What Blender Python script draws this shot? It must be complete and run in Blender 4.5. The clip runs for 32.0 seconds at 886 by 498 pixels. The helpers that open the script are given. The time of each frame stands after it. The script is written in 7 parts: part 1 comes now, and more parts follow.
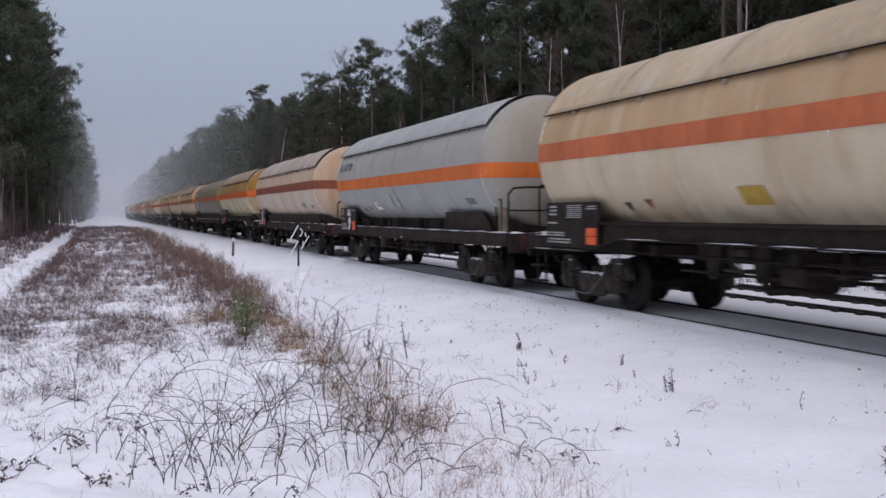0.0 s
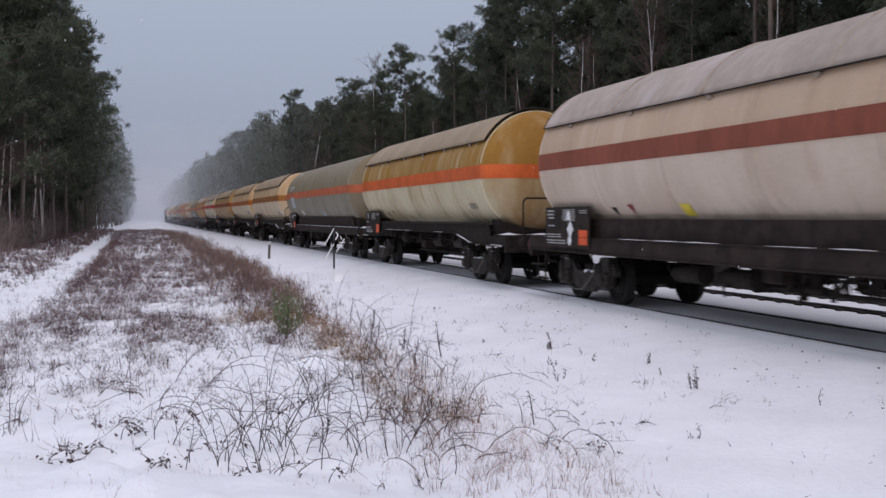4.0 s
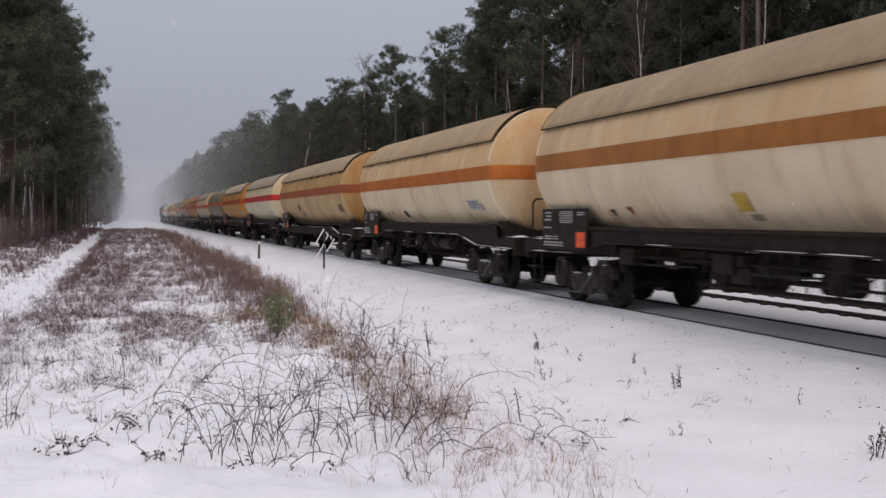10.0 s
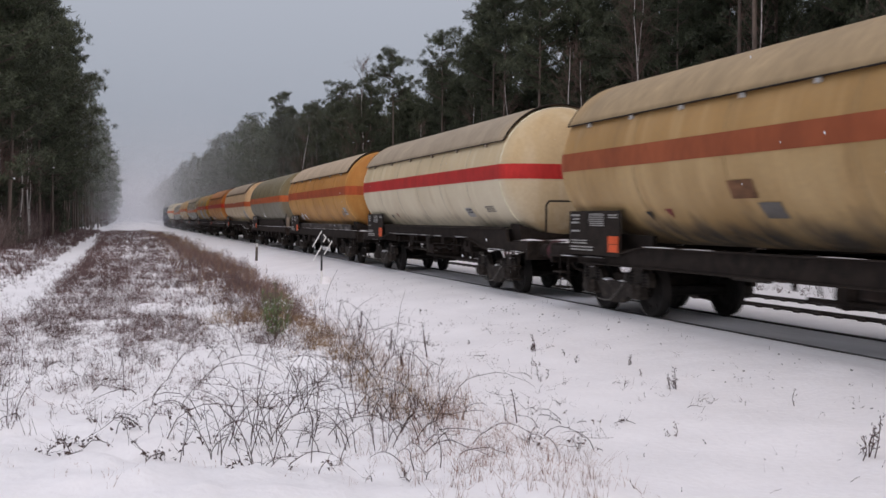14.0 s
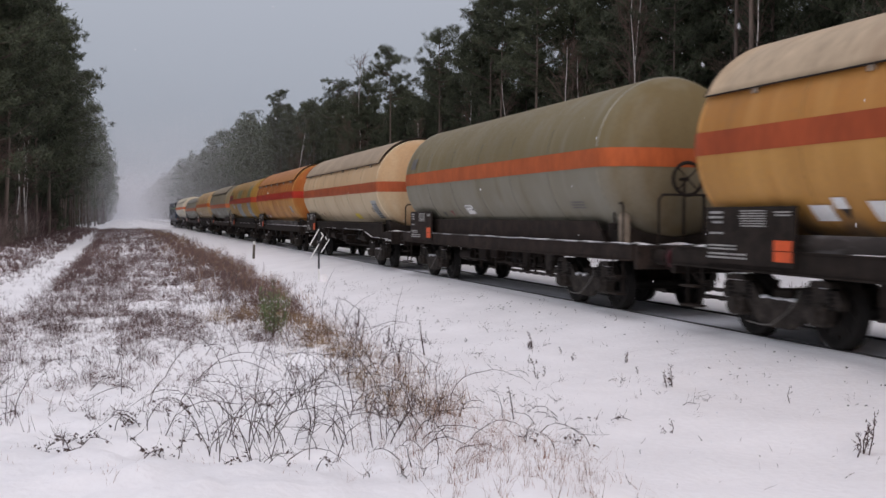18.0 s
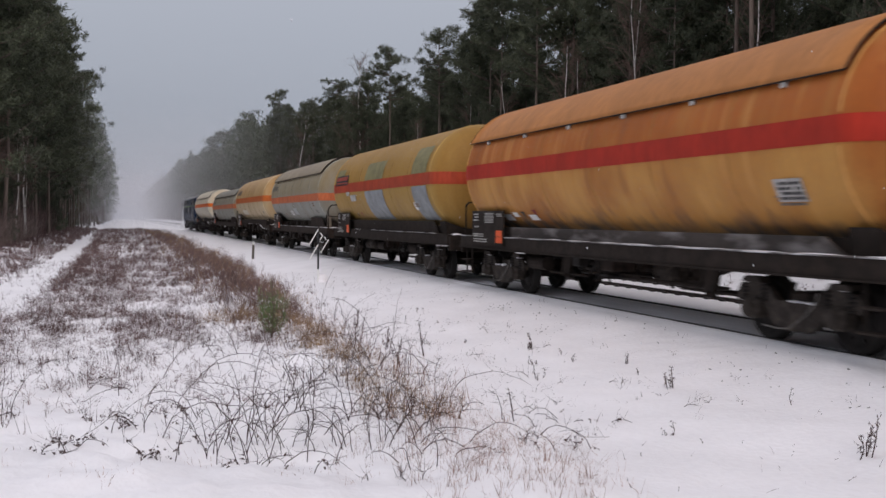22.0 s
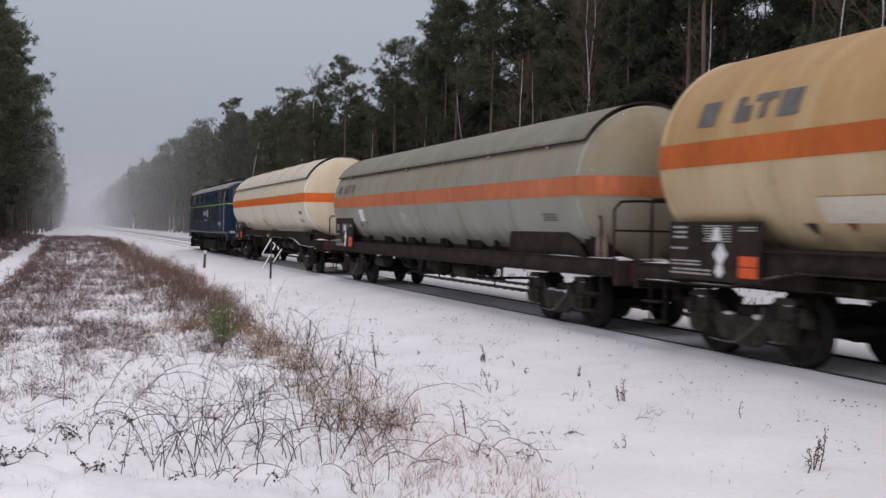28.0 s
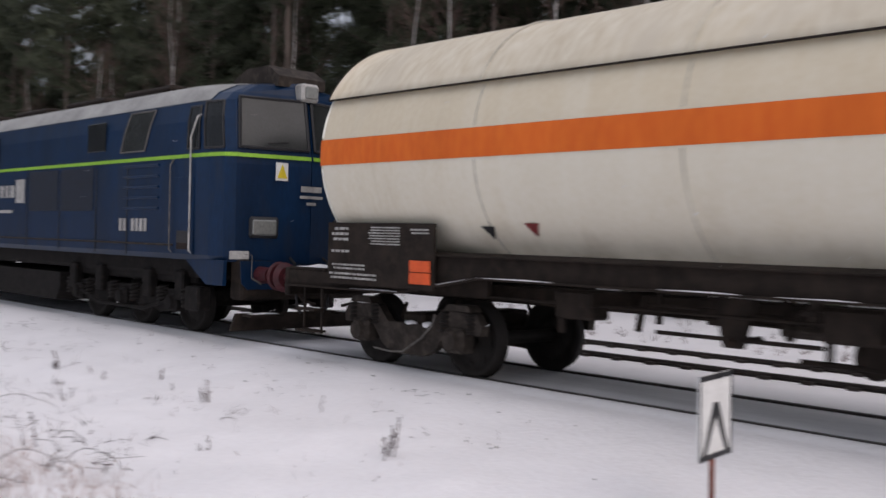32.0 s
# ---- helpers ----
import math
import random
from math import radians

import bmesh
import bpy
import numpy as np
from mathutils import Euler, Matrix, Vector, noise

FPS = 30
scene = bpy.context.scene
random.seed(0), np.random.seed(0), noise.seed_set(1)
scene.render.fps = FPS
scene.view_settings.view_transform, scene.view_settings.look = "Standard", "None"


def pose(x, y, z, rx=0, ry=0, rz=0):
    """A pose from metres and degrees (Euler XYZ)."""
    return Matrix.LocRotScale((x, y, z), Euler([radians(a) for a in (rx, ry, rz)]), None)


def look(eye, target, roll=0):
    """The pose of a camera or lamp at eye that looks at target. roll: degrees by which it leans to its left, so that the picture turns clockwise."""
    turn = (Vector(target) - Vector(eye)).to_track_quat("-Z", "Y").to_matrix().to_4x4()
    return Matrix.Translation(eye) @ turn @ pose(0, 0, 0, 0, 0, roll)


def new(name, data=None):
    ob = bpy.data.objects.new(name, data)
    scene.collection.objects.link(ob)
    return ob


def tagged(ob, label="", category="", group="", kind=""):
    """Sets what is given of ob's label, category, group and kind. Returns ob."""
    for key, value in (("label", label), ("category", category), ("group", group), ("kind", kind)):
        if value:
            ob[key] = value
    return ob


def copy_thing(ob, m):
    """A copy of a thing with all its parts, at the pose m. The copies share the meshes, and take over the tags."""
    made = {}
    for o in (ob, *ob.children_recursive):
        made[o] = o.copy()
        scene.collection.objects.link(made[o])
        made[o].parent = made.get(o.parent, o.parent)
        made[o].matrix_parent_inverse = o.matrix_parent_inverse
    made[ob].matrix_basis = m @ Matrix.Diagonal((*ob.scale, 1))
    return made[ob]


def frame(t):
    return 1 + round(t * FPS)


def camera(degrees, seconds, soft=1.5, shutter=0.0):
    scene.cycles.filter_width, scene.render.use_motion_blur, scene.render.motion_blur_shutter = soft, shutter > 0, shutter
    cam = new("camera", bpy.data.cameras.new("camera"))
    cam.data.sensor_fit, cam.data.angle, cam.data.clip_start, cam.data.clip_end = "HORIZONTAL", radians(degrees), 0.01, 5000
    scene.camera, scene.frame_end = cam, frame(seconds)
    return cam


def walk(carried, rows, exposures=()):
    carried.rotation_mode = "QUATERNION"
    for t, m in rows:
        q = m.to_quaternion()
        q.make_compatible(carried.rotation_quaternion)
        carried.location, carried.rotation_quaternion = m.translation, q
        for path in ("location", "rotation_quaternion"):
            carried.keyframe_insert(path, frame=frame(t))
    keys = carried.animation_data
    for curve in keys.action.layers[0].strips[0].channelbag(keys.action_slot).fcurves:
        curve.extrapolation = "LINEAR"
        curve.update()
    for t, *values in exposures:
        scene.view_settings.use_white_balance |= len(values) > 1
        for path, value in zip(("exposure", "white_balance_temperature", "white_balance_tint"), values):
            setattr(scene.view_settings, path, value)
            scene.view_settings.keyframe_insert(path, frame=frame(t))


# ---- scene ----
# Metres. The track runs along y, x is to its side, z is up; the rail head is at z = 0.30.
# ---- camera ----
cam = camera(46.99, 32.0, soft=1.5, shutter=0.4)
PATH = [
    (0.0, 0.248, 0.737, 1.974, 88.01, 0.01, -18.63), (0.5, 0.219, 0.693, 1.974, 87.91, -0.16, -17.56), (1.0, 0.189, 0.618, 1.974, 87.98, -0.20, -17.01),
    (1.5, 0.164, 0.548, 1.974, 88.02, -0.14, -16.65), (2.0, 0.151, 0.515, 1.974, 88.05, -0.15, -16.36), (2.5, 0.140, 0.479, 1.974, 88.09, -0.11, -16.29),
    (3.0, 0.114, 0.384, 1.974, 88.12, -0.03, -16.48), (3.5, 0.090, 0.300, 1.974, 88.16, -0.02, -16.66), (5.5, 0.009, 0.030, 1.974, 88.32, 0.00, -17.14),
    (6.0, 0.000, 0.000, 1.974, 88.31, -0.06, -17.20), (6.5, -0.002, -0.006, 1.974, 88.30, -0.12, -17.26), (7.0, 0.002, 0.005, 1.974, 88.28, -0.17, -17.27),
    (7.5, 0.006, 0.019, 1.974, 88.28, -0.22, -17.27), (8.0, 0.011, 0.034, 1.974, 88.27, -0.27, -17.27), (8.5, 0.014, 0.046, 1.974, 88.27, -0.35, -17.28),
    (9.0, 0.017, 0.056, 1.974, 88.26, -0.40, -17.29), (9.5, 0.010, 0.031, 1.974, 88.27, -0.39, -17.36), (10.0, 0.003, 0.008, 1.974, 88.27, -0.41, -17.39),
    (10.5, -0.009, -0.028, 1.974, 88.29, -0.40, -17.45), (11.0, -0.022, -0.069, 1.974, 88.30, -0.40, -17.50), (11.5, -0.030, -0.095, 1.974, 88.34, -0.44, -17.54),
    (12.0, -0.037, -0.116, 1.974, 88.37, -0.45, -17.58), (12.5, -0.043, -0.136, 1.974, 88.39, -0.44, -17.61), (13.0, -0.045, -0.143, 1.974, 88.40, -0.43, -17.64),
    (13.5, -0.034, -0.108, 1.974, 88.41, -0.44, -17.59), (14.0, -0.024, -0.076, 1.974, 88.41, -0.46, -17.54), (14.5, -0.020, -0.062, 1.974, 88.40, -0.49, -17.51),
    (16.5, -0.025, -0.078, 1.974, 88.37, -0.48, -17.56), (17.0, -0.035, -0.110, 1.974, 88.35, -0.43, -17.60), (17.5, -0.033, -0.105, 1.974, 88.33, -0.47, -17.63),
    (18.0, -0.038, -0.118, 1.974, 88.30, -0.48, -17.70), (18.5, -0.039, -0.121, 1.974, 88.26, -0.47, -17.75), (19.0, -0.033, -0.103, 1.974, 88.25, -0.47, -17.77),
    (19.5, -0.027, -0.083, 1.974, 88.23, -0.51, -17.76), (20.0, -0.019, -0.058, 1.974, 88.22, -0.53, -17.74), (20.5, -0.010, -0.032, 1.974, 88.23, -0.54, -17.72),
    (21.0, -0.004, -0.012, 1.974, 88.24, -0.52, -17.68), (21.5, -0.003, -0.009, 1.974, 88.28, -0.54, -17.68), (22.0, -0.015, -0.048, 1.974, 88.32, -0.53, -17.72),
    (22.5, -0.023, -0.071, 1.974, 88.40, -0.55, -17.78), (23.0, -0.029, -0.090, 1.974, 88.48, -0.67, -17.84), (23.5, -0.020, -0.061, 1.974, 88.57, -0.74, -18.00),
    (24.0, -0.002, -0.006, 1.974, 88.63, -0.82, -18.20), (24.5, 0.004, 0.011, 1.974, 88.71, -0.99, -18.45), (25.0, 0.009, 0.026, 1.974, 88.76, -1.08, -18.69),
    (25.5, 0.011, 0.031, 1.974, 88.83, -1.19, -18.96), (27.5, -0.020, -0.055, 1.974, 88.99, -1.17, -20.12), (28.0, -0.002, -0.006, 1.974, 88.98, -1.20, -20.30),
    (28.5, 0.011, 0.029, 1.974, 88.90, -1.21, -20.66), (29.0, 0.026, 0.066, 1.974, 88.67, -1.22, -21.23), (29.5, 0.108, 0.270, 1.974, 88.52, -1.55, -21.78),
    (30.0, 0.234, 0.573, 1.974, 88.55, -2.00, -22.15), (30.5, 0.042, 0.095, 1.974, 88.82, -1.79, -23.96), (31.0, 0.000, 0.000, 1.974, 89.17, -1.38, -27.34),
    (31.5, 0.000, 0.000, 1.974, 89.49, -1.45, -33.36), (32.0, 0.000, 0.000, 1.974, 89.54, -1.65, -43.34),
]
TONE = [(0, -0.20, 6150, 22), (5.5, -0.20, 6200, 22), (9, -0.20, 6700, 21), (32, -0.20, 6700, 21)]
walk(cam, [(t, pose(x, y, z, a, b, c)) for t, x, y, z, a, b, c in PATH], TONE)

# ---- world and light ----
world = bpy.data.worlds.new("overcast_sky")
scene.world = world
world.use_nodes = True
wt = world.node_tree
wt.nodes.clear()
w_out = wt.nodes.new("ShaderNodeOutputWorld")
w_bg = wt.nodes.new("ShaderNodeBackground")
w_sky = wt.nodes.new("ShaderNodeTexSky")
w_sky.sky_type = "NISHITA"
w_sky.sun_disc = False
w_sky.sun_elevation, w_sky.sun_rotation = radians(32), radians(185)
w_sky.air_density, w_sky.dust_density = 2.0, 6.0
w_co = wt.nodes.new("ShaderNodeTexCoord")
w_sep = wt.nodes.new("ShaderNodeSeparateXYZ")
w_ramp = wt.nodes.new("ShaderNodeValToRGB")
w_mix = wt.nodes.new("ShaderNodeMix")
w_mix.data_type = "RGBA"
w_mul = wt.nodes.new("ShaderNodeMix")
w_mul.data_type, w_mul.blend_type = "RGBA", "MULTIPLY"
wt.links.new(w_co.outputs["Generated"], w_sep.inputs[0])
wt.links.new(w_sep.outputs["Z"], w_ramp.inputs[0])
CLOUD = [(0.0, (0.41, 0.478, 0.535)), (0.10, (0.398, 0.476, 0.548)), (0.35, (0.55, 0.635, 0.715)), (1.0, (0.99, 1.05, 1.13))]
while len(w_ramp.color_ramp.elements) < len(CLOUD):
    w_ramp.color_ramp.elements.new(0.5)
for el, (p, c) in zip(w_ramp.color_ramp.elements, CLOUD):
    el.position, el.color = p, (*c, 1)
# a closed cloud deck over the clear sky
w_mul.inputs["Factor"].default_value = 1.0
w_mul.inputs["B"].default_value = (0.08, 0.08, 0.08, 1)
wt.links.new(w_sky.outputs[0], w_mul.inputs["A"])
w_mix.inputs["Factor"].default_value = 0.93
wt.links.new(w_mul.outputs["Result"], w_mix.inputs["A"])
wt.links.new(w_ramp.outputs[0], w_mix.inputs["B"])
wt.links.new(w_mix.outputs["Result"], w_bg.inputs[0])
w_bg.inputs[1].default_value = 1.0
wt.links.new(w_bg.outputs[0], w_out.inputs[0])
sun = new("sun", bpy.data.lights.new("sun", "SUN"))
sun.data.energy, sun.data.angle, sun.data.color = 1.05, radians(40), (1.0, 0.97, 0.93)
sun.matrix_basis = look((0, 0, 30), (2, 22, 16))

# ---- materials ----
MATS = {}


def mat(name, color, rough=0.7, metal=0.0, vary=0.25, scale=2.0, fine=30.0, bump=0.15, stain=None, amount=0.5, stretch=(1, 1, 1), island=0.0, spec=0.4, trans=0.0):
    """A surface with variation at two scales, an optional stain colour in patches, and fine relief."""
    if name in MATS:
        return MATS[name]
    m = bpy.data.materials.new(name)
    m.use_nodes = True
    nt = m.node_tree
    b = nt.nodes["Principled BSDF"]
    b.inputs["Roughness"].default_value, b.inputs["Metallic"].default_value = rough, metal
    b.inputs["Specular IOR Level"].default_value = spec
    co = nt.nodes.new("ShaderNodeTexCoord")
    mp = nt.nodes.new("ShaderNodeMapping")
    mp.inputs["Scale"].default_value = stretch
    nt.links.new(co.outputs["Object"], mp.inputs[0])
    n1, n2 = nt.nodes.new("ShaderNodeTexNoise"), nt.nodes.new("ShaderNodeTexNoise")
    n1.inputs["Scale"].default_value, n2.inputs["Scale"].default_value = scale, fine
    n1.inputs["Detail"].default_value = n2.inputs["Detail"].default_value = 4
    for n in (n1, n2):
        nt.links.new(mp.outputs[0], n.inputs["Vector"])
    dark = [c * (1 - vary) for c in color]
    light = [min(1, c * (1 + vary * 0.8)) for c in color]
    r1 = nt.nodes.new("ShaderNodeValToRGB")
    r1.color_ramp.elements[0].position, r1.color_ramp.elements[1].position = 0.3, 0.7
    r1.color_ramp.elements[0].color, r1.color_ramp.elements[1].color = (*dark, 1), (*light, 1)
    nt.links.new(n1.outputs[0], r1.inputs[0])
    last = r1.outputs[0]
    mx = nt.nodes.new("ShaderNodeMix")
    mx.data_type, mx.blend_type = "RGBA", "OVERLAY"
    mx.inputs["Factor"].default_value = 0.35
    nt.links.new(last, mx.inputs["A"])
    nt.links.new(n2.outputs[0], mx.inputs["B"])
    last = mx.outputs["Result"]
    if stain:
        n3, r3 = nt.nodes.new("ShaderNodeTexNoise"), nt.nodes.new("ShaderNodeValToRGB")
        n3.inputs["Scale"].default_value, n3.inputs["Detail"].default_value = scale * 2.3, 6
        nt.links.new(mp.outputs[0], n3.inputs["Vector"])
        r3.color_ramp.elements[0].position, r3.color_ramp.elements[1].position = 0.62 - amount * 0.3, 0.78 - amount * 0.2
        nt.links.new(n3.outputs[0], r3.inputs[0])
        ms = nt.nodes.new("ShaderNodeMix")
        ms.data_type = "RGBA"
        ms.inputs["B"].default_value = (*stain, 1)
        nt.links.new(r3.outputs[0], ms.inputs["Factor"])
        nt.links.new(last, ms.inputs["A"])
        last = ms.outputs["Result"]
    if island:
        g, hs = nt.nodes.new("ShaderNodeNewGeometry"), nt.nodes.new("ShaderNodeHueSaturation")
        mr = nt.nodes.new("ShaderNodeMapRange")
        mr.inputs["To Min"].default_value, mr.inputs["To Max"].default_value = 1 - island, 1 + island
        nt.links.new(g.outputs["Random Per Island"], mr.inputs["Value"])
        nt.links.new(mr.outputs[0], hs.inputs["Value"])
        nt.links.new(last, hs.inputs["Color"])
        last = hs.outputs[0]
    nt.links.new(last, b.inputs["Base Color"])
    if bump:
        bp = nt.nodes.new("ShaderNodeBump")
        bp.inputs["Strength"].default_value, bp.inputs["Distance"].default_value = bump, 0.02
        nt.links.new(n2.outputs[0], bp.inputs["Height"])
        nt.links.new(bp.outputs[0], b.inputs["Normal"])
    MATS[name] = m
    return m


def tank_paint(name, upper, lower, soot=(0.10, 0.085, 0.07), grime=0.35, half=7.0):
    """Old paint: traffic dust on the upper shell, streaks that run down, soot low on the belly."""
    if name in MATS:
        return MATS[name]
    m = bpy.data.materials.new(name)
    m.use_nodes = True
    nt, N = m.node_tree, m.node_tree.nodes
    b = N["Principled BSDF"]
    b.inputs["Roughness"].default_value = 0.55
    b.inputs["Specular IOR Level"].default_value = 0.2
    co, sep = N.new("ShaderNodeTexCoord"), N.new("ShaderNodeSeparateXYZ")
    nt.links.new(co.outputs["Object"], sep.inputs[0])

    def tex(scale, stretch, detail=5):
        mp, n = N.new("ShaderNodeMapping"), N.new("ShaderNodeTexNoise")
        mp.inputs["Scale"].default_value = stretch
        n.inputs["Scale"].default_value, n.inputs["Detail"].default_value = scale, detail
        nt.links.new(co.outputs["Object"], mp.inputs[0])
        nt.links.new(mp.outputs[0], n.inputs["Vector"])
        return n.outputs[0]

    def rng(src, a, c, lo=0.0, hi=1.0):
        n = N.new("ShaderNodeMapRange")
        n.inputs["From Min"].default_value, n.inputs["From Max"].default_value = a, c
        n.inputs["To Min"].default_value, n.inputs["To Max"].default_value = lo, hi
        nt.links.new(src, n.inputs["Value"])
        return n.outputs[0]

    def math2(op, x, y):
        n = N.new("ShaderNodeMath")
        n.operation = op
        for k, v in enumerate((x, y)):
            if isinstance(v, (int, float)):
                n.inputs[k].default_value = v
            else:
                nt.links.new(v, n.inputs[k])
        return n.outputs[0]

    def blend(fac, a, c, how="MIX"):
        n = N.new("ShaderNodeMix")
        n.data_type, n.blend_type = "RGBA", how
        for key, v in (("Factor", fac), ("A", a), ("B", c)):
            if isinstance(v, tuple):
                n.inputs[key].default_value = (*v, 1)
            elif isinstance(v, float):
                n.inputs[key].default_value = v
            else:
                nt.links.new(v, n.inputs[key])
        return n.outputs["Result"]

    streak = tex(1.6, (1, 1.5, 0.12))
    big = tex(0.55, (1, 1, 1), 3)
    fine = tex(14.0, (1, 1, 1), 6)
    dust = math2("ADD", rng(sep.outputs["Z"], 2.55, 2.95), rng(streak, 0.35, 0.65, -0.3, 0.3))
    dust = rng(dust, 0.0, 1.0)
    col = blend(dust, lower, upper)
    col = blend(rng(big, 0.42, 0.68, 0.0, grime), col, tuple(c * 0.72 for c in upper))
    col = blend(rng(streak, 0.52, 0.75, 0.0, grime * 0.5), col, tuple(c * 0.6 for c in upper))
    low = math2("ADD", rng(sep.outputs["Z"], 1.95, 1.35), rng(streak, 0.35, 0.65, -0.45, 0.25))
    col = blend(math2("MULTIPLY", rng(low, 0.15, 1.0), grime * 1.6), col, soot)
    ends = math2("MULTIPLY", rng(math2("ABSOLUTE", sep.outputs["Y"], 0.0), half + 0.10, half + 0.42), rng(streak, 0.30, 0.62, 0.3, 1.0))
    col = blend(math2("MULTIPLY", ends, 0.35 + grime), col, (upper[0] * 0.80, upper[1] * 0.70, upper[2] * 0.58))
    wash = tex(1.0, (1, 2.4, 0.05), 3)
    col = blend(rng(wash, 0.56, 0.72, 0.0, 0.10 + grime * 0.4), col, tuple(min(0.85, c * 1.30 + 0.03) for c in lower))
    col = blend(0.16, col, fine, "OVERLAY")
    nt.links.new(col, b.inputs["Base Color"])
    nt.links.new(rng(fine, 0.3, 0.7, 0.45, 0.7), b.inputs["Roughness"])
    bp = N.new("ShaderNodeBump")
    bp.inputs["Strength"].default_value, bp.inputs["Distance"].default_value = 0.25, 0.03
    nt.links.new(big, bp.inputs["Height"])
    nt.links.new(bp.outputs[0], b.inputs["Normal"])
    MATS[name] = m
    return m


SNOW = mat("fresh_snow", (0.875, 0.865, 0.875), 0.75, vary=0.05, scale=0.7, fine=13.0, bump=0.65, spec=0.25)
GREY_SNOW = mat("swept_grey_snow", (0.80, 0.80, 0.82), 0.8, vary=0.22, scale=1.2, fine=25, bump=0.4, stretch=(1, 0.25, 1))
STEEL = mat("rusty_rail_steel", (0.035, 0.028, 0.025), 0.6, 0.3, vary=0.3, scale=5)
RAILTOP = mat("worn_rail_head", (0.10, 0.095, 0.09), 0.45, 0.6, vary=0.15, scale=8)
SLEEPER = mat("weathered_sleeper", (0.10, 0.085, 0.07), 0.85, vary=0.35, scale=6)
BLACK = mat("sooty_black_steel", (0.022, 0.0165, 0.0135), 0.8, 0.0, vary=0.4, scale=3, spec=0.15, stain=(0.031, 0.023, 0.018), amount=0.5)
SOOT = mat("oily_black_steel", (0.011, 0.0095, 0.009), 0.75, vary=0.4, scale=4, spec=0.15, stain=(0.022, 0.018, 0.016), amount=0.35)
CAP = mat("dusty_beige_cap", (0.25, 0.20, 0.15), 0.7, vary=0.4, scale=4)
BROWN = mat("dusty_brown_steel", (0.036, 0.025, 0.020), 0.8, 0.0, spec=0.15, vary=0.4, scale=2.5, stain=(0.020, 0.016, 0.014), amount=0.5)
WHEEL = mat("greasy_wheel_steel", (0.016, 0.0135, 0.012), 0.7, 0.0, spec=0.2, vary=0.4, scale=6)
PALE = mat("pale_grey_steel", (0.40, 0.39, 0.37), 0.6, 0.1, vary=0.3, scale=5)
RED = mat("faded_red_paint", (0.22, 0.030, 0.030), 0.6, vary=0.3, scale=5)
HOSE = mat("grey_brake_pipe", (0.12, 0.11, 0.10), 0.7, vary=0.4, scale=8)
LEDGE = mat("snow_dusted_ledge", (0.10, 0.09, 0.085), 0.8, vary=0.4, scale=1.5, fine=15, stain=(0.70, 0.70, 0.72), amount=0.55, stretch=(1, 0.4, 1))
PLATE = mat("snow_dusted_plate", (0.045, 0.036, 0.031), 0.8, vary=0.4, scale=1.5, fine=15, stain=(0.20, 0.185, 0.18), amount=0.4, stretch=(1, 0.3, 1))
ORANGE_SIGN = mat("orange_sign", (0.72, 0.10, 0.02), 0.5, vary=0.12, scale=6)
WHITE = mat("white_paint", (0.78, 0.78, 0.76), 0.5, vary=0.1, scale=6)
INK = mat("black_paint", (0.02, 0.02, 0.022), 0.5, vary=0.2, scale=6)
YELLOW = mat("yellow_sign", (0.70, 0.55, 0.03), 0.5, vary=0.12, scale=6)
MUSTARD = mat("mustard_plate", (0.42, 0.27, 0.03), 0.6, vary=0.2, scale=6)
LOGO = mat("dark_grey_lettering", (0.13, 0.12, 0.11), 0.6, vary=0.2, scale=6)
RUSTY = mat("rusty_brown_stain", (0.16, 0.075, 0.035), 0.8, vary=0.4, scale=6)
PATCH = mat("grey_patch_paint", (0.38, 0.40, 0.40), 0.6, vary=0.15, scale=4)
BLUE = mat("deep_blue_paint", (0.0021, 0.0195, 0.057), 0.40, spec=0.2, vary=0.3, scale=1.5, fine=20, bump=0.05, stain=(0.012, 0.024, 0.048), amount=0.3, stretch=(1, 1, 0.3))
GREEN = mat("lime_green_paint", (0.25, 0.50, 0.04), 0.45, vary=0.1, scale=5)
DUSTY = mat("dusty_dark_steel", (0.030, 0.024, 0.020), 0.75, vary=0.4, scale=4, spec=0.2, stain=(0.060, 0.048, 0.040), amount=0.5)
MAROON = mat("dark_maroon_paint", (0.065, 0.012, 0.016), 0.5, vary=0.4, scale=6)
ROOF = mat("dusty_grey_roof", (0.30, 0.30, 0.29), 0.7, vary=0.25, scale=2)
DARKGLASS = mat("unlit_window_glass", (0.010, 0.012, 0.014), 0.2, vary=0.2, scale=2, bump=0.0, spec=0.25)
GLASS = mat("dark_window_glass", (0.028, 0.031, 0.031), 0.18, vary=0.2, scale=2, bump=0.0, spec=0.24)
LAMP = mat("lamp_glass", (0.20, 0.205, 0.19), 0.2, vary=0.1, scale=8, spec=0.7)
BARK = mat("pine_bark", (0.09, 0.07, 0.058), 0.9, vary=0.4, scale=3, fine=18, bump=0.6, stretch=(1, 1, 0.3))
UPBARK = mat("upper_pine_bark", (0.155, 0.120, 0.100), 0.9, vary=0.35, scale=3, fine=18, bump=0.4, stretch=(1, 1, 0.3))
BIRCH = mat("birch_bark", (0.58, 0.55, 0.52), 0.8, vary=0.3, scale=3, stain=(0.08, 0.07, 0.06), amount=0.25, stretch=(1, 1, 2.5))
CANE = mat("dark_bramble_canes", (0.055, 0.036, 0.032), 0.85, vary=0.3, scale=5, bump=0)
TWIG = mat("bare_twigs", (0.13, 0.085, 0.07), 0.85, vary=0.3, scale=5, bump=0)
NEEDLE = mat("pine_needles", (0.065, 0.077, 0.045), 0.7, vary=0.35, scale=0.5, fine=6, bump=0, island=0.45)
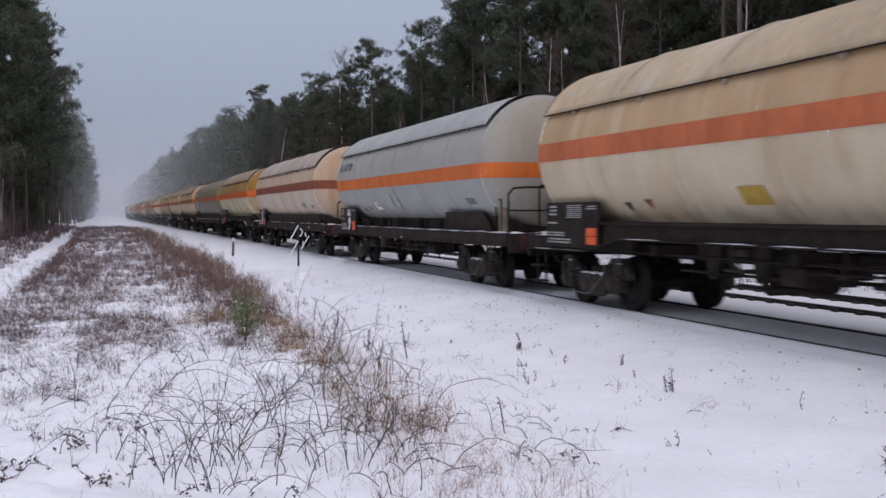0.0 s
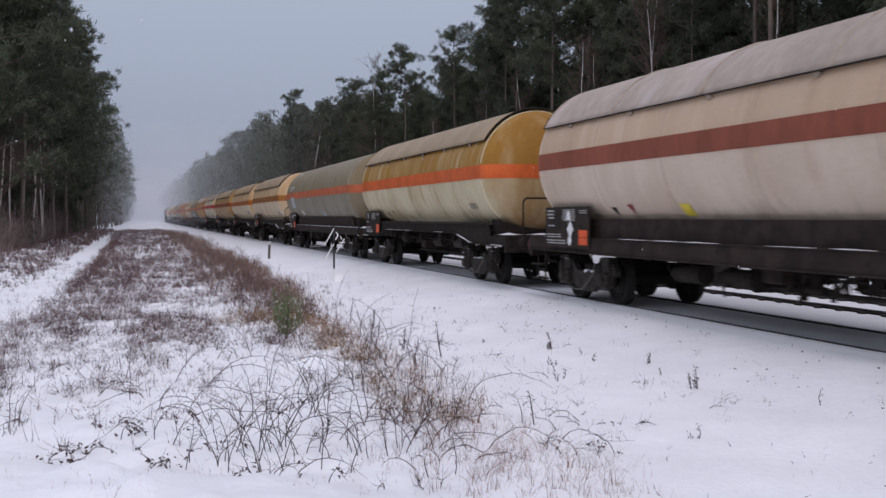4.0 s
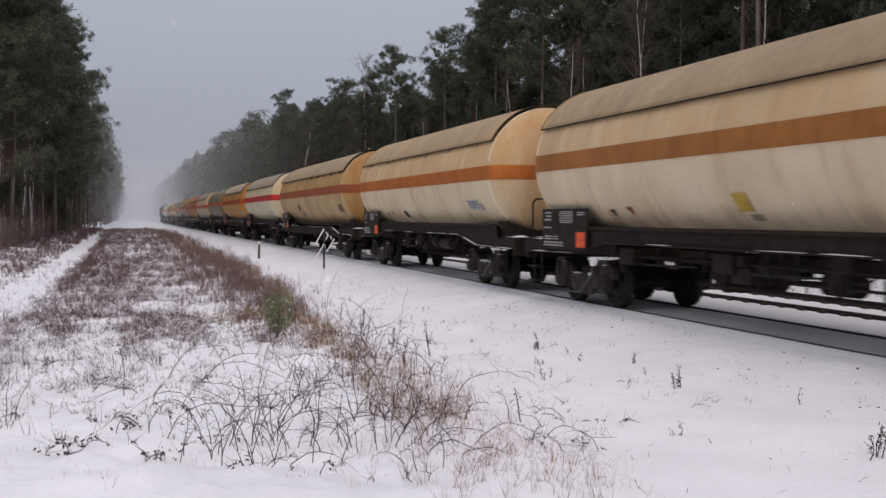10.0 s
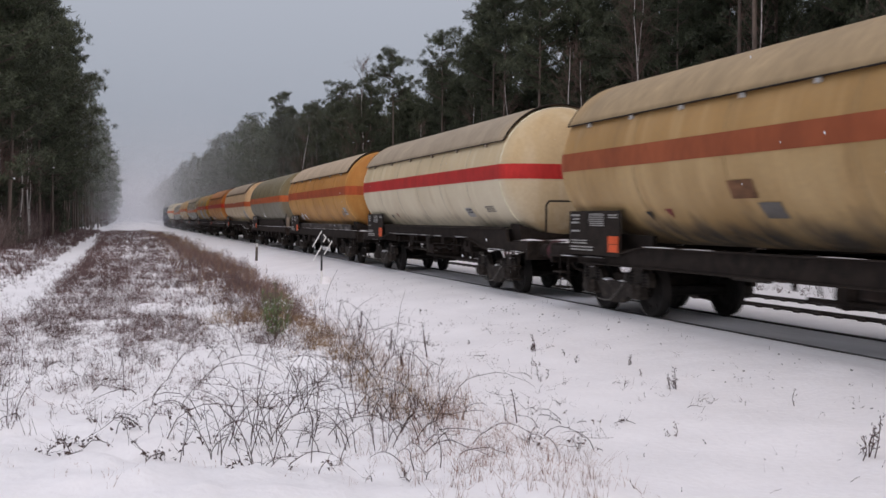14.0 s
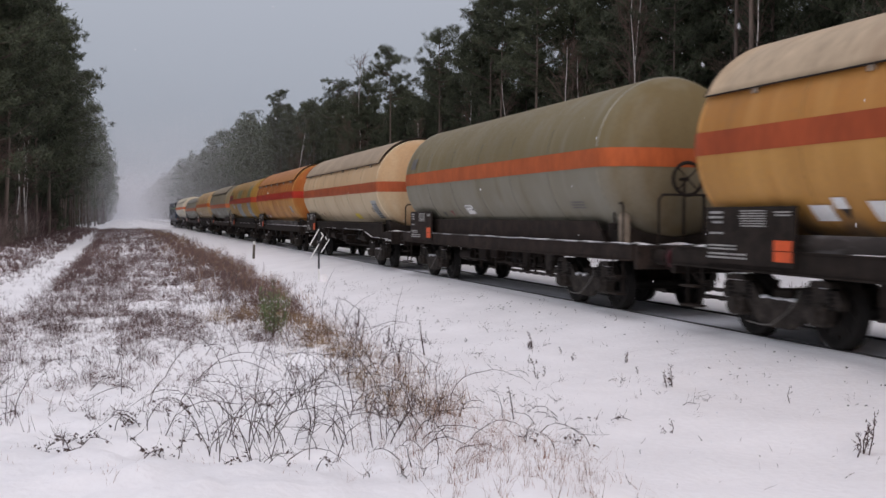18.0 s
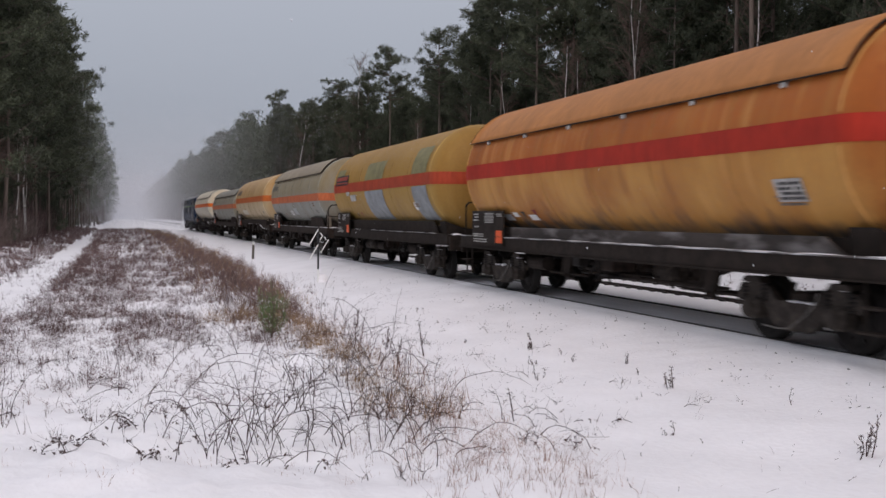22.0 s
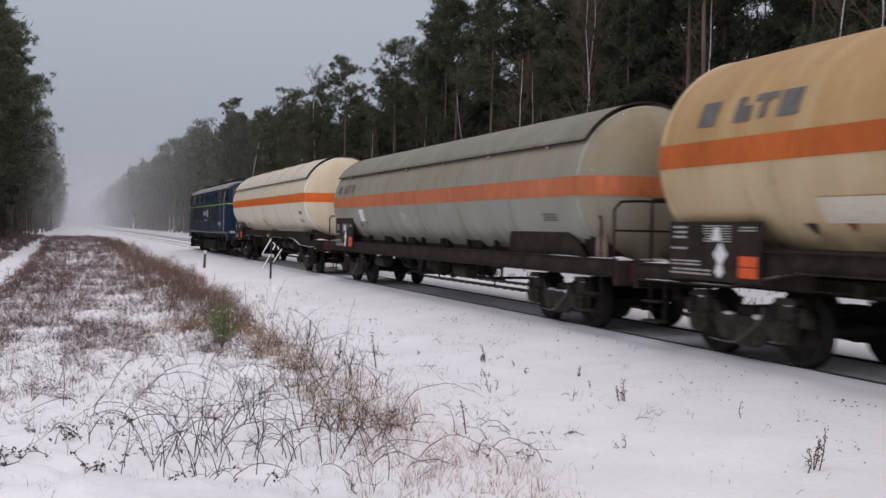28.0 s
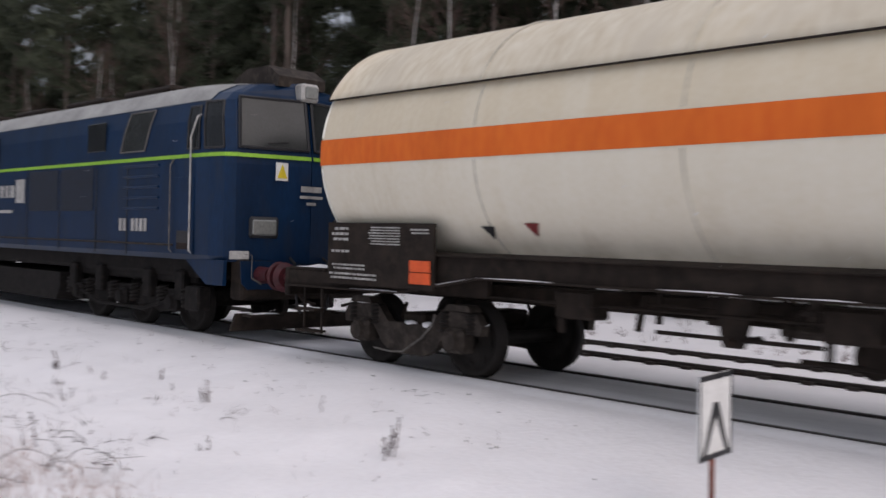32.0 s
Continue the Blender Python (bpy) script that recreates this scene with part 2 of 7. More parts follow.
YOUNG = mat("young_pine_needles", (0.115, 0.185, 0.065), 0.7, vary=0.3, scale=4, bump=0, island=0.4)
HEATHER = mat("dry_heather", (0.128, 0.082, 0.077), 0.9, vary=0.4, scale=0.6, bump=0, island=0.6)
SCRUB = mat("bare_grey_scrub", (0.19, 0.145, 0.13), 0.9, vary=0.3, scale=2, bump=0, island=0.4)
ROSY = mat("faded_rosy_grass", (0.27, 0.165, 0.125), 0.85, vary=0.3, scale=0.9, bump=0, island=0.45)
STRAW = mat("dry_straw_grass", (0.29, 0.185, 0.095), 0.85, vary=0.3, scale=0.9, bump=0, island=0.4)
WEED = mat("dead_weed_stems", (0.068, 0.043, 0.038), 0.85, vary=0.3, scale=3, bump=0, island=0.3)
STONE = mat("ballast_stone", (0.16, 0.15, 0.14), 0.9, vary=0.4, scale=9)
FLAKE = mat("snowflake", (0.66, 0.68, 0.72), 0.8, vary=0.02, scale=1, bump=0)
POSTW = mat("weathered_white_wood", (0.60, 0.60, 0.58), 0.8, vary=0.25, scale=9)

# ---- mesh helpers ----


def part(name, bm, material, parent=None, label="", smooth=False):
    """Links a bmesh as one mesh object under a thing or a part."""
    me = bpy.data.meshes.new(name)
    bm.to_mesh(me)
    bm.free()
    return place(name, me, material, parent, label, smooth)


def place(name, me, material, parent=None, label="", smooth=False, m=None):
    if not me.materials:
        me.materials.append(material)
    if smooth:
        me.polygons.foreach_set("use_smooth", [True] * len(me.polygons))
    ob = new(name, me)
    if parent:
        ob.parent = parent
    if me.materials[0] != material:
        ob.material_slots[0].link = "OBJECT"
        ob.material_slots[0].material = material
    if m is not None:
        ob.matrix_basis = m
    return tagged(ob, label) if label else ob


def raw(name, verts, faces):
    me = bpy.data.meshes.new(name)
    me.from_pydata(verts, [], faces)
    return me


def box(bm, c, s, bevel=0.0, turn=None):
    m = Matrix.Translation(c) @ (turn or Matrix()) @ Matrix.Diagonal((*s, 1))
    vs = bmesh.ops.create_cube(bm, size=1, matrix=m)["verts"]
    if bevel:
        es = list({e for v in vs for e in v.link_edges})
        bmesh.ops.bevel(bm, geom=es, offset=bevel, segments=1, affect="EDGES")


def rod(bm, a, b, r, r2=None, n=8):
    a, b = Vector(a), Vector(b)
    d = b - a
    m = Matrix.Translation((a + b) / 2) @ d.to_track_quat("Z", "Y").to_matrix().to_4x4()
    bmesh.ops.create_cone(bm, cap_ends=True, segments=n, radius1=r, radius2=r if r2 is None else r2, depth=d.length, matrix=m)


def pipe(bm, pts, r, n=6):
    for a, b in zip(pts[:-1], pts[1:]):
        rod(bm, a, b, r, n=n)
    for p in pts[1:-1]:
        bmesh.ops.create_icosphere(bm, subdivisions=1, radius=r * 1.02, matrix=Matrix.Translation(p))


def slab(bm, outline, axis, lo, hi):
    """A plate: an outline in the two other axes, from lo to hi along the axis 'x', 'y' or 'z'."""
    def at(u, v, w):
        return {"x": (w, u, v), "y": (u, w, v), "z": (u, v, w)}[axis]
    a = [bm.verts.new(at(u, v, lo)) for u, v in outline]
    b = [bm.verts.new(at(u, v, hi)) for u, v in outline]
    n = len(outline)
    bm.faces.new(a)
    bm.faces.new(b[::-1])
    for i in range(n):
        bm.faces.new((a[i], b[i], b[(i + 1) % n], a[(i + 1) % n]))
    bmesh.ops.recalc_face_normals(bm, faces=bm.faces)


def ring(bm, c, R, r, axis="y", n=24, k=6, start=0.0, stop=2 * math.pi):
    full = stop - start > 6.28
    cols = []
    m = n if full else n + 1
    for i in range(m):
        a = start + (stop - start) * i / n
        col = []
        for j in range(k):
            f = 2 * math.pi * j / k
            q = R + r * math.cos(f)
            u, v, w = q * math.cos(a), q * math.sin(a), r * math.sin(f)
            p = {"y": (u, w, v), "x": (w, u, v), "z": (u, v, w)}[axis]
            col.append(bm.verts.new((c[0] + p[0], c[1] + p[1], c[2] + p[2])))
        cols.append(col)
    for i in range(m if full else m - 1):
        A, B = cols[i], cols[(i + 1) % m]
        for j in range(k):
            bm.faces.new((A[j], A[(j + 1) % k], B[(j + 1) % k], B[j]))


def fresh():
    return bmesh.new()


# ---- ground ----
TRACK, TRACK2, HEAD = 9.75, 13.55, 0.30


def sstep(a, b, x):
    t = min(1.0, max(0.0, (x - a) / (b - a)))
    return t * t * (3 - 2 * t)


def ground_z(x, y):
    z = 0.235 * sstep(6.3, 8.75, x) - 0.09 * sstep(3.2, 4.6, x) * (1 - sstep(5.2, 6.6, x))
    z -= 0.10 * sstep(15.2, 17.0, x) * (1 - sstep(17.5, 19.5, x))
    z += 0.25 * sstep(17.5, 21.0, x)
    z += 0.10 * math.exp(-((x - 2.8) / 0.55) ** 2)                       # grass ridge
    z += 0.07 * sstep(-1.8, -1.2, x) * (1 - sstep(3.0, 3.8, x))          # heath
    z -= 0.07 * sstep(-4.4, -3.7, x) * (1 - sstep(-2.2, -1.6, x))        # path
    z += 0.12 * (1 - sstep(-6.0, -4.2, x))
    z += 0.060 * sstep(8.70, 8.93, x) * (1 - sstep(8.962, 9.0, x)) + (0.030 - 0.045 * sstep(11.6, 12.6, x)) * sstep(10.55, 10.62, x) * (1 - sstep(14.6, 15.2, x))
    d = y - (8.45 - 0.53 * (x + 0.9))                                    # snow bank at the field track
    z += 0.13 * (1 - sstep(-0.5, 0.12, d)) * (1 - sstep(1.4, 3.2, x))
    bump = noise.noise((x * 0.8, y * 0.8, 0.0)) * 0.035 + noise.noise((x * 2.7, y * 2.7, 5.0)) * 0.022 + noise.noise((x * 0.25, y * 0.2, 9.0)) * 0.05
    bump += 0.022 * noise.noise((x * 5.5, y * 5.5, 3.0)) * sstep(-1.9, -1.2, x) * (1 - sstep(3.0, 3.8, x)) * (1 - sstep(20, 26, y))
    flat = sstep(8.3, 8.9, x) * (1 - sstep(15.0, 15.6, x))
    rough = 1.0 + 1.3 * sstep(-1.8, -1.0, x) * (1 - sstep(3.2, 4.0, x))
    return z + bump * rough * (1 - 0.9 * flat)


def spaced(stops):
    out = []
    for a, b, s in stops:
        n = max(1, round((b - a) / s))
        out += [a + (b - a) * i / n for i in range(n)]
    return out + [stops[-1][1]]


gx = spaced([(-2500, -400, 700), (-400, -60, 85), (-60, -10, 5), (-10, -5, 0.5), (-5, -2, 0.14), (-2, 4, 0.085), (4, 8.7, 0.14), (8.7, 9.06, 0.045), (9.06, 10.4, 0.3), (10.4, 10.7, 0.075), (10.7, 18, 0.3), (18, 30, 1.0), (30, 80, 6), (80, 500, 100), (500, 2500, 700)])
gy = spaced([(-2500, -300, 700), (-300, -20, 56), (-20, 3, 1.0), (3, 8, 0.14), (8, 18, 0.085), (18, 26, 0.17), (26, 40, 0.35), (40, 110, 1.2), (110, 400, 8), (400, 1000, 60), (1000, 4500, 700)])
ground_me = raw("ground", [(x, y, ground_z(x, y)) for y in gy for x in gx],
                [(j * len(gx) + i, j * len(gx) + i + 1, (j + 1) * len(gx) + i + 1, (j + 1) * len(gx) + i) for j in range(len(gy) - 1) for i in range(len(gx) - 1)])
ground = tagged(place("ground", ground_me, SNOW, smooth=True), "snow-covered ground with a heath verge beside the railway", "ground", kind="structure")

# ---- tracks ----


def rail_profile():
    return [(-0.036, 0), (-0.036, -0.035), (-0.009, -0.05), (-0.009, -0.13), (-0.07, -0.155), (-0.07, -0.17), (0.07, -0.17), (0.07, -0.155), (0.009, -0.13), (0.009, -0.05), (0.036, -0.035), (0.036, 0)]


def build_track(name, xc, label):
    t = tagged(new(name), label, "railway track", kind="structure")
    for s in (-1, 1):
        bm = fresh()
        slab(bm, [(xc + s * 0.7535 + u, HEAD + v) for u, v in rail_profile()], "y", -120, 900)
        rail = part("rail", bm, STEEL, t, "rusty steel rail with a worn head")
        bm = fresh()
        slab(bm, [(xc + s * 0.7535 - 0.026, HEAD), (xc + s * 0.7535 + 0.026, HEAD), (xc + s * 0.7535 + 0.024, HEAD + 0.004), (xc + s * 0.7535 - 0.024, HEAD + 0.004)], "y", -120, 900)
        part("rail_head", bm, RAILTOP, rail, "bright running surface")
    return t


track_near = build_track("track_near", TRACK, "railway track with swept grey snow between the rails")
track_far = build_track("track_far", TRACK2, "second railway track lying half buried in snow")
bm = fresh()
for i in range(135):
    for x in (-0.7535, 0.7535):
        for q in (-0.11, 0.11):
            box(bm, (TRACK2 + x + q, -6 + 0.62 * i, 0.235), (0.085, 0.15, 0.06))
tagged(part("fastening", bm, STEEL, track_far, "rail clips poking out of the snow"), kind="stuff")
bm = fresh()
slab(bm, [(TRACK - 0.70, 0.10), (TRACK - 0.70, 0.276), (TRACK - 0.3, 0.266), (TRACK + 0.3, 0.266), (TRACK + 0.70, 0.276), (TRACK + 0.70, 0.10)], "y", -120, 900)
part("track_bed", bm, GREY_SNOW, track_near, "grey wind-swept snow over the sleepers")

# ---- tank wagons ----
AXIS, RAD, DOME = 2.81, 1.53, 0.70     # tank axis over the rail head, radius, depth of a dished end
SHARED = {}


def shared(key, make):
    """One mesh for all alike parts."""
    if key not in SHARED:
        bm = make(fresh())
        me = bpy.data.meshes.new(key)
        bm.to_mesh(me)
        bm.free()
        SHARED[key] = me
    return SHARED[key]


def tank_profile(a, k=12):
    pts = []
    for i in range(k + 1):
        f = math.pi / 2 * i / k
        pts.append((-a - DOME * math.cos(f) ** 0.9, max(0.001, RAD * math.sin(f) ** 0.62)))
    rows = 10
    for i in range(1, rows):
        pts.append((-a + 2 * a * i / rows, RAD))
    return pts + [(-y, r) for y, r in pts[k::-1]]


def tank_mesh(a, n=56):
    pro = tank_profile(a)
    vs = [(r * math.cos(2 * math.pi * j / n), y, AXIS + r * math.sin(2 * math.pi * j / n)) for y, r in pro for j in range(n)]
    fs = [(i * n + j, i * n + (j + 1) % n, (i + 1) * n + (j + 1) % n, (i + 1) * n + j) for i in range(len(pro) - 1) for j in range(n)]
    return raw("tank", vs, fs)


def dome_y(a, r):
    """How far out the dished end reaches at the distance r from the axis."""
    f = math.asin(min(1.0, (r / RAD) ** (1 / 0.62)))
    return a + DOME * math.cos(f) ** 0.9


def stripe_mesh(a, z0, z1, off=0.008):
    """A painted band round the tank, along both sides and across both ends."""
    vs, fs, k = [], [], 5
    loop = [(-1, -a + 2 * a * i / 10, None) for i in range(11)] + [(0, 1, -1 + 2 * i / 40) for i in range(41)] + [(1, a - 2 * a * i / 10, None) for i in range(11)] + [(0, -1, 1 - 2 * i / 40) for i in range(41)]
    for side, y, u in loop:
        for j in range(k):
            z = z0 + (z1 - z0) * j / (k - 1)
            X = math.sqrt(RAD * RAD - z * z)
            if u is None:
                vs.append((side * (X + off), y, AXIS + z))
            else:
                x = X * math.sin(u * math.pi / 2)
                r = math.hypot(x, z)
                vs.append((x * (1 + off / RAD), y * (dome_y(a, r) + off), AXIS + z))
    n = len(loop)
    for i in range(n):
        for j in range(k - 1):
            p, q = i * k + j, ((i + 1) % n) * k + j
            fs.append((p, p + 1, q + 1, q))
    return raw("stripe", vs, fs)


def shield_mesh(a, low=27.0, over=0.10, wave=0.0, n=30):
    """The curved sun shield above the tank, a thin shell that stands off it."""
    vs, fs = [], []
    ys = [-a - over + (2 * a + 2 * over) * i / 24 for i in range(25)]
    for layer, R in ((0, RAD + 0.075), (1, RAD + 0.055)):
        for y in ys:
            d = wave * (noise.noise((y * 1.3, 0, layer * 0.0)) - 0.2) if wave else 0
            for j in range(n + 1):
                f = radians(low + (180 - 2 * low) * j / n)
                edge = max(0.0, 1 - min(j, n - j) / 3)
                RR = R + d * edge
                vs.append((-RR * math.cos(f), y, AXIS + RR * math.sin(f) * 1.0))
    m, L = n + 1, 25 * (n + 1)
    for i in range(24):
        for j in range(n):
            p = i * m + j
            fs.append((p, p + m, p + m + 1, p + 1))
            fs.append((L + p, L + p + 1, L + p + m + 1, L + p + m))
    for i in range(24):
        for j in (0, n):
            p = i * m + j
            fs.append((p, L + p, L + p + m, p + m))
    for j in range(n):
        for i in (0, 24):
            p = i * m + j
            fs.append((p, p + 1, L + p + 1, L + p))
    return raw("sun_shield", vs, fs)


def shield_rim(bm, a, low=27.0, over=0.10):
    R = RAD + 0.066
    for s in (-1, 1):
        pts = [Vector((-R * math.cos(radians(low + (180 - 2 * low) * j / 20)), s * (a + over), AXIS + R * math.sin(radians(low + (180 - 2 * low) * j / 20)))) for j in range(21)]
        for p, q in zip(pts[:-1], pts[1:]):
            rod(bm, p, q, 0.019, n=5)
        x, z = s * R * math.cos(radians(low)), AXIS + R * math.sin(radians(low))
        rod(bm, (x, -a - over, z - 0.010), (x, a + over, z - 0.010), 0.014, n=5)
    return bm


def make_wheelset(bm):
    rod(bm, (-1.0, 0, 0), (1.0, 0, 0), 0.085, n=12)
    return bm


def make_wheel(bm):
    prof = [(-0.07, 0.10), (-0.075, 0.20), (-0.02, 0.24), (-0.02, 0.36), (-0.07, 0.40), (-0.07, 0.455), (0.055, 0.465), (0.06, 0.49), (0.085, 0.485), (0.08, 0.40), (0.02, 0.36), (0.02, 0.24), (0.075, 0.20), (0.07, 0.10)]
    n = 28
    cols = [[bm.verts.new((x, r * math.cos(2 * math.pi * i / n), r * math.sin(2 * math.pi * i / n))) for x, r in prof] for i in range(n)]
    for i in range(n):
        A, B = cols[i], cols[(i + 1) % n]
        for j in range(len(prof) - 1):
            bm.faces.new((A[j], A[j + 1], B[j + 1], B[j]))
    for i in range(0, 8):
        f = 2 * math.pi * i / 8
        rod(bm, (-0.035, 0.30 * math.cos(f), 0.30 * math.sin(f)), (-0.015, 0.30 * math.cos(f), 0.30 * math.sin(f)), 0.03, n=6)
    return bm


def make_side_frame(bm):
    """One cast side frame of a bogie, in the plane x = 0, about its middle at axle height."""
    out = [(-1.32, 0.20), (-1.22, 0.34), (-0.62, 0.36), (-0.40, 0.14), (0.40, 0.14), (0.62, 0.36), (1.22, 0.34), (1.32, 0.20), (1.30, 0.08), (1.10, 0.10),
           (0.72, 0.10), (0.50, -0.16), (0.28, -0.26), (-0.28, -0.26), (-0.50, -0.16), (-0.72, 0.10), (-1.10, 0.10), (-1.30, 0.08)]
    slab(bm, out, "x", -0.06, 0.06)
    for s in (-1, 1):
        slab(bm, [(s * 0.70, 0.36), (s * 1.16, 0.36), (s * 1.10, 0.44), (s * 0.76, 0.44)], "x", -0.10, 0.10)
    return bm


def make_axlebox(bm):
    box(bm, (0, 0, 0), (0.26, 0.34, 0.30), 0.04)
    rod(bm, (-0.13, 0, 0), (-0.19, 0, 0), 0.13, 0.11, n=14)
    return bm


def make_spring(bm):
    prev = None
    for i in range(61):
        f = 2 * math.pi * i / 12
        p = Vector((0.075 * math.cos(f), 0.075 * math.sin(f), -0.12 + 0.0045 * i))
        o = Vector((math.cos(f), math.sin(f), 0)) * 0.017
        cur = [bm.verts.new(p + o), bm.verts.new(p + Vector((0, 0, 0.017))), bm.verts.new(p - o), bm.verts.new(p - Vector((0, 0, 0.017)))]
        if prev:
            for j in range(4):
                bm.faces.new((prev[j], prev[(j + 1) % 4], cur[(j + 1) % 4], cur[j]))
        prev = cur
    return bm


def make_brake(bm):
    for s in (-1, 1):
        box(bm, (0, s * 0.52, 0.0), (0.10, 0.07, 0.34), 0.02)
        rod(bm, (0, s * 0.52, 0.15), (0, s * 0.40, 0.42), 0.025)
    rod(bm, (0, -0.55, -0.1), (0, 0.55, -0.1), 0.022)
    return bm


def make_hose(bm):
    pipe(bm, [Vector((0, -0.55, 0.30)), Vector((0, -0.50, 0.16)), Vector((0, -0.30, -0.02)), Vector((0, 0.05, -0.22)), Vector((0, 0.30, -0.24)), Vector((0, 0.62, -0.22))], 0.012, 6)
    return bm


def make_buffer(bm):
    box(bm, (0, 0, 0), (0.30, 0.06, 0.30), 0.015)
    rod(bm, (0, 0.02, 0), (0, 0.34, 0), 0.135, 0.12, n=14)
    rod(bm, (0, 0.30, 0), (0, 0.52, 0), 0.085, n=14)
    rod(bm, (0, 0.50, 0), (0, 0.56, 0), 0.16, 0.225, n=20)
    rod(bm, (0, 0.56, 0), (0, 0.585, 0), 0.225, 0.19, n=20)
    return bm


def make_coupling(bm):
    rod(bm, (0, 0, 0), (0, 0.30, 0), 0.045)
    ring(bm, (0, 0.36, 0.0), 0.09, 0.03, "x", 12, 6)
    rod(bm, (-0.05, 0.42, -0.02), (-0.05, 0.95, -0.10), 0.022)
    rod(bm, (0.05, 0.42, -0.02), (0.05, 0.95, -0.10), 0.022)
    for s in (-1, 1):
        pipe(bm, [Vector((s * 0.35, 0.02, 0.05)), Vector((s * 0.36, 0.18, -0.15)), Vector((s * 0.3, 0.35, -0.36)), Vector((s * 0.15, 0.5, -0.42))], 0.024, 6)
    return bm


def make_rail_guard(bm):
    """The tubular guard rail at the end platform."""
    pipe(bm, [Vector((-0.75, 0, 0)), Vector((-0.75, 0, 0.80)), Vector((-0.68, 0, 0.89)), Vector((1.18, 0, 0.89)), Vector((1.25, 0, 0.82)), Vector((1.25, 0, 0))], 0.022, 7)
    rod(bm, (0.15, 0, 0), (0.15, 0, 0.89), 0.03)
    return bm


def make_loop_guard(bm):
    """A higher looped guard rail that stands by the platform's edge."""
    pipe(bm, [Vector((-1.22, 0, 0)), Vector((-1.22, 0, 0.85)), Vector((-1.10, 0, 0.98)), Vector((-0.75, 0, 1.0)), Vector((0.9, 0, 1.0)), Vector((1.1, 0, 0.9)), Vector((1.1, 0, 0))], 0.024, 7)
    for x in (-0.5, 0.2):
        rod(bm, (x, 0, 0), (x, 0, 1.0), 0.024)
    rod(bm, (-1.22, 0, 0.5), (1.1, 0, 0.5), 0.018)
    rod(bm, (-0.5, -0.02, 1.03), (0.2, -0.02, 1.03), 0.03)
    return bm


def make_handwheel(bm):
    ring(bm, (0, 0, 0), 0.29, 0.034, "y", 28, 8)
    for i in range(4):
        f = math.pi / 4 + math.pi / 2 * i
        rod(bm, (0, 0, 0), (0.30 * math.cos(f), 0, 0.30 * math.sin(f)), 0.014, n=6)
    rod(bm, (0, 0, 0), (0, 0.30, 0), 0.03)
    rod(bm, (0, 0.12, 0.0), (0, 0.12, -1.0), 0.025)
    return bm


def make_clot(bm, rng):
    """A clot of blown snow."""
    bmesh.ops.create_icosphere(bm, subdivisions=2, radius=1.0)
    s = Vector((rng.uniform(0.06, 0.10), rng.uniform(0.08, 0.20), rng.uniform(0.03, 0.07)))
    for v in bm.verts:
        v.co = Vector((v.co.x * s.x, v.co.y * s.y, v.co.z * s.z)) * rng.uniform(0.8, 1.15)
    return bm


def make_reservoir(bm):
    rod(bm, (-0.55, 0, 0), (0.55, 0, 0), 0.21, n=16)
    rod(bm, (0.55, 0, 0), (0.62, 0, 0), 0.21, 0.10, n=16)
    rod(bm, (-0.55, 0, 0), (-0.62, 0, 0), 0.21, 0.10, n=16)
    return bm


def make_rigging(bm):
    """Brake cylinder, levers and brackets hung under the frame."""
    rod(bm, (0.2, -0.35, 0), (0.2, 0.35, 0), 0.17, n=14)
    rod(bm, (0.2, 0.35, 0), (0.2, 1.9, -0.03), 0.03)
    rod(bm, (-0.6, -2.6, -0.12), (-0.6, 2.6, -0.12), 0.028)
    for y in (-1.8, -0.9, 0.9, 1.8):
        box(bm, (-0.6, y, 0.02), (0.05, 0.10, 0.34), 0.01)
    box(bm, (0.0, 0.9, 0.1), (0.5, 0.35, 0.12), 0.02)
    return bm


def make_equipment(bm, k):
    """A valve box, a hanging bracket or a small cylinder below the solebar."""
    if k == 0:
        box(bm, (0, 0, -0.18), (0.30, 0.55, 0.32), 0.03)
        rod(bm, (-0.1, 0.2, -0.34), (-0.1, 0.2, -0.50), 0.04)
    elif k == 1:
        slab(bm, [(-0.22, 0.0), (0.22, 0.0), (0.10, -0.48), (-0.10, -0.48)], "x", -0.04, 0.04)
        rod(bm, (-0.1, 0, -0.42), (0.5, 0, -0.42), 0.035)
        rod(bm, (0, -0.9, -0.40), (0, 0.9, -0.40), 0.022)
    else:
        rod(bm, (0, -0.42, -0.24), (0, 0.42, -0.24), 0.15, n=14)
        for y in (-0.25, 0.25):
            box(bm, (0, y, -0.05), (0.06, 0.05, 0.14), 0.01)
        pipe(bm, [Vector((0, 0.42, -0.24)), Vector((0, 0.65, -0.30)), Vector((0, 0.85, -0.05))], 0.02)
    return bm


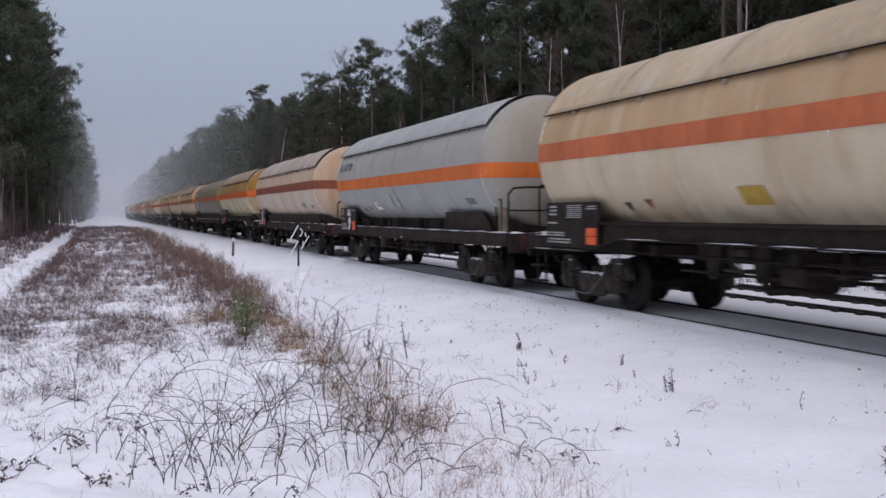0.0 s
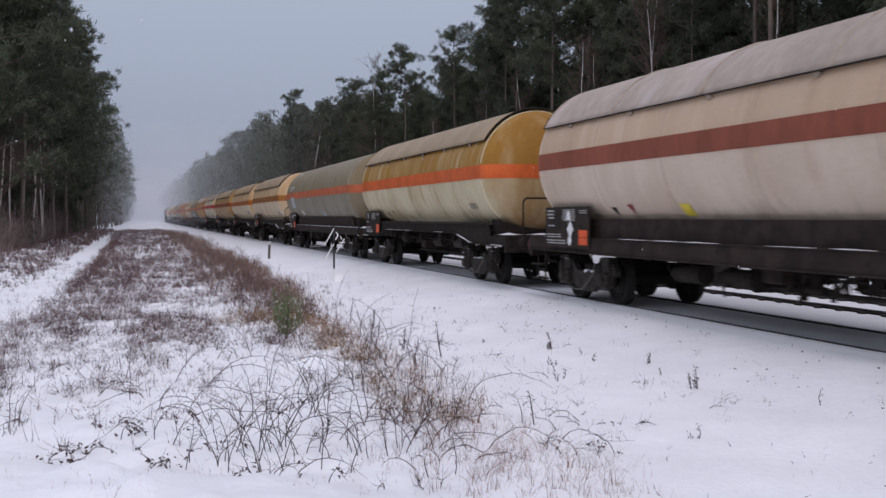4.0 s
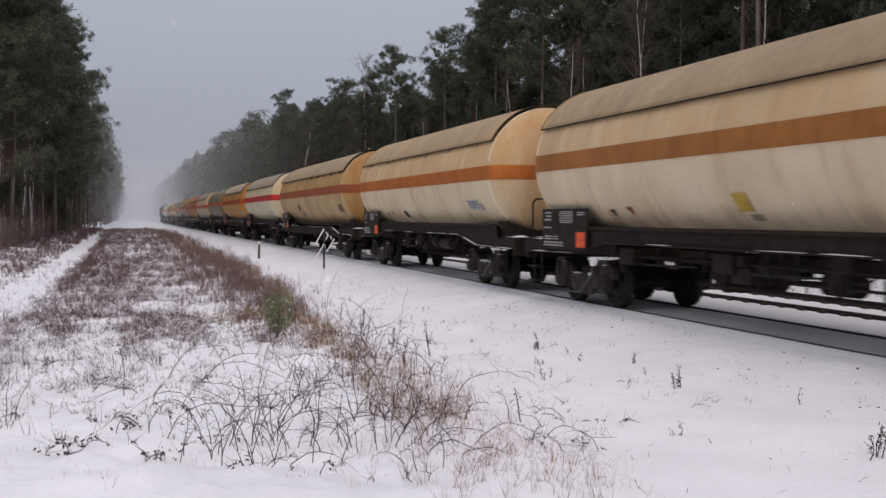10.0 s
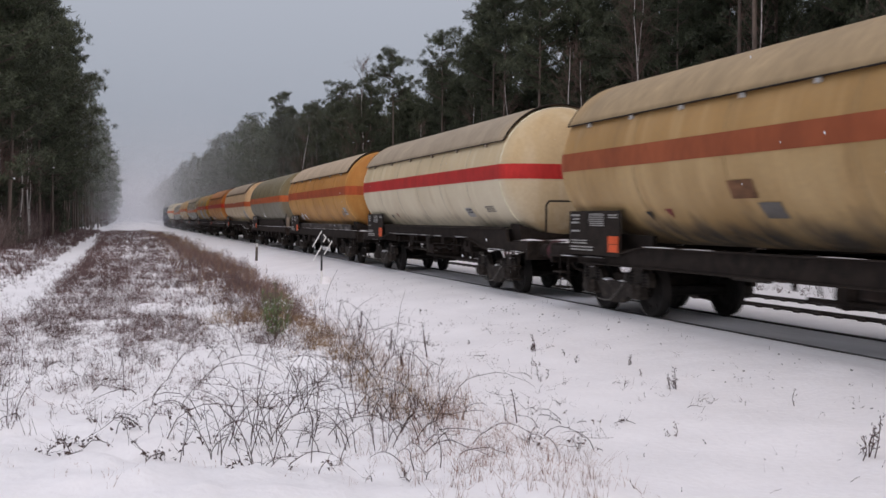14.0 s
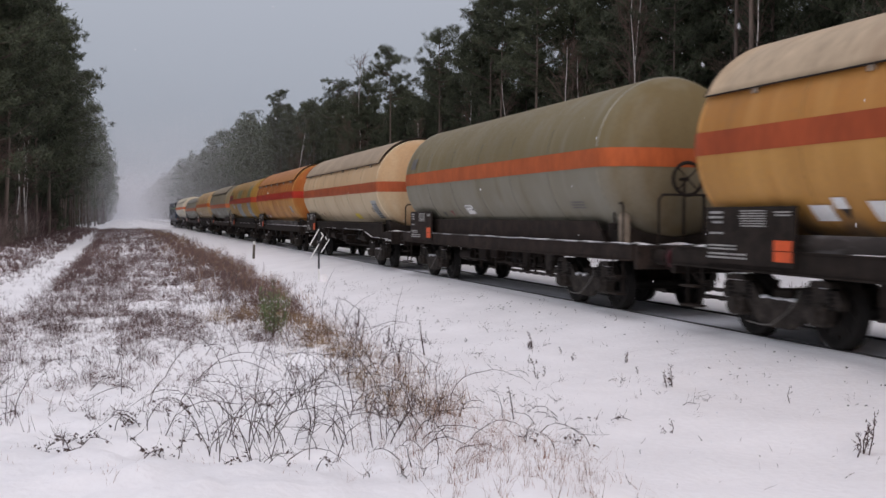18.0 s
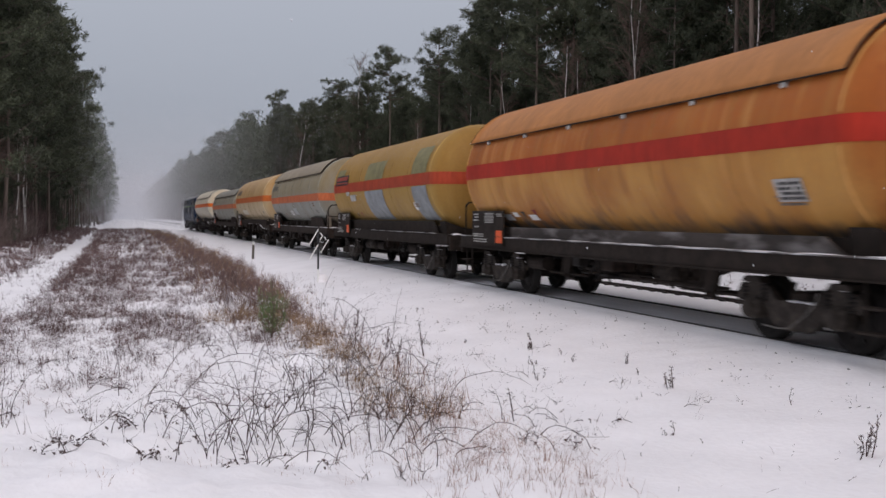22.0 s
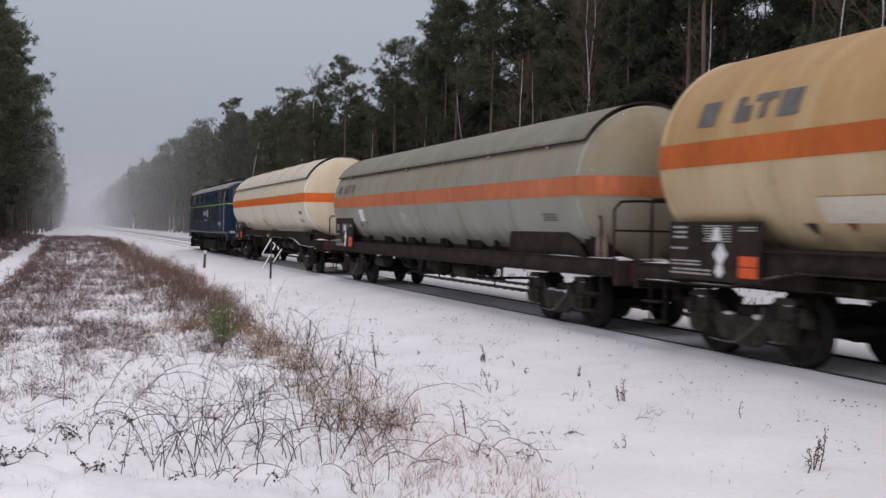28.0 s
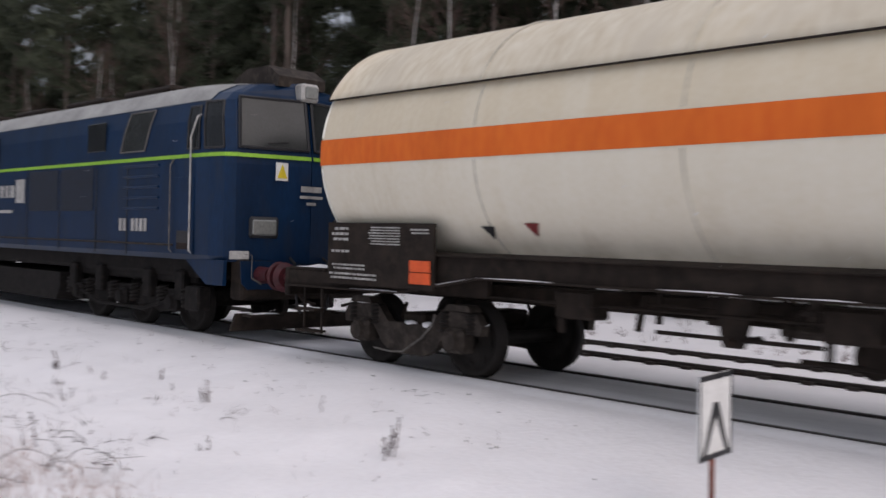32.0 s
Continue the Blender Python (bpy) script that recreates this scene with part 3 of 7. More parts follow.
def make_gear(bm, k):
    """Hung brake gear: a lever frame, a valve with pipes, a short tank, rods with turnbuckles, a cable loop."""
    if k == 0:
        for y in (-0.28, 0.28):
            slab(bm, [(y - 0.07, 0.0), (y + 0.07, 0.0), (y + 0.025, -0.42), (y - 0.025, -0.42)], "x", -0.015, 0.015)
        rod(bm, (-0.25, -0.28, -0.36), (0.9, -0.28, -0.36), 0.03)
        rod(bm, (0, -0.45, -0.38), (0, 0.45, -0.38), 0.028)
        box(bm, (0.0, 0.05, -0.12), (0.12, 0.40, 0.10), 0.01)
        rod(bm, (-0.03, 0.12, -0.10), (-0.03, 0.02, -0.56), 0.018)
    elif k == 1:
        rod(bm, (0, 0, 0.05), (0, 0, -0.30), 0.075, n=10)
        rod(bm, (0, 0, -0.12), (0, 0, -0.17), 0.13, n=12)
        rod(bm, (-0.04, -0.22, -0.33), (-0.04, 0.22, -0.33), 0.06, n=10)
        rod(bm, (-0.04, 0.22, -0.33), (-0.04, 0.26, -0.33), 0.10, n=10)
        pipe(bm, [Vector((0, -0.22, -0.33)), Vector((0, -0.42, -0.33)), Vector((0, -0.55, -0.18)), Vector((0.05, -0.85, -0.10))], 0.035, 7)
        ring(bm, (-0.14, 0.02, -0.22), 0.10, 0.012, "x", 16, 5)
    elif k == 2:
        rod(bm, (0, -0.30, -0.22), (0, 0.30, -0.22), 0.19, n=14)
        rod(bm, (0, 0.30, -0.22), (0, 0.36, -0.22), 0.19, 0.09, n=14)
        rod(bm, (0, -0.30, -0.22), (0, -0.36, -0.22), 0.19, 0.09, n=14)
        for y in (-0.2, 0.2):
            ring(bm, (0, y, -0.22), 0.195, 0.014, "y", 18, 4)
            box(bm, (0, y, 0.0), (0.05, 0.04, 0.12), 0.006)
        rod(bm, (0, 0.1, -0.40), (0, 0.1, -0.50), 0.02)
    elif k == 3:
        for z, x in ((-0.22, 0.0), (-0.34, 0.22)):
            rod(bm, (x, -0.75, z), (x, 0.95, z + 0.03), 0.017)
            box(bm, (x, 0.2, z), (0.06, 0.28, 0.07), 0.012)
        for y in (-0.65, 0.0, 0.8):
            slab(bm, [(y - 0.03, 0.02), (y + 0.03, 0.02), (y + 0.03, -0.40), (y - 0.03, -0.40)], "x", -0.02, 0.02)
        slab(bm, [(0.95, -0.10), (1.02, -0.10), (1.10, -0.50), (1.02, -0.50)], "x", -0.03, 0.0)
    else:
        pipe(bm, [Vector((0, -0.5, 0.0)), Vector((-0.02, -0.4, -0.22)), Vector((-0.03, -0.15, -0.36)), Vector((-0.03, 0.15, -0.36)), Vector((-0.02, 0.4, -0.20)), Vector((0, 0.5, 0.0))], 0.022, 6)
        box(bm, (0.08, -0.05, -0.12), (0.22, 0.32, 0.22), 0.02)
        box(bm, (-0.05, -0.05, -0.12), (0.03, 0.22, 0.14), 0.01)
        rod(bm, (-0.02, 0.55, 0.0), (-0.02, 0.55, -0.45), 0.02)
        box(bm, (-0.02, 0.55, -0.47), (0.14, 0.05, 0.06), 0.01)
    return bm


def make_step(bm):
    for y in (-0.2, 0.2):
        box(bm, (0, y, -0.30), (0.03, 0.04, 0.62), 0.006)
    for z in (-0.28, -0.58):
        box(bm, (-0.04, 0, z), (0.22, 0.44, 0.03), 0.006)
    return bm


def on_side(y, z, w, h, off=0.009, k=6):
    """A thin patch of paint or foil lying on the tank's near side: y, z its middle over the rail head."""
    vs, fs = [], []
    f0, f1 = math.asin(max(-1, (z - h / 2 - AXIS) / RAD)), math.asin(min(1, (z + h / 2 - AXIS) / RAD))
    for i in range(k + 1):
        f = f0 + (f1 - f0) * i / k
        for yy in (y - w / 2, y + w / 2):
            vs.append((-(RAD + off) * math.cos(f), yy, AXIS + (RAD + off) * math.sin(f)))
    fs = [(2 * i, 2 * i + 1, 2 * i + 3, 2 * i + 2) for i in range(k)]
    return vs, fs


def side_patch(name, rects, material, parent, label="", off=0.009):
    vs, fs = [], []
    for y, z, w, h in rects:
        v, f = on_side(y, z, w, h, off)
        fs += [tuple(q + len(vs) for q in face) for face in f]
        vs += v
    return place(name, raw(name, vs, fs), material, parent, label)


def text_rects(y, z, w, rows, size, rng):
    """Bars in the place of unreadable lettering."""
    out = []
    for r in range(rows):
        p = y - w / 2
        while p < y + w / 2 - size:
            q = size * rng.choice((1.2, 1.8, 2.6))
            if p + q > y + w / 2:
                break
            out.append((p + q / 2, z - r * size * 1.6, q, size))
            p += q + size * 0.5
    return out


def tri_patch(bm, y, z, s):
    """A small triangle, point down, on the tank's near side."""
    vs = []
    for yy, zz in ((y - s, z + s * 0.6), (y + s, z + s * 0.6), (y, z - s * 0.8)):
        f = math.asin((zz - AXIS) / RAD)
        vs.append(bm.verts.new((-(RAD + 0.016) * math.cos(f), yy, AXIS + (RAD + 0.016) * math.sin(f))))
    bm.faces.new(vs)


def snow_strip(bm, x, y0, y1, z, w, h, rng):
    """A low ridge of snow on a ledge, of uneven height."""
    n = max(3, int((y1 - y0) / 0.35))
    prev = None
    for i in range(n + 1):
        y = y0 + (y1 - y0) * i / n
        hh = h * rng.uniform(0.5, 1.2) if 0 < i < n else 0.004
        ww = w * rng.uniform(0.75, 1.0)
        zz = z if isinstance(z, (int, float)) else z[0] + (z[1] - z[0]) * i / n
        cur = [bm.verts.new((x - ww / 2, y, zz)), bm.verts.new((x, y, zz + hh)), bm.verts.new((x + ww / 2, y, zz))]
        if prev:
            bm.faces.new((prev[0], prev[1], cur[1], cur[0]))
            bm.faces.new((prev[1], prev[2], cur[2], cur[1]))
        prev = cur


def to_data(bm, name):
    me = bpy.data.meshes.new(name)
    bm.to_mesh(me)
    bm.free()
    return me


def wagon(spec, rng):
    global AXIS, RAD, DOME
    AXIS, RAD, DOME = spec.get("axis", 2.81), spec.get("rad", 1.53), spec.get("dome", 0.70)
    a = (spec["tail"] - spec["nose"]) / 2
    w = tagged(new("tank_wagon"), spec["label"], "tank wagon", "wagons of the tank train")
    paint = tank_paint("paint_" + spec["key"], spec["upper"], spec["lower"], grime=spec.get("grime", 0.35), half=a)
    seam = mat("seam_" + spec["key"], tuple(c * 0.62 for c in spec["lower"]), 0.7, vary=0.3, scale=2, fine=20, bump=0.1)
    band = mat("band_" + spec["key"], spec["band"], 0.55, vary=0.08 if spec["key"] == "r" else 0.18, scale=1.2, fine=12, bump=0.05, stretch=(1, 1, 0.3), spec=0.2)
    sill = spec.get("sill", BLACK)
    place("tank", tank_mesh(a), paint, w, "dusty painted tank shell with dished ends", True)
    place("stripe", stripe_mesh(a, spec.get("z0", -0.17), spec.get("z1", 0.17)), band, w, "weathered warning stripe round the tank", True)
    if spec.get("shield"):
        hood = mat("hood_" + spec["key"], spec["shield"], 0.6, vary=0.06 if spec["key"] == "r" else 0.14, scale=0.7, fine=10, bump=0.1, stain=spec.get("hood_stain", tuple(c * 0.84 for c in spec["shield"])), amount=0.3, stretch=(0.4, 1.0, 0.4), spec=0.2)
        place("sun_shield", shield_mesh(a, spec.get("low", 27.0), wave=spec.get("wave", 0.02)), hood, w, "curved sheet-metal sun shield", True)
        part("shield_rim", shield_rim(fresh(), a, spec.get("low", 27.0)), BLACK, w, "dark rim of the sun shield")
        for i in range(spec.get("joints", 0)):
            bm = fresh()
            ring(bm, (0, -a + 2 * a * (i + 1) / (spec["joints"] + 1), AXIS), RAD + 0.078, 0.020, "y", 30, 5, radians(27), radians(153))
            part("shield_joint", bm, seam, w, "joint strap across the sun shield")
        lugs = shared("lug", lambda bm: (box(bm, (0, 0, 0), (0.06, 0.10, 0.07), 0.01), bm)[1])
        for i in range(spec.get("lugs", 6)):
            y = -a + 2 * a * (i + 0.5) / spec.get("lugs", 6)
            f = radians(spec.get("low", 27.0))
            place("bracket", lugs, PALE if spec["key"] == "m" or (spec["key"] == "h" and y > 0) else RUSTY if spec["key"] == "h" else CAP, w, m=pose(-(RAD + 0.05) * math.cos(f), y, AXIS + (RAD + 0.05) * math.sin(f) - 0.05))
    for i in range(1, 6):
        y = -a + 2 * a * i / 6
        bm = fresh()
        ring(bm, (0, y, AXIS), RAD - 0.030, 0.036, "y", 40, 6, math.pi + 0.125, math.pi + 1.2)
        ring(bm, (0, y, AXIS), RAD - 0.030, 0.036, "y", 16, 6, math.pi - 0.46, math.pi - 0.125)
        part("weld_seam", bm, seam, w, "grimy weld seam")
    # Shell colour lightened, so the weld rims carry a painted-in edge highlight.
    rim = mat("rim_" + spec["key"], tuple(min(0.8, c * 1.22 + 0.02) for c in spec["lower"]), 0.6, vary=0.3, scale=1.5, fine=14, bump=0.1, spec=0.2)
    for q in (-1, 1):
        bm = fresh()
        ring(bm, (0, q * (a + 0.11), AXIS), RAD * 0.996 - 0.014, 0.024, "y", 48, 6, 0.13, math.pi - 0.13)
        ring(bm, (0, q * (a + 0.11), AXIS), RAD * 0.996 - 0.014, 0.024, "y", 48, 6, math.pi + 0.14, 2 * math.pi - 0.14)
        part("end_rim", bm, rim, w, "chalky welded rim of the dished end", True)
    # underframe
    e = a + 1.15
    kind = "open" if spec["key"] in "boq" else "stepped" if spec["key"] in "cejkmn" else "belly"
    low = [(-e, 0.98), (-(a - 1.3), 1.00), (-(a - 2.7), 1.24), (a - 2.7, 1.24), (a - 1.3, 1.00), (e, 0.98)]
    if kind != "belly":
        low = [(-e, 0.98), (-a * 0.5, 0.965), (0.0, 0.96), (a * 0.5, 0.965), (e, 0.98)]
    k = spec.get("skirt", 1.50)
    for s in (-1, 1):
        bm = fresh()
        if kind == "belly":
            slab(bm, low + [(e, 1.20), (a + 0.04, 1.20), (a - 0.12, k), (0.12 - a, k), (-(a + 0.04), 1.20), (-e, 1.20)], "x", s * 1.24 - 0.03, s * 1.24 + 0.03)
        else:
            slab(bm, low + [(e, 1.25), (-e, 1.25)], "x", s * 1.28 - 0.03, s * 1.28 + 0.03)
        part("solebar", bm, sill, w, "long steel solebar under the tank")
        if kind == "stepped":
            bm = fresh()
            slab(bm, [(-(a - 0.1), 1.24), (a - 0.1, 1.24), (a - 0.55, k), (0.55 - a, k)], "x", s * 1.16 - 0.02, s * 1.16 + 0.02)
            part("side_plate", bm, PLATE if spec["key"] in "jm" else sill, w, "sooty plate between solebar and tank")
        if kind == "open":
            for yy, reach in ((-1, 3.3), (1, 1.7)):
                bm = fresh()
                out = [(yy * (a + 0.05), 1.24), (yy * (a - reach), 1.24), (yy * (a - reach + 0.12), k), (yy * (a - 0.62), k), (yy * (a - 0.12), 1.40)]
                slab(bm, out, "x", s * 1.18 - 0.02, s * 1.18 + 0.02)
                part("side_plate", bm, sill, w, "sooty plate between solebar and tank end")
            # An added black sheet stands for the shade in the recess; boxes sit before it.
            bm = fresh()
            slab(bm, [(-(a - 3.2), 1.22), (a - 1.6, 1.22), (a - 1.6, 1.60), (-(a - 3.2), 1.60)], "x", s * 0.84 - 0.03, s * 0.84 + 0.03)
            for q in (-0.35, -0.1, 0.2, 0.45):
                box(bm, (s * 0.95, q * a, 1.40), (0.16, 0.55, 0.22), 0.03)
            part("recess_plate", bm, BLACK, w, "added black sheet for the shade in the recess under the tank, with boxes")
            for q in range(7):
                bm = fresh()
                y = -(a - 3.5) + (2 * a - 5.6) * (q + 0.5) / 7
                slab(bm, [(y - 0.05, 1.24), (y + 0.05, 1.24), (y + 0.05, 1.50), (y - 0.05, 1.50)], "x", s * 1.02 - 0.05, s * 1.02 + 0.05)
                part("stay", bm, BLACK, w, "short stay between solebar and tank")
        bm = fresh()
        if kind == "belly":
            box(bm, (s * 1.235, 0, k + 0.012), (0.20, 2 * (a - 0.12) - 0.2, 0.02), 0.004, pose(0, 0, 0, 0, s * 12, 0))
        else:
            box(bm, (s * 1.23, 0, 1.262), (0.22, 2 * e - 0.2, 0.02), 0.004)
        part("ledge", bm, LEDGE if spec["key"] in "mkboe" else sill, w, "narrow ledge on the solebar")
        bm = fresh()
        for (y0, z0), (y1, z1) in zip(low[:-1], low[1:]):
            d = math.hypot(y1 - y0, z1 - z0)
            box(bm, (s * 1.30, (y0 + y1) / 2, (z0 + z1) / 2), (0.12, d, 0.022), 0.004, pose(0, 0, 0, math.degrees(math.atan2(z1 - z0, y1 - y0))))
        part("flange", bm, sill, w)
        bm = fresh()
        runs = [(y0, y1, z0 + 0.012, z1 + 0.012, s * 1.305) for (y0, z0), (y1, z1) in zip(low[:-1], low[1:])]
        if kind == "stepped":
            runs = [(-e, -a * 0.3, 1.273, 1.273, s * 1.285), (-a * 0.3, a * 0.6, 1.273, 1.273, s * 1.285)]
        elif kind == "open":
            runs = [(-e, -(a - 1.2), 1.273, 1.273, s * 1.285), (a - 1.4, e, 1.273, 1.273, s * 1.285)]
        for y0, y1, z0, z1, x in runs:
            cuts = max(1, int(abs(y1 - y0) / 1.1))
            for q in range(cuts):
                if rng.random() < (0.75 if abs(y0 + y1) < a else 0.9):
                    f0, f1 = q / cuts, (q + rng.uniform(0.6, 1.0)) / cuts
                    snow_strip(bm, x, y0 + (y1 - y0) * f0, y0 + (y1 - y0) * f1, (z0 + (z1 - z0) * f0, z0 + (z1 - z0) * f1), 0.055, 0.012, rng)
        tagged(part("snow_ridge", bm, SNOW, w, "snow lying on the ledge"), kind="stuff")
        for yy in (-1, 1):
            bm = fresh()
            out = [(yy * (a - 0.2), 1.0), (yy * (a - 0.25), 1.49), (yy * (a - 0.9), 1.47), (yy * (a - 2.6), 1.44), (yy * (a - 2.6), 1.0)]
            slab(bm, out if yy < 0 else out[::-1], "x", s * 1.0 - 0.04, s * 1.0 + 0.04)
            part("saddle", bm, sill, w, "tank saddle")
    bm = fresh()
    box(bm, (0, 0, 1.02), (0.5, 2 * e - 0.2, 0.22), 0.01)
    part("centre_sill", bm, sill, w)
    for y in (-a + 0.6, -a / 2, 0, a / 2, a - 0.6):
        place("cross_member", shared("cross_member", lambda b: (box(b, (0, 0, 0), (2.3, 0.16, 0.16), 0.01), b)[1]), BLACK, w, m=pose(0, y, 1.08))
    for s in (-1, 1):
        bm = fresh()
        box(bm, (0, s * (e + 0.05), 1.03), (2.55, 0.12, 0.40), 0.015)
        part("headstock", bm, sill, w)
        bm = fresh()
        box(bm, (0, s * (a + 0.75), 1.225), (2.5, 0.85, 0.04), 0.006)
        part("end_platform", bm, sill, w)
        bm = fresh()
        snow_strip(bm, -0.95, -0.4, 0.4, 0, 0.5, 0.05, rng)
        snow_strip(bm, -0.2, -0.4, 0.4, 0, 0.6, 0.04, rng)
        place("snow_patch", to_data(bm, "snow_patch"), SNOW, w, "snow lying on the platform", m=pose(0, s * (a + 0.75), 1.247))
        bm = fresh()
        slab(bm, [(-1.05, 1.24), (1.05, 1.24), (1.12, 1.62), (0.6, 1.44), (0.0, 1.38), (-0.6, 1.44), (-1.12, 1.62)], "y", s * (a + 0.05) - 0.30, s * (a + 0.05) + 0.22)
        part("end_cradle", bm, BLACK, w, "black cradle under the tank end")
        turn = 0 if s > 0 else 180
        place("coupling", shared("coupling", make_coupling), BLACK, w, m=pose(0, s * (e + 0.10), 1.02, 0, 0, turn))
        for x in (-0.875, 0.875):
            place("buffer", shared("buffer", make_buffer), spec.get("buf", BLACK), w, m=pose(x, s * (e + 0.12), 1.05, 0, 0, turn))
        # bogie
        yb = s * (a - 1.25)
        bm = fresh()
        box(bm, (0, yb, 0.62), (2.0, 0.42, 0.24), 0.03)
        rod(bm, (0, yb, 0.7), (0, yb, 0.95), 0.2, n=14)
        bogie = part("bogie", bm, BLACK, w, "two-axle bogie")
        for x in (-1, 1):
            place("side_frame", shared("side_frame", make_side_frame), DUSTY, bogie, m=pose(x * 1.02, yb, 0.46))
            for y in (-0.9, 0.9):
                place("axle_box", shared("axle_box", make_axlebox), DUSTY, bogie, m=pose(x * 1.04, yb + y, 0.46, 0, 0, 0 if x < 0 else 180))
                for k in (-0.23, 0.23):
                    place("spring", shared("spring", make_spring), WHEEL, bogie, m=pose(x * 1.04, yb + y + k, 0.66))
            place("brake_hose", shared("hose", make_hose), HOSE, bogie, "grey bent brake pipe", m=pose(x * 1.13, yb, 0.46))
            place("brake_gear", shared("brake_gear", make_brake), BLACK, bogie, m=pose(x * 0.76, yb, 0.42))
            for y in (-0.95, -0.32, 0.0, 0.32, 0.95):
                if rng.random() < 0.78:
                    z = 0.60 if abs(y) < 0.35 else 0.82
                    place("snow_patch", shared("snow_clot%d" % rng.randrange(4), lambda b: make_clot(b, rng)), GREY_SNOW, bogie, "snow caught on the bogie", m=pose(x * 1.03, yb + y, z) @ Matrix.Diagonal((0.9, 1.0, 0.65, 1)))
        for y in (-0.9, 0.9):
            ws = place("wheelset", shared("axle", make_wheelset), WHEEL, w, "axle with two solid steel wheels", m=pose(0, yb + y, 0.46))
            ROLLING.append((ws, yb + y, 0.46))
            for x in (-1, 1):
                place("wheel", shared("wheel", make_wheel), WHEEL, ws, "", True, pose(x * 0.7535, 0, 0, 0, 0, 0 if x < 0 else 180))
    place("air_reservoir", shared("reservoir", make_reservoir), BLACK, w, m=pose(0, 1.3, 0.72))
    place("brake_rigging", shared("rigging", make_rigging), BLACK, w, m=pose(0, -0.6, 0.74))
    for y in (-0.5, -0.28, 0.12, 0.33, 0.52):
        if rng.random() < 0.7:
            k = rng.randrange(3)
            place("equipment_box", shared("equipment%d" % k, lambda b: make_equipment(b, k)), rng.choice((BLACK, BLACK, DUSTY)), w, "small box of valves under the frame", m=pose(-0.95, y * a + rng.uniform(-0.3, 0.3), 1.20 if kind == "belly" else 0.98))
    gears = [0, 1, 2, 3, 4, 3]
    rng.shuffle(gears)
    for i, k in enumerate(gears):
        y = (-0.55 + 1.1 * (i + 0.5) / 6) * (a - 2.2) + rng.uniform(-0.2, 0.2)
        place("brake_gear", shared("gear%d" % k, lambda b: make_gear(b, k)), rng.choice((BLACK, BLACK, DUSTY, WHEEL)), w, "hung levers, pipes and valves under the frame", m=pose(rng.choice((-0.95, -0.72, -0.5)), y, 1.24 if kind == "belly" else 1.0, 0, 0, rng.choice((0, 180)) if k != 0 else 0))
    bm = fresh()
    rod(bm, (-1.0, -(a - 2.3), 1.02), (-1.0, a - 2.3, 1.02), 0.016, n=6)
    part("brake_pipe", bm, BLACK, w, "long brake pipe below the solebar")
    for s in (-1, 1):
        place("step", shared("step", make_step), BLACK, w, m=pose(-1.27, s * (a + 0.55), 0.95))
    bm = fresh()
    rod(bm, (-0.3, 0, 1.1), (-0.3, 0, 0.72), 0.12, n=12)
    box(bm, (-0.75, 0.25, 0.85), (0.5, 0.5, 0.26), 0.03)
    part("outlet_valve", bm, BROWN, w, "bottom outlet valve")
    loop = spec["key"] in "bfoq"
    if spec["key"] != "e":
        place("guard_rail", shared("loop_guard", make_loop_guard) if loop else shared("guard", make_rail_guard), BLACK, w, "black tubular guard rail", m=pose(0, -(a + 1.05), 1.24))
    if spec["key"] in "boqk":
        bm = fresh()
        y = -(a + 0.35)
        pipe(bm, [Vector((-1.05, y, 1.24)), Vector((-1.05, y, 1.62)), Vector((-1.02, y + 0.06, 1.74)), Vector((-0.92, y + 0.22, 1.80))], 0.105, 10)
        part("filling_pipe", bm, CAP, w, "thick bent beige pipe at the tank end")
        bm = fresh()
        pipe(bm, [Vector((-1.18, y - 0.20, 1.24)), Vector((-1.18, y - 0.20, 1.90)), Vector((-1.16, y - 0.12, 1.98)), Vector((-1.14, y + 0.14, 1.98)), Vector((-1.14, y + 0.22, 1.90)), Vector((-1.14, y + 0.22, 1.5))], 0.018, 6)
        part("hoop", bm, BLACK, w, "black hoop over the pipe")
    if spec.get("wheel"):
        place("handwheel", shared("handwheel", make_handwheel), HOSE if spec["key"] == "r" else BLACK, w, "brake handwheel", m=pose(-0.12, -(a + 0.95), {"r": 2.76, "k": 2.42, "n": 2.20}[spec["key"]]))
    if spec["key"] == "r":
        bm = fresh()
        pipe(bm, [Vector((-0.80, -0.45, 1.58)), Vector((-1.18, -0.45, 1.50)), Vector((-1.27, -0.55, 1.38)), Vector((-1.30, -0.80, 1.16))], 0.05, 8)
        rod(bm, (-1.10, -0.95, 1.52), (-1.24, -0.95, 1.50), 0.10, n=12)
        part("side_valve", bm, HOSE, w, "grey valve stub with a bent pipe")
        bm = fresh()
        box(bm, (-1.31, -0.40, 1.30), (0.10, 0.16, 0.12), 0.02)
        part("valve_tag", bm, YELLOW, w, "yellow tag at the valve")
    # data board and plates
    bm = fresh()
    y0, y1, top = a - 2.0, a + 0.12, spec.get("board", 1.88)
    slab(bm, [(y0, 1.06), (y1, 1.06), (y1, top), (y0 + 0.45, top), (y0, 1.50)] if spec.get("clip") else [(y0, 1.06), (y1, 1.06), (y1, top), (y0, top)], "x", -1.365, -1.33)
    board = part("data_board", bm, sill, w, "dark data board under the tank end")
    bm = fresh()
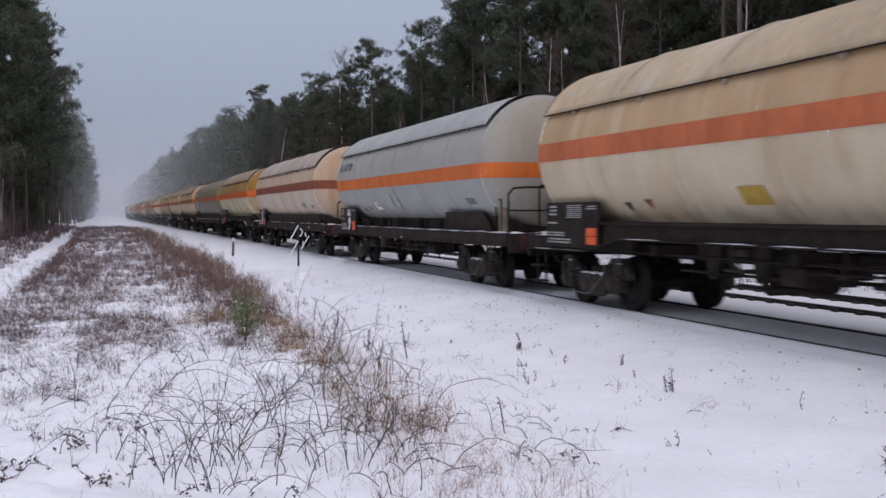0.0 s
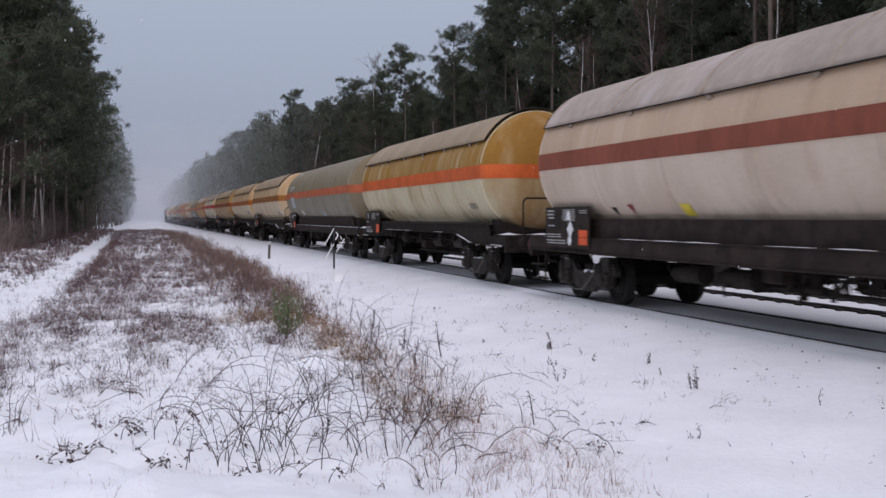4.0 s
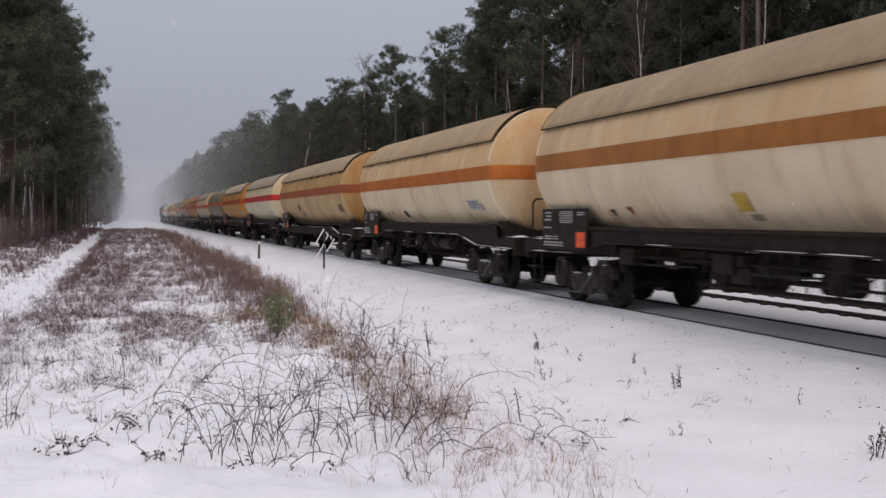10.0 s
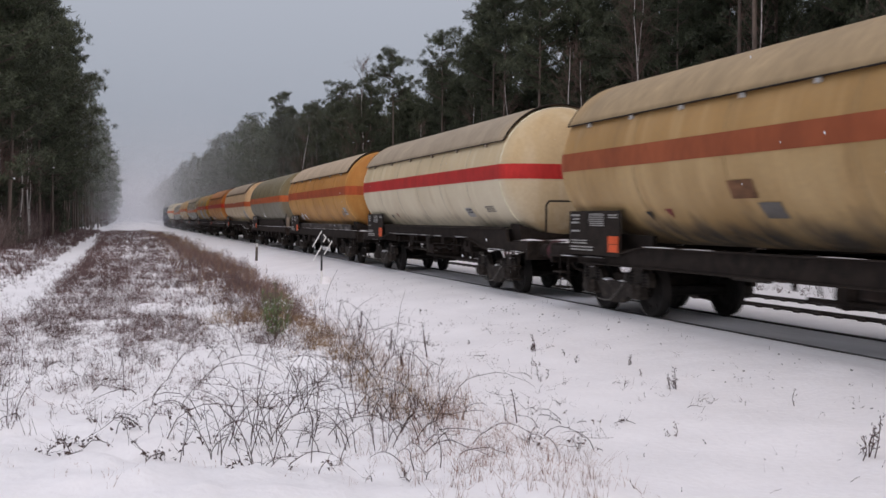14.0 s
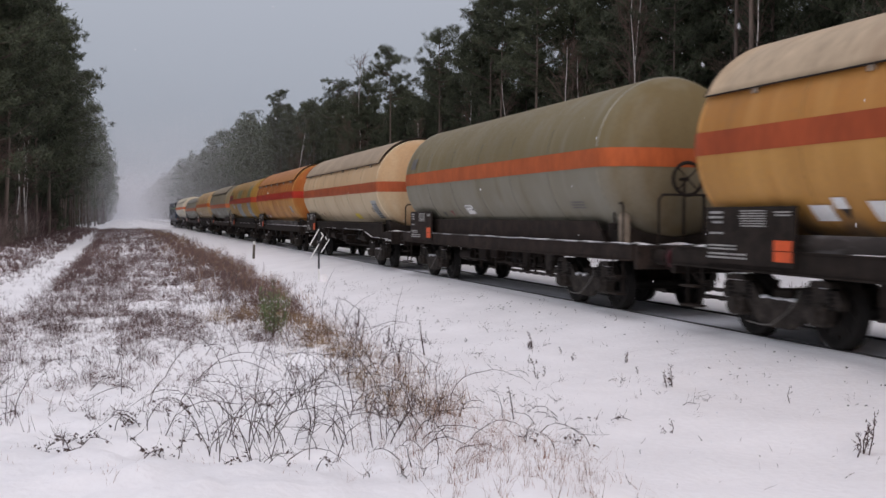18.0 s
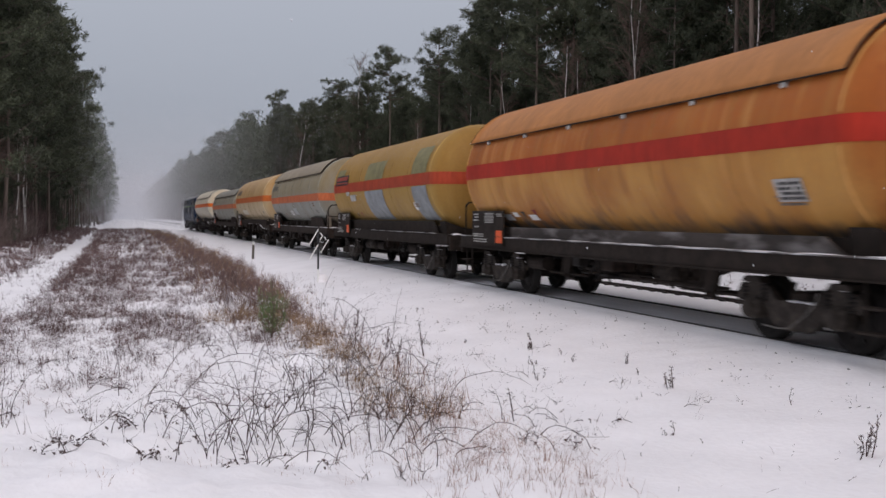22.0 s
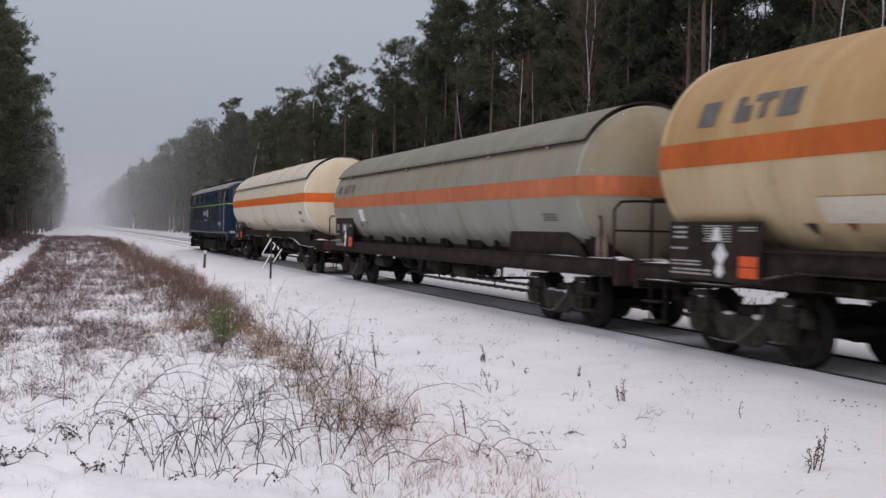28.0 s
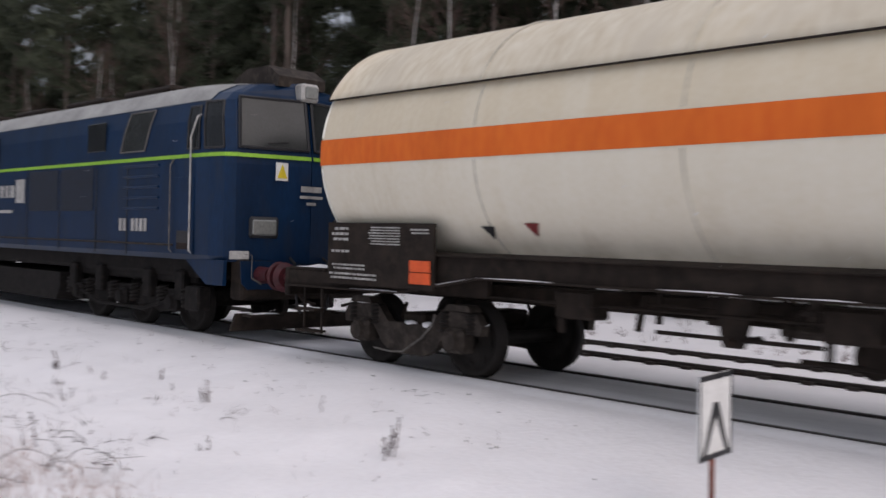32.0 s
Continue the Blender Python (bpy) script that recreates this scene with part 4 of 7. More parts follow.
    for y, z, ww, hh in text_rects(a - 0.14, 1.80, 0.36, 3, 0.044, rng) + text_rects(a - 0.14, 1.50, 0.40, 1, 0.04, rng) + text_rects(a - 0.30, 1.32, 0.75, 2, 0.030, rng) + text_rects(a - 0.42, 1.20, 1.0, 2, 0.034, rng) + text_rects(a - 1.05, 1.82, 0.62, 7, 0.022, rng) + text_rects(a - 1.72, 1.80, 0.36, 2, 0.026, rng):
        box(bm, (-1.368, y, z), (0.004, ww, hh * 0.8))
    tagged(part("lettering", bm, PALE, board, "white painted lettering, too small to read"), kind="stuff")
    bm = fresh()
    for z in (1.20, 1.35):
        box(bm, (-1.374, a - 1.76, z), (0.015, 0.38, 0.14), 0.004)
    part("hazard_plate", bm, ORANGE_SIGN, w, "orange hazard plate in two fields")
    if spec.get("diamond"):
        bm = fresh()
        slab(bm, [(a - 1.15, 1.26), (a - 1.00, 1.43), (a - 1.15, 1.60), (a - 1.30, 1.43)], "x", -1.378, -1.368)
        part("hazard_diamond", bm, WHITE, w, "white diamond hazard label")
        bm = fresh()
        slab(bm, [(a - 1.15, 1.10), (a - 1.05, 1.19), (a - 1.10, 1.29), (a - 1.20, 1.29), (a - 1.25, 1.19)], "x", -1.386, -1.380)
        part("hazard_diamond", bm, WHITE, w, "white diamond hazard label")
        bm = fresh()
        slab(bm, [(a - 1.16, 1.62), (a - 0.94, 1.62), (a - 1.02, 1.80), (a - 1.10, 1.80)], "x", -1.378, -1.368)
        part("hazard_diamond", bm, WHITE, w, "white diamond hazard label")
    bm = fresh()
    tri_patch(bm, a - 2.75, 1.80, 0.11)
    part("tank_mark", bm, INK, w, "small black triangle mark")
    bm = fresh()
    tri_patch(bm, a - 3.45, 1.84, 0.11)
    part("tank_mark", bm, RED, w, "small red triangle mark")
    tagged(side_patch("stencil", text_rects(-a + 1.1, 2.02, 0.6, 3, 0.032, rng), LOGO, w, "grey stencilled data, too small to read"), kind="stuff")
    for i, (rects, material, name, label) in enumerate(spec.get("patches", ())):
        if name in ("repair_patch", "logo"):
            for y, z, ww, hh in rects:
                side_patch(name, [(y * a, z + 0.3, ww, hh)], material, w, label, off=0.012 + 0.004 * i)
            continue
        plate = side_patch(name, [(y * a, z if name == "notice_plate" else z + 0.3, ww, hh) for y, z, ww, hh in rects], material, w, label, off=0.012)
        y, z, ww, hh = rects[0]
        if ww > 0.45 and hh > 0.19 and material in (PATCH, PALE, WHITE):
            bars = text_rects(y * a, z + hh * 0.30, ww * 0.86, max(2, int(hh / 0.075)), 0.040, rng)
            tagged(side_patch("lettering", [q for q in bars if rng.random() < 0.85], rng.choice((LOGO, INK, RUSTY)), plate, "small dark lettering, too small to read", off=0.017), kind="stuff")
    return w


ROLLING, TRAIN = [], []
CREAM, WARM, OCHRE, GREY = (0.66, 0.56, 0.40), (0.50, 0.34, 0.19), (0.42, 0.27, 0.09), (0.40, 0.41, 0.38)


def logo_patch(shift=0.0, dz=0.0, size=1.0):
    r = [(0.93 + shift, 2.93, 0.30, 0.26), (0.855 + shift, 2.93, 0.13, 0.26), (0.835 + shift, 2.88, 0.13, 0.16), (0.80 + shift, 3.03, 0.34, 0.07), (0.80 + shift, 2.92, 0.10, 0.22), (0.745 + shift, 2.93, 0.30, 0.26)]
    r = [(0.93 + shift + (y - 0.93 - shift) * size, 2.93 + (z - 2.93) * size + dz, w * size, h * size) for y, z, w, h in r]
    return (r, LOGO, "logo", "dark grey owner's mark as plain bars")


def notice(y, z=1.62, w=0.55, h=0.22, m=None):
    return ([(y, z + 0.3, w, h)], m or WHITE, "notice_plate", "pale notice plate on the tank")


SPECS = [
    dict(key="a", hood_stain=(0.58, 0.48, 0.36), joints=4, nose=4.6, tail=18.52, upper=(0.52, 0.34, 0.18), lower=(0.62, 0.52, 0.37), band=(0.50, 0.14, 0.055), shield=(0.50, 0.38, 0.24), label="cream gas tank wagon with a faded salmon stripe", patches=[notice(0.1, 1.62, 0.6, 0.25, MUSTARD)]),
    dict(key="b", z0=-0.35, z1=-0.015, low=32, skirt=1.72, diamond=True, nose=21.98, tail=36.04, upper=(0.385, 0.365, 0.315), lower=(0.365, 0.37, 0.345), band=(0.62, 0.15, 0.03), shield=(0.40, 0.40, 0.37), sill=BROWN, buf=MAROON, label="light grey gas tank wagon with an orange stripe", patches=[logo_patch(), notice(0.35), ([(0.12, 1.75, 0.5, 0.35), (0.02, 1.75, 0.4, 0.35)], PATCH, "repair_patch", "grey repainted patches")]),
    dict(key="c", hood_stain=(0.52, 0.44, 0.40), joints=4, diamond=True, nose=40.50, tail=55.68, upper=(0.56, 0.40, 0.27), lower=(0.62, 0.51, 0.40), band=(0.24, 0.07, 0.04), skirt=1.64, shield=(0.42, 0.34, 0.28), wave=0.05, sill=BROWN, buf=MAROON, label="pinkish cream tank wagon with a brown stripe and dented shield", patches=[notice(-0.62, 1.72, 0.8, 0.22, PATCH), notice(0.3, 1.5, 0.3, 0.2, YELLOW)]),
    dict(key="d", z0=-0.185, z1=0.155, low=29, nose=59.75, tail=73.15, upper=(0.34, 0.175, 0.03), lower=(0.57, 0.50, 0.33), band=(0.56, 0.11, 0.025), shield=(0.36, 0.27, 0.17), wave=0.03, label="ochre and cream tank wagon with an orange stripe"),
    dict(key="e", z0=-0.12, z1=0.20, axis=2.77, nose=76.2, tail=93.0, skirt=1.68, upper=(0.235, 0.19, 0.115), lower=(0.245, 0.22, 0.165), band=(0.46, 0.12, 0.05), sill=BROWN, buf=RED, label="grey-beige tank wagon without shield, orange stripe", patches=[([(0.80, 2.95, 1.5, 0.1), (0.80, 2.82, 1.3, 0.06)], PALE, "logo", "faint owner's mark as plain bars"), ([(0.74, 2.15, 1.2, 0.55)], PATCH, "repair_patch", "grey repainted patch"), notice(0.5), notice(-0.2, 1.55, 0.8, 0.2, PATCH)]),
    dict(key="f", lugs=0, nose=97.05, tail=110.55, upper=(0.58, 0.39, 0.21), lower=(0.65, 0.53, 0.37), band=(0.30, 0.115, 0.026), shield=(0.365, 0.259, 0.147), label="cream tank wagon with a rust-brown stripe", patches=[notice(-0.85, 1.6, 0.5, 0.25, PALE), notice(-0.03, 1.64, 0.36, 0.26, MUSTARD), notice(-0.05, 1.42, 0.3, 0.09, CAP), ([(-0.8, 2.95, 0.7, 0.34)], mat("pale_straw_patch", (0.58, 0.44, 0.22), 0.6, vary=0.15, scale=4), "repair_patch", "pale straw-coloured repainted patch")]),
    dict(key="g", z0=-0.22, z1=0.12, nose=113.75, tail=127.15, upper=(0.60, 0.39, 0.20), lower=(0.66, 0.55, 0.37), band=(0.40, 0.115, 0.022), shield=(0.418, 0.288, 0.154), wave=0.05, label="warm cream tank wagon with a rust stripe", patches=[notice(-0.78, 1.72, 0.9, 0.25, PATCH), notice(0.25, 1.5, 0.4, 0.2, INK)]),
    dict(key="h", lugs=10, nose=130.85, tail=147.25, upper=(0.44, 0.26, 0.10), lower=(0.48, 0.33, 0.16), band=(0.30, 0.078, 0.03), shield=(0.380, 0.274, 0.154), wave=0.03, grime=0.6, skirt=0.9, buf=MAROON, label="sooty tan tank wagon with a dark red stripe", patches=[notice(-0.91, 1.76, 0.8, 0.3, RUSTY), notice(0.30, 1.86, 0.62, 0.26, RUSTY), notice(0.24, 1.56, 0.5, 0.22, LOGO)]),
    dict(key="i", nose=151.0, tail=164.4, upper=(0.62, 0.49, 0.30), lower=(0.68, 0.60, 0.44), band=(0.45, 0.03, 0.025), shield=(0.380, 0.302, 0.210), label="pale cream tank wagon with a red stripe", patches=[notice(-0.6, 1.6, 0.5, 0.22, PALE)]),
    dict(key="j", nose=167.85, tail=181.5, upper=(0.48, 0.215, 0.055), lower=(0.52, 0.27, 0.075), band=(0.36, 0.070, 0.022), shield=(0.48, 0.365, 0.245), hood_stain=(0.40, 0.29, 0.19), wave=0.05, grime=0.5, buf=MAROON, label="orange-tan tank wagon with a dark red stripe", patches=[notice(-0.90, 1.72, 0.5, 0.28, PATCH), notice(-0.80, 1.58, 0.34, 0.12, CAP), ([(0.66, 1.50, 0.42, 0.20), (0.60, 1.62, 0.24, 0.14), (0.50, 1.52, 0.36, 0.24)], WHITE, "repair_patch", "torn white foil on the tank side")]),
    dict(key="k", nose=185.15, tail=197.7, skirt=1.66, upper=(0.195, 0.155, 0.078), lower=(0.235, 0.22, 0.172), band=(0.44, 0.10, 0.03), sill=BROWN, wheel=True, label="olive-grey tank wagon without shield, orange stripe", patches=[notice(0.2), ([(0.90, 2.95, 0.5, 0.3)], LOGO, "logo", "dark owner's mark as a plain bar")]),
    dict(key="l", z0=-0.25, z1=0.09, nose=201.65, tail=215.4, upper=(0.58, 0.39, 0.22), lower=(0.58, 0.47, 0.31), band=(0.36, 0.08, 0.028), shield=(0.380, 0.288, 0.196), label="cream tank wagon with a red-brown stripe", patches=[notice(-0.90, 1.68, 0.72, 0.60, PATCH), notice(-0.4, 1.45, 0.7, 0.2, YELLOW)]),
    dict(key="m", nose=218.95, tail=232.37, upper=(0.40, 0.12, 0.025), lower=(0.50, 0.25, 0.065), band=(0.36, 0.026, 0.012), shield=(0.44, 0.18, 0.055), wave=0.02, grime=0.7, label="orange tank wagon with rusty runs and a red stripe", patches=[notice(-0.85, 1.8, 0.6, 0.3, PALE), ([(0.74, 1.44, 0.5, 0.14), (0.66, 1.50, 0.3, 0.10), (0.52, 1.44, 0.44, 0.12)], WHITE, "repair_patch", "torn white foil on the tank side")]),
    dict(key="n", skirt=1.62, nose=235.8, tail=248.55, upper=(0.34, 0.19, 0.045), lower=(0.37, 0.225, 0.06), band=(0.36, 0.05, 0.02), wheel=True, label="yellow tank wagon with grey repainted patches", patches=[([(0.0, 2.98, 2.5, 0.60), (-0.85, 3.06, 1.5, 0.76), (0.86, 3.08, 1.3, 0.30)], mat("olive_patch", (0.20, 0.18, 0.08), 0.6, vary=0.25, scale=3), "repair_patch", "olive repainted patches"), ([(0.0, 1.84, 2.5, 0.96), (-0.85, 1.84, 1.5, 0.96)], mat("slate_patch", (0.235, 0.255, 0.265), 0.6, vary=0.25, scale=3), "repair_patch", "grey repainted patches"), ([(0.50, 2.12, 0.9, 0.22), (0.62, 2.28, 0.5, 0.14)], PALE, "repair_patch", "torn white foil"), ([(0.78, 2.80, 2.1, 0.36)], INK, "logo", "black owner's plate"), ([(0.78, 2.86, 1.9, 0.14), (0.78, 2.70, 1.9, 0.06)], mat("dull_red_plate", (0.30, 0.05, 0.03), 0.6), "logo", "dull red bar on the owner's plate"), notice(-0.75, 1.75, 0.6, 0.22)]),
    dict(key="o", z0=-0.385, z1=-0.06, low=31, skirt=1.70, nose=252.35, tail=265.95, upper=(0.28, 0.232, 0.145), lower=(0.285, 0.290, 0.258), band=(0.50, 0.13, 0.05), shield=(0.29, 0.24, 0.17), sill=BROWN, label="grey-beige tank wagon with an orange stripe", patches=[logo_patch(), notice(0.17), notice(-0.80, 2.02, 0.34, 0.06, RUSTY), notice(-0.80, 1.92, 0.30, 0.06, RUSTY), ([(-0.03, 1.7, 0.9, 0.3)], PATCH, "repair_patch", "grey patch")]),
    dict(key="p", diamond=True, nose=269.9, tail=283.95, upper=(0.48, 0.30, 0.13), lower=(0.56, 0.44, 0.27), band=(0.50, 0.12, 0.025), sill=BROWN, label="ochre and cream tank wagon without shield, orange stripe", patches=[logo_patch(-0.06, 0.12, 1.3), ([(0.38, 1.72, 2.6, 0.30)], mat("clean_cream_patch", (0.60, 0.55, 0.44), 0.6, vary=0.1), "repair_patch", "cleaned pale patch")]),
    dict(key="q", diamond=True, nose=287.0, tail=303.85, upper=(0.30, 0.268, 0.195), lower=(0.31, 0.315, 0.268), band=(0.52, 0.16, 0.07), shield=(0.24, 0.225, 0.18), board=2.05, axis=2.52, rad=1.455, low=32, skirt=1.70, z0=-0.18, z1=0.16, sill=BROWN, buf=MAROON, label="weathered grey tank wagon with a pale orange stripe", patches=[logo_patch(0.0, -0.32), notice(0.63, 1.80, 0.45, 0.35), notice(0.16, 1.68, 0.4, 0.32, PALE)]),
    dict(key="r", lugs=0, joints=5, dome=0.50, nose=308.35, tail=325.05, upper=(0.68, 0.60, 0.45), lower=(0.74, 0.69, 0.57), band=(0.72, 0.145, 0.02), shield=(0.64, 0.575, 0.45), hood_stain=(0.60, 0.54, 0.43), grime=0.12, wave=0.0, buf=MAROON, wheel=True, label="clean ivory gas tank wagon with a bright orange stripe", patches=[notice(0.075, 1.60, 0.50, 0.34, mat("dull_yellow_notice", (0.52, 0.42, 0.05), 0.6, vary=0.3, scale=7)), notice(-0.9, 1.95, 0.4, 0.12, LOGO)]),
]
for spec in SPECS:
    w = wagon(spec, random.Random(spec["key"]))
    TRAIN.append((w, (spec["nose"] + spec["tail"]) / 2))

# ---- locomotive ----
LEVELS = ((0.2, 0.5, 0.8, 1.2, 2.31, 3.22, 3.74, 4.05), (0.2, 0.55, 1.25, 1.49, 2.93, 3.80, 4.28, 4.58))   # heights of the shell over the rail head
LB = 9.45                                   # half length of the body
SECT = [(0.0, 0.80), (1.38, 0.80), (1.45, 0.95), (1.46, 1.6), (1.46, 2.2), (1.45, 2.42), (1.43, 2.9), (1.37, 3.22), (1.20, 3.47), (0.85, 3.64), (0.4, 3.72), (0.0, 3.74)]


def loco_shape(x, z, st):
    """A point of the shell at station st: the cabs narrow a little and rake back above the waist."""
    y, k, rake = st
    lean = rake * max(0.0, z - 2.3) * 0.18
    droop = rake * (0.10 if z > 3.3 else 0.0)
    return x * k, (y + lean if y < 0 else y - lean), z - droop


def cab_point(side, s, d, z, off=0.0):
    """A point on the side of a cab, d metres behind its end, off metres proud of the skin."""
    k = float(np.interp(d, (-0.06, 0.06, 0.16, 0.5, 1.15), (0.84, 0.84, 0.94, 0.99, 1.0)))
    rake = float(np.interp(d, (0.16, 0.5, 1.15, 2.0), (1.0, 0.9, 0.35, 0.0)))
    x = float(np.interp(z, [q for _, q in SECT[1:8]], [u for u, _ in SECT[1:8]]))
    return Vector((side * (x * k + off), s * (LB - d - rake * max(0.0, z - 2.3) * 0.18), z))


def cab_pane(side, s, d0, d1, z0, z1, top=0.0):
    """A pane that follows the cab side between two depths, and its outline; top shifts its upper edge back."""
    nd, nz = 5, 6
    bm = fresh()

    def at(i, j, off):
        v = j / nz
        return cab_point(side, s, d0 + (d1 - d0) * i / nd + top * v, z0 + (z1 - z0) * v, off)
    layers = [[[bm.verts.new(at(i, j, off)) for i in range(nd + 1)] for j in range(nz + 1)] for off in (0.014, -0.02)]
    for g in layers:
        for j in range(nz):
            for i in range(nd):
                bm.faces.new((g[j][i], g[j][i + 1], g[j + 1][i + 1], g[j + 1][i]))
    loop = [(i, 0) for i in range(nd)] + [(nd, j) for j in range(nz)] + [(i, nz) for i in range(nd, 0, -1)] + [(0, j) for j in range(nz, 0, -1)]
    for (a, b), (c, d) in zip(loop, loop[1:] + loop[:1]):
        bm.faces.new((layers[0][b][a], layers[1][b][a], layers[1][d][c], layers[0][d][c]))
    bmesh.ops.recalc_face_normals(bm, faces=bm.faces)
    return bm, [at(i, j, 0.016) for i, j in loop]


def build_loco():
    loco = tagged(new("diesel_locomotive"), "dark blue diesel locomotive with a lime green waist line", "locomotive")
    stations = [(-LB - 0.22, 0.006, 1.0), (-LB + 0.06, 0.84, 1.0), (-LB + 0.16, 0.94, 1.0), (-LB + 0.5, 0.99, 0.9), (-LB + 1.15, 1.0, 0.35), (-LB + 2.0, 1.0, 0.0), (0, 1.0, 0.0), (LB - 2.0, 1.0, 0.0), (LB - 1.15, 1.0, 0.35), (LB - 0.5, 0.99, 0.9), (LB - 0.16, 0.94, 1.0), (LB - 0.06, 0.84, 1.0), (LB + 0.22, 0.006, 1.0)]
    cross = [(-x, z) for x, z in SECT] + [(x, z) for x, z in SECT[-2:0:-1]]
    n = len(cross)
    vs = [loco_shape(x, z, st) for st in stations for x, z in cross]
    fs = [(i * n + j, i * n + (j + 1) % n, (i + 1) * n + (j + 1) % n, (i + 1) * n + j) for i in range(len(stations) - 1) for j in range(n)]
    fs += [tuple(range(n))[::-1], tuple(range((len(stations) - 1) * n, len(stations) * n))]
    body = place("body", raw("body", vs, fs), BLUE, loco, "dark blue body shell")
    bv = body.modifiers.new("bevel", "BEVEL")
    bv.width, bv.segments, bv.limit_method, bv.angle_limit = 0.05, 2, "ANGLE", radians(35)
    # roof skin
    vs = []
    rc = [(x * 1.004, z + 0.012) for x, z in SECT[7:]]
    rc = [(-x, z) for x, z in rc] + [(x, z) for x, z in rc[-2::-1]]
    sts = stations[3:-3]
    for st in sts:
        vs += [loco_shape(x, z, st) for x, z in rc]
    m = len(rc)
    fs = [(i * m + j, i * m + j + 1, (i + 1) * m + j + 1, (i + 1) * m + j) for i in range(len(sts) - 1) for j in range(m - 1)]
    place("roof", raw("roof", vs, fs), ROOF, loco, "dusty grey roof", True)
    for y in (-5.2, -2.5, 0.4, 3.2, 5.8):
        bm = fresh()
        box(bm, (0, y, 3.78), (1.3, 1.9, 0.14), 0.05)
        part("roof_hatch", bm, BLACK, loco, "dark roof hatch")
    for s in (-1, 1):
        bm = fresh()
        slab(bm, [(s * (LB - 1.45), 3.60), (s * (LB - 0.12), 3.54), (s * (LB - 0.10), 3.72), (s * (LB - 0.42), 3.92), (s * (LB - 1.05), 3.92), (s * (LB - 1.45), 3.76)], "x", -0.46, 0.46)
        part("horn_hood", bm, DUSTY, loco, "black cowl on the cab roof")
        # windscreens
        for x in (-1, 1):
            bm = fresh()
            z0, z1 = 2.44, 3.28
            q = []
            for xx, zz in ((0.06, z0), (1.18, z0), (1.12, z1), (0.06, z1)):
                q.append(Vector((x * xx, s * (LB + 0.22 - 0.28 * (xx - 0.07) / 1.15 - 0.18 * max(0, zz - 2.3) + 0.02), zz)))
            vsq = [bm.verts.new(p) for p in q]
            f = bm.faces.new(vsq)
            bmesh.ops.recalc_face_normals(bm, faces=bm.faces)
            bmesh.ops.solidify(bm, geom=[f], thickness=0.015)
            ws = part("windscreen", bm, GLASS, loco, "grey reflecting windscreen")
            bm = fresh()
            pipe(bm, q + [q[0]], 0.028, 5)
            part("window_seal", bm, INK, ws, "black rubber seal")
            bm = fresh()
            box(bm, (x * 0.78, s * (LB + 0.05), 1.44), (0.48, 0.10, 0.26), 0.03, pose(0, 0, 0, 0, 0, -x * s * 13))
            lamp = part("headlamp", bm, INK, loco, "rectangular headlamp")
            bm = fresh()
            box(bm, (x * 0.79, s * (LB + 0.10), 1.44), (0.40, 0.04, 0.19), 0.02, pose(0, 0, 0, 0, 0, -x * s * 13))
            part("lamp_lens", bm, LAMP, lamp, "pale lamp glass")
            place("buffer", shared("buffer", make_buffer), MAROON, loco, "buffer with a dark red casing", m=pose(x * 0.875, s * (LB + 0.10), 1.06, 0, 0, 0 if s > 0 else 180))
            bm = fresh()
            pipe(bm, [Vector((x * 1.16, s * (LB + 0.10), 1.02)), Vector((x * 1.16, s * (LB + 0.34), 1.00)), Vector((x * 1.16, s * (LB + 0.34), 0.70)), Vector((x * 0.98, s * (LB + 0.34), 0.66))], 0.006, 6)
            part("handrail", bm, HOSE, loco, "thin bent shunter's handrail by the buffer")
            bm = fresh()
            box(bm, (x * 0.86, s * (LB + 0.24), 0.40), (0.62, 0.26, 0.035), 0.006)
            step = part("front_step", bm, BLACK, loco, "black footstep under the buffer")
            bm = fresh()
            snow_strip(bm, x * 0.86, s * (LB + 0.24) - 0.11, s * (LB + 0.24) + 0.11, 0.419, 0.55, 0.03, random.Random(7))
            part("snow_patch", bm, SNOW, step, "snow lying on the step")
            bm = fresh()
            pipe(bm, [Vector((x * 0.32, s * (LB + 0.12), 0.95)), Vector((x * 0.34, s * (LB + 0.30), 0.80)), Vector((x * 0.30, s * (LB + 0.34), 0.50)), Vector((x * 0.20, s * (LB + 0.30), 0.42))], 0.024, 6)
            part("brake_hose", bm, INK, loco, "black rubber brake hose")
            q = [Vector((x * 0.62, s * (LB + 0.10), 2.47)), Vector((x * 0.75, s * (LB + 0.09), 2.52)), Vector((x * 0.40, s * (LB + 0.14), 2.56))]
            bm = fresh()
            pipe(bm, q[1:], 0.010, 5)
            part("wiper", bm, INK, loco, "black windscreen wiper")
        bm = fresh()
        box(bm, (0, s * (LB + 0.02), 3.44), (0.34, 0.26, 0.32), 0.04)
        lamp = part("headlamp", bm, PALE, loco, "square headlamp over the windscreens")
        bm = fresh()
        box(bm, (0, s * (LB + 0.16), 3.44), (0.24, 0.05, 0.22), 0.02)
        part("lamp_lens", bm, LAMP, lamp, "pale lamp glass")
        bm = fresh()
        box(bm, (0, s * (LB - 0.05), 0.97), (2.4, 0.35, 0.62), 0.04)
        slab(bm, [(-1.3, 0.18), (1.3, 0.18), (1.2, 0.45), (-1.2, 0.45)], "y", s * (LB - 0.02) - 0.03, s * (LB - 0.02) + 0.03)
        part("buffer_beam", bm, BLACK, loco, "black buffer beam with rail guard")
        bm = fresh()
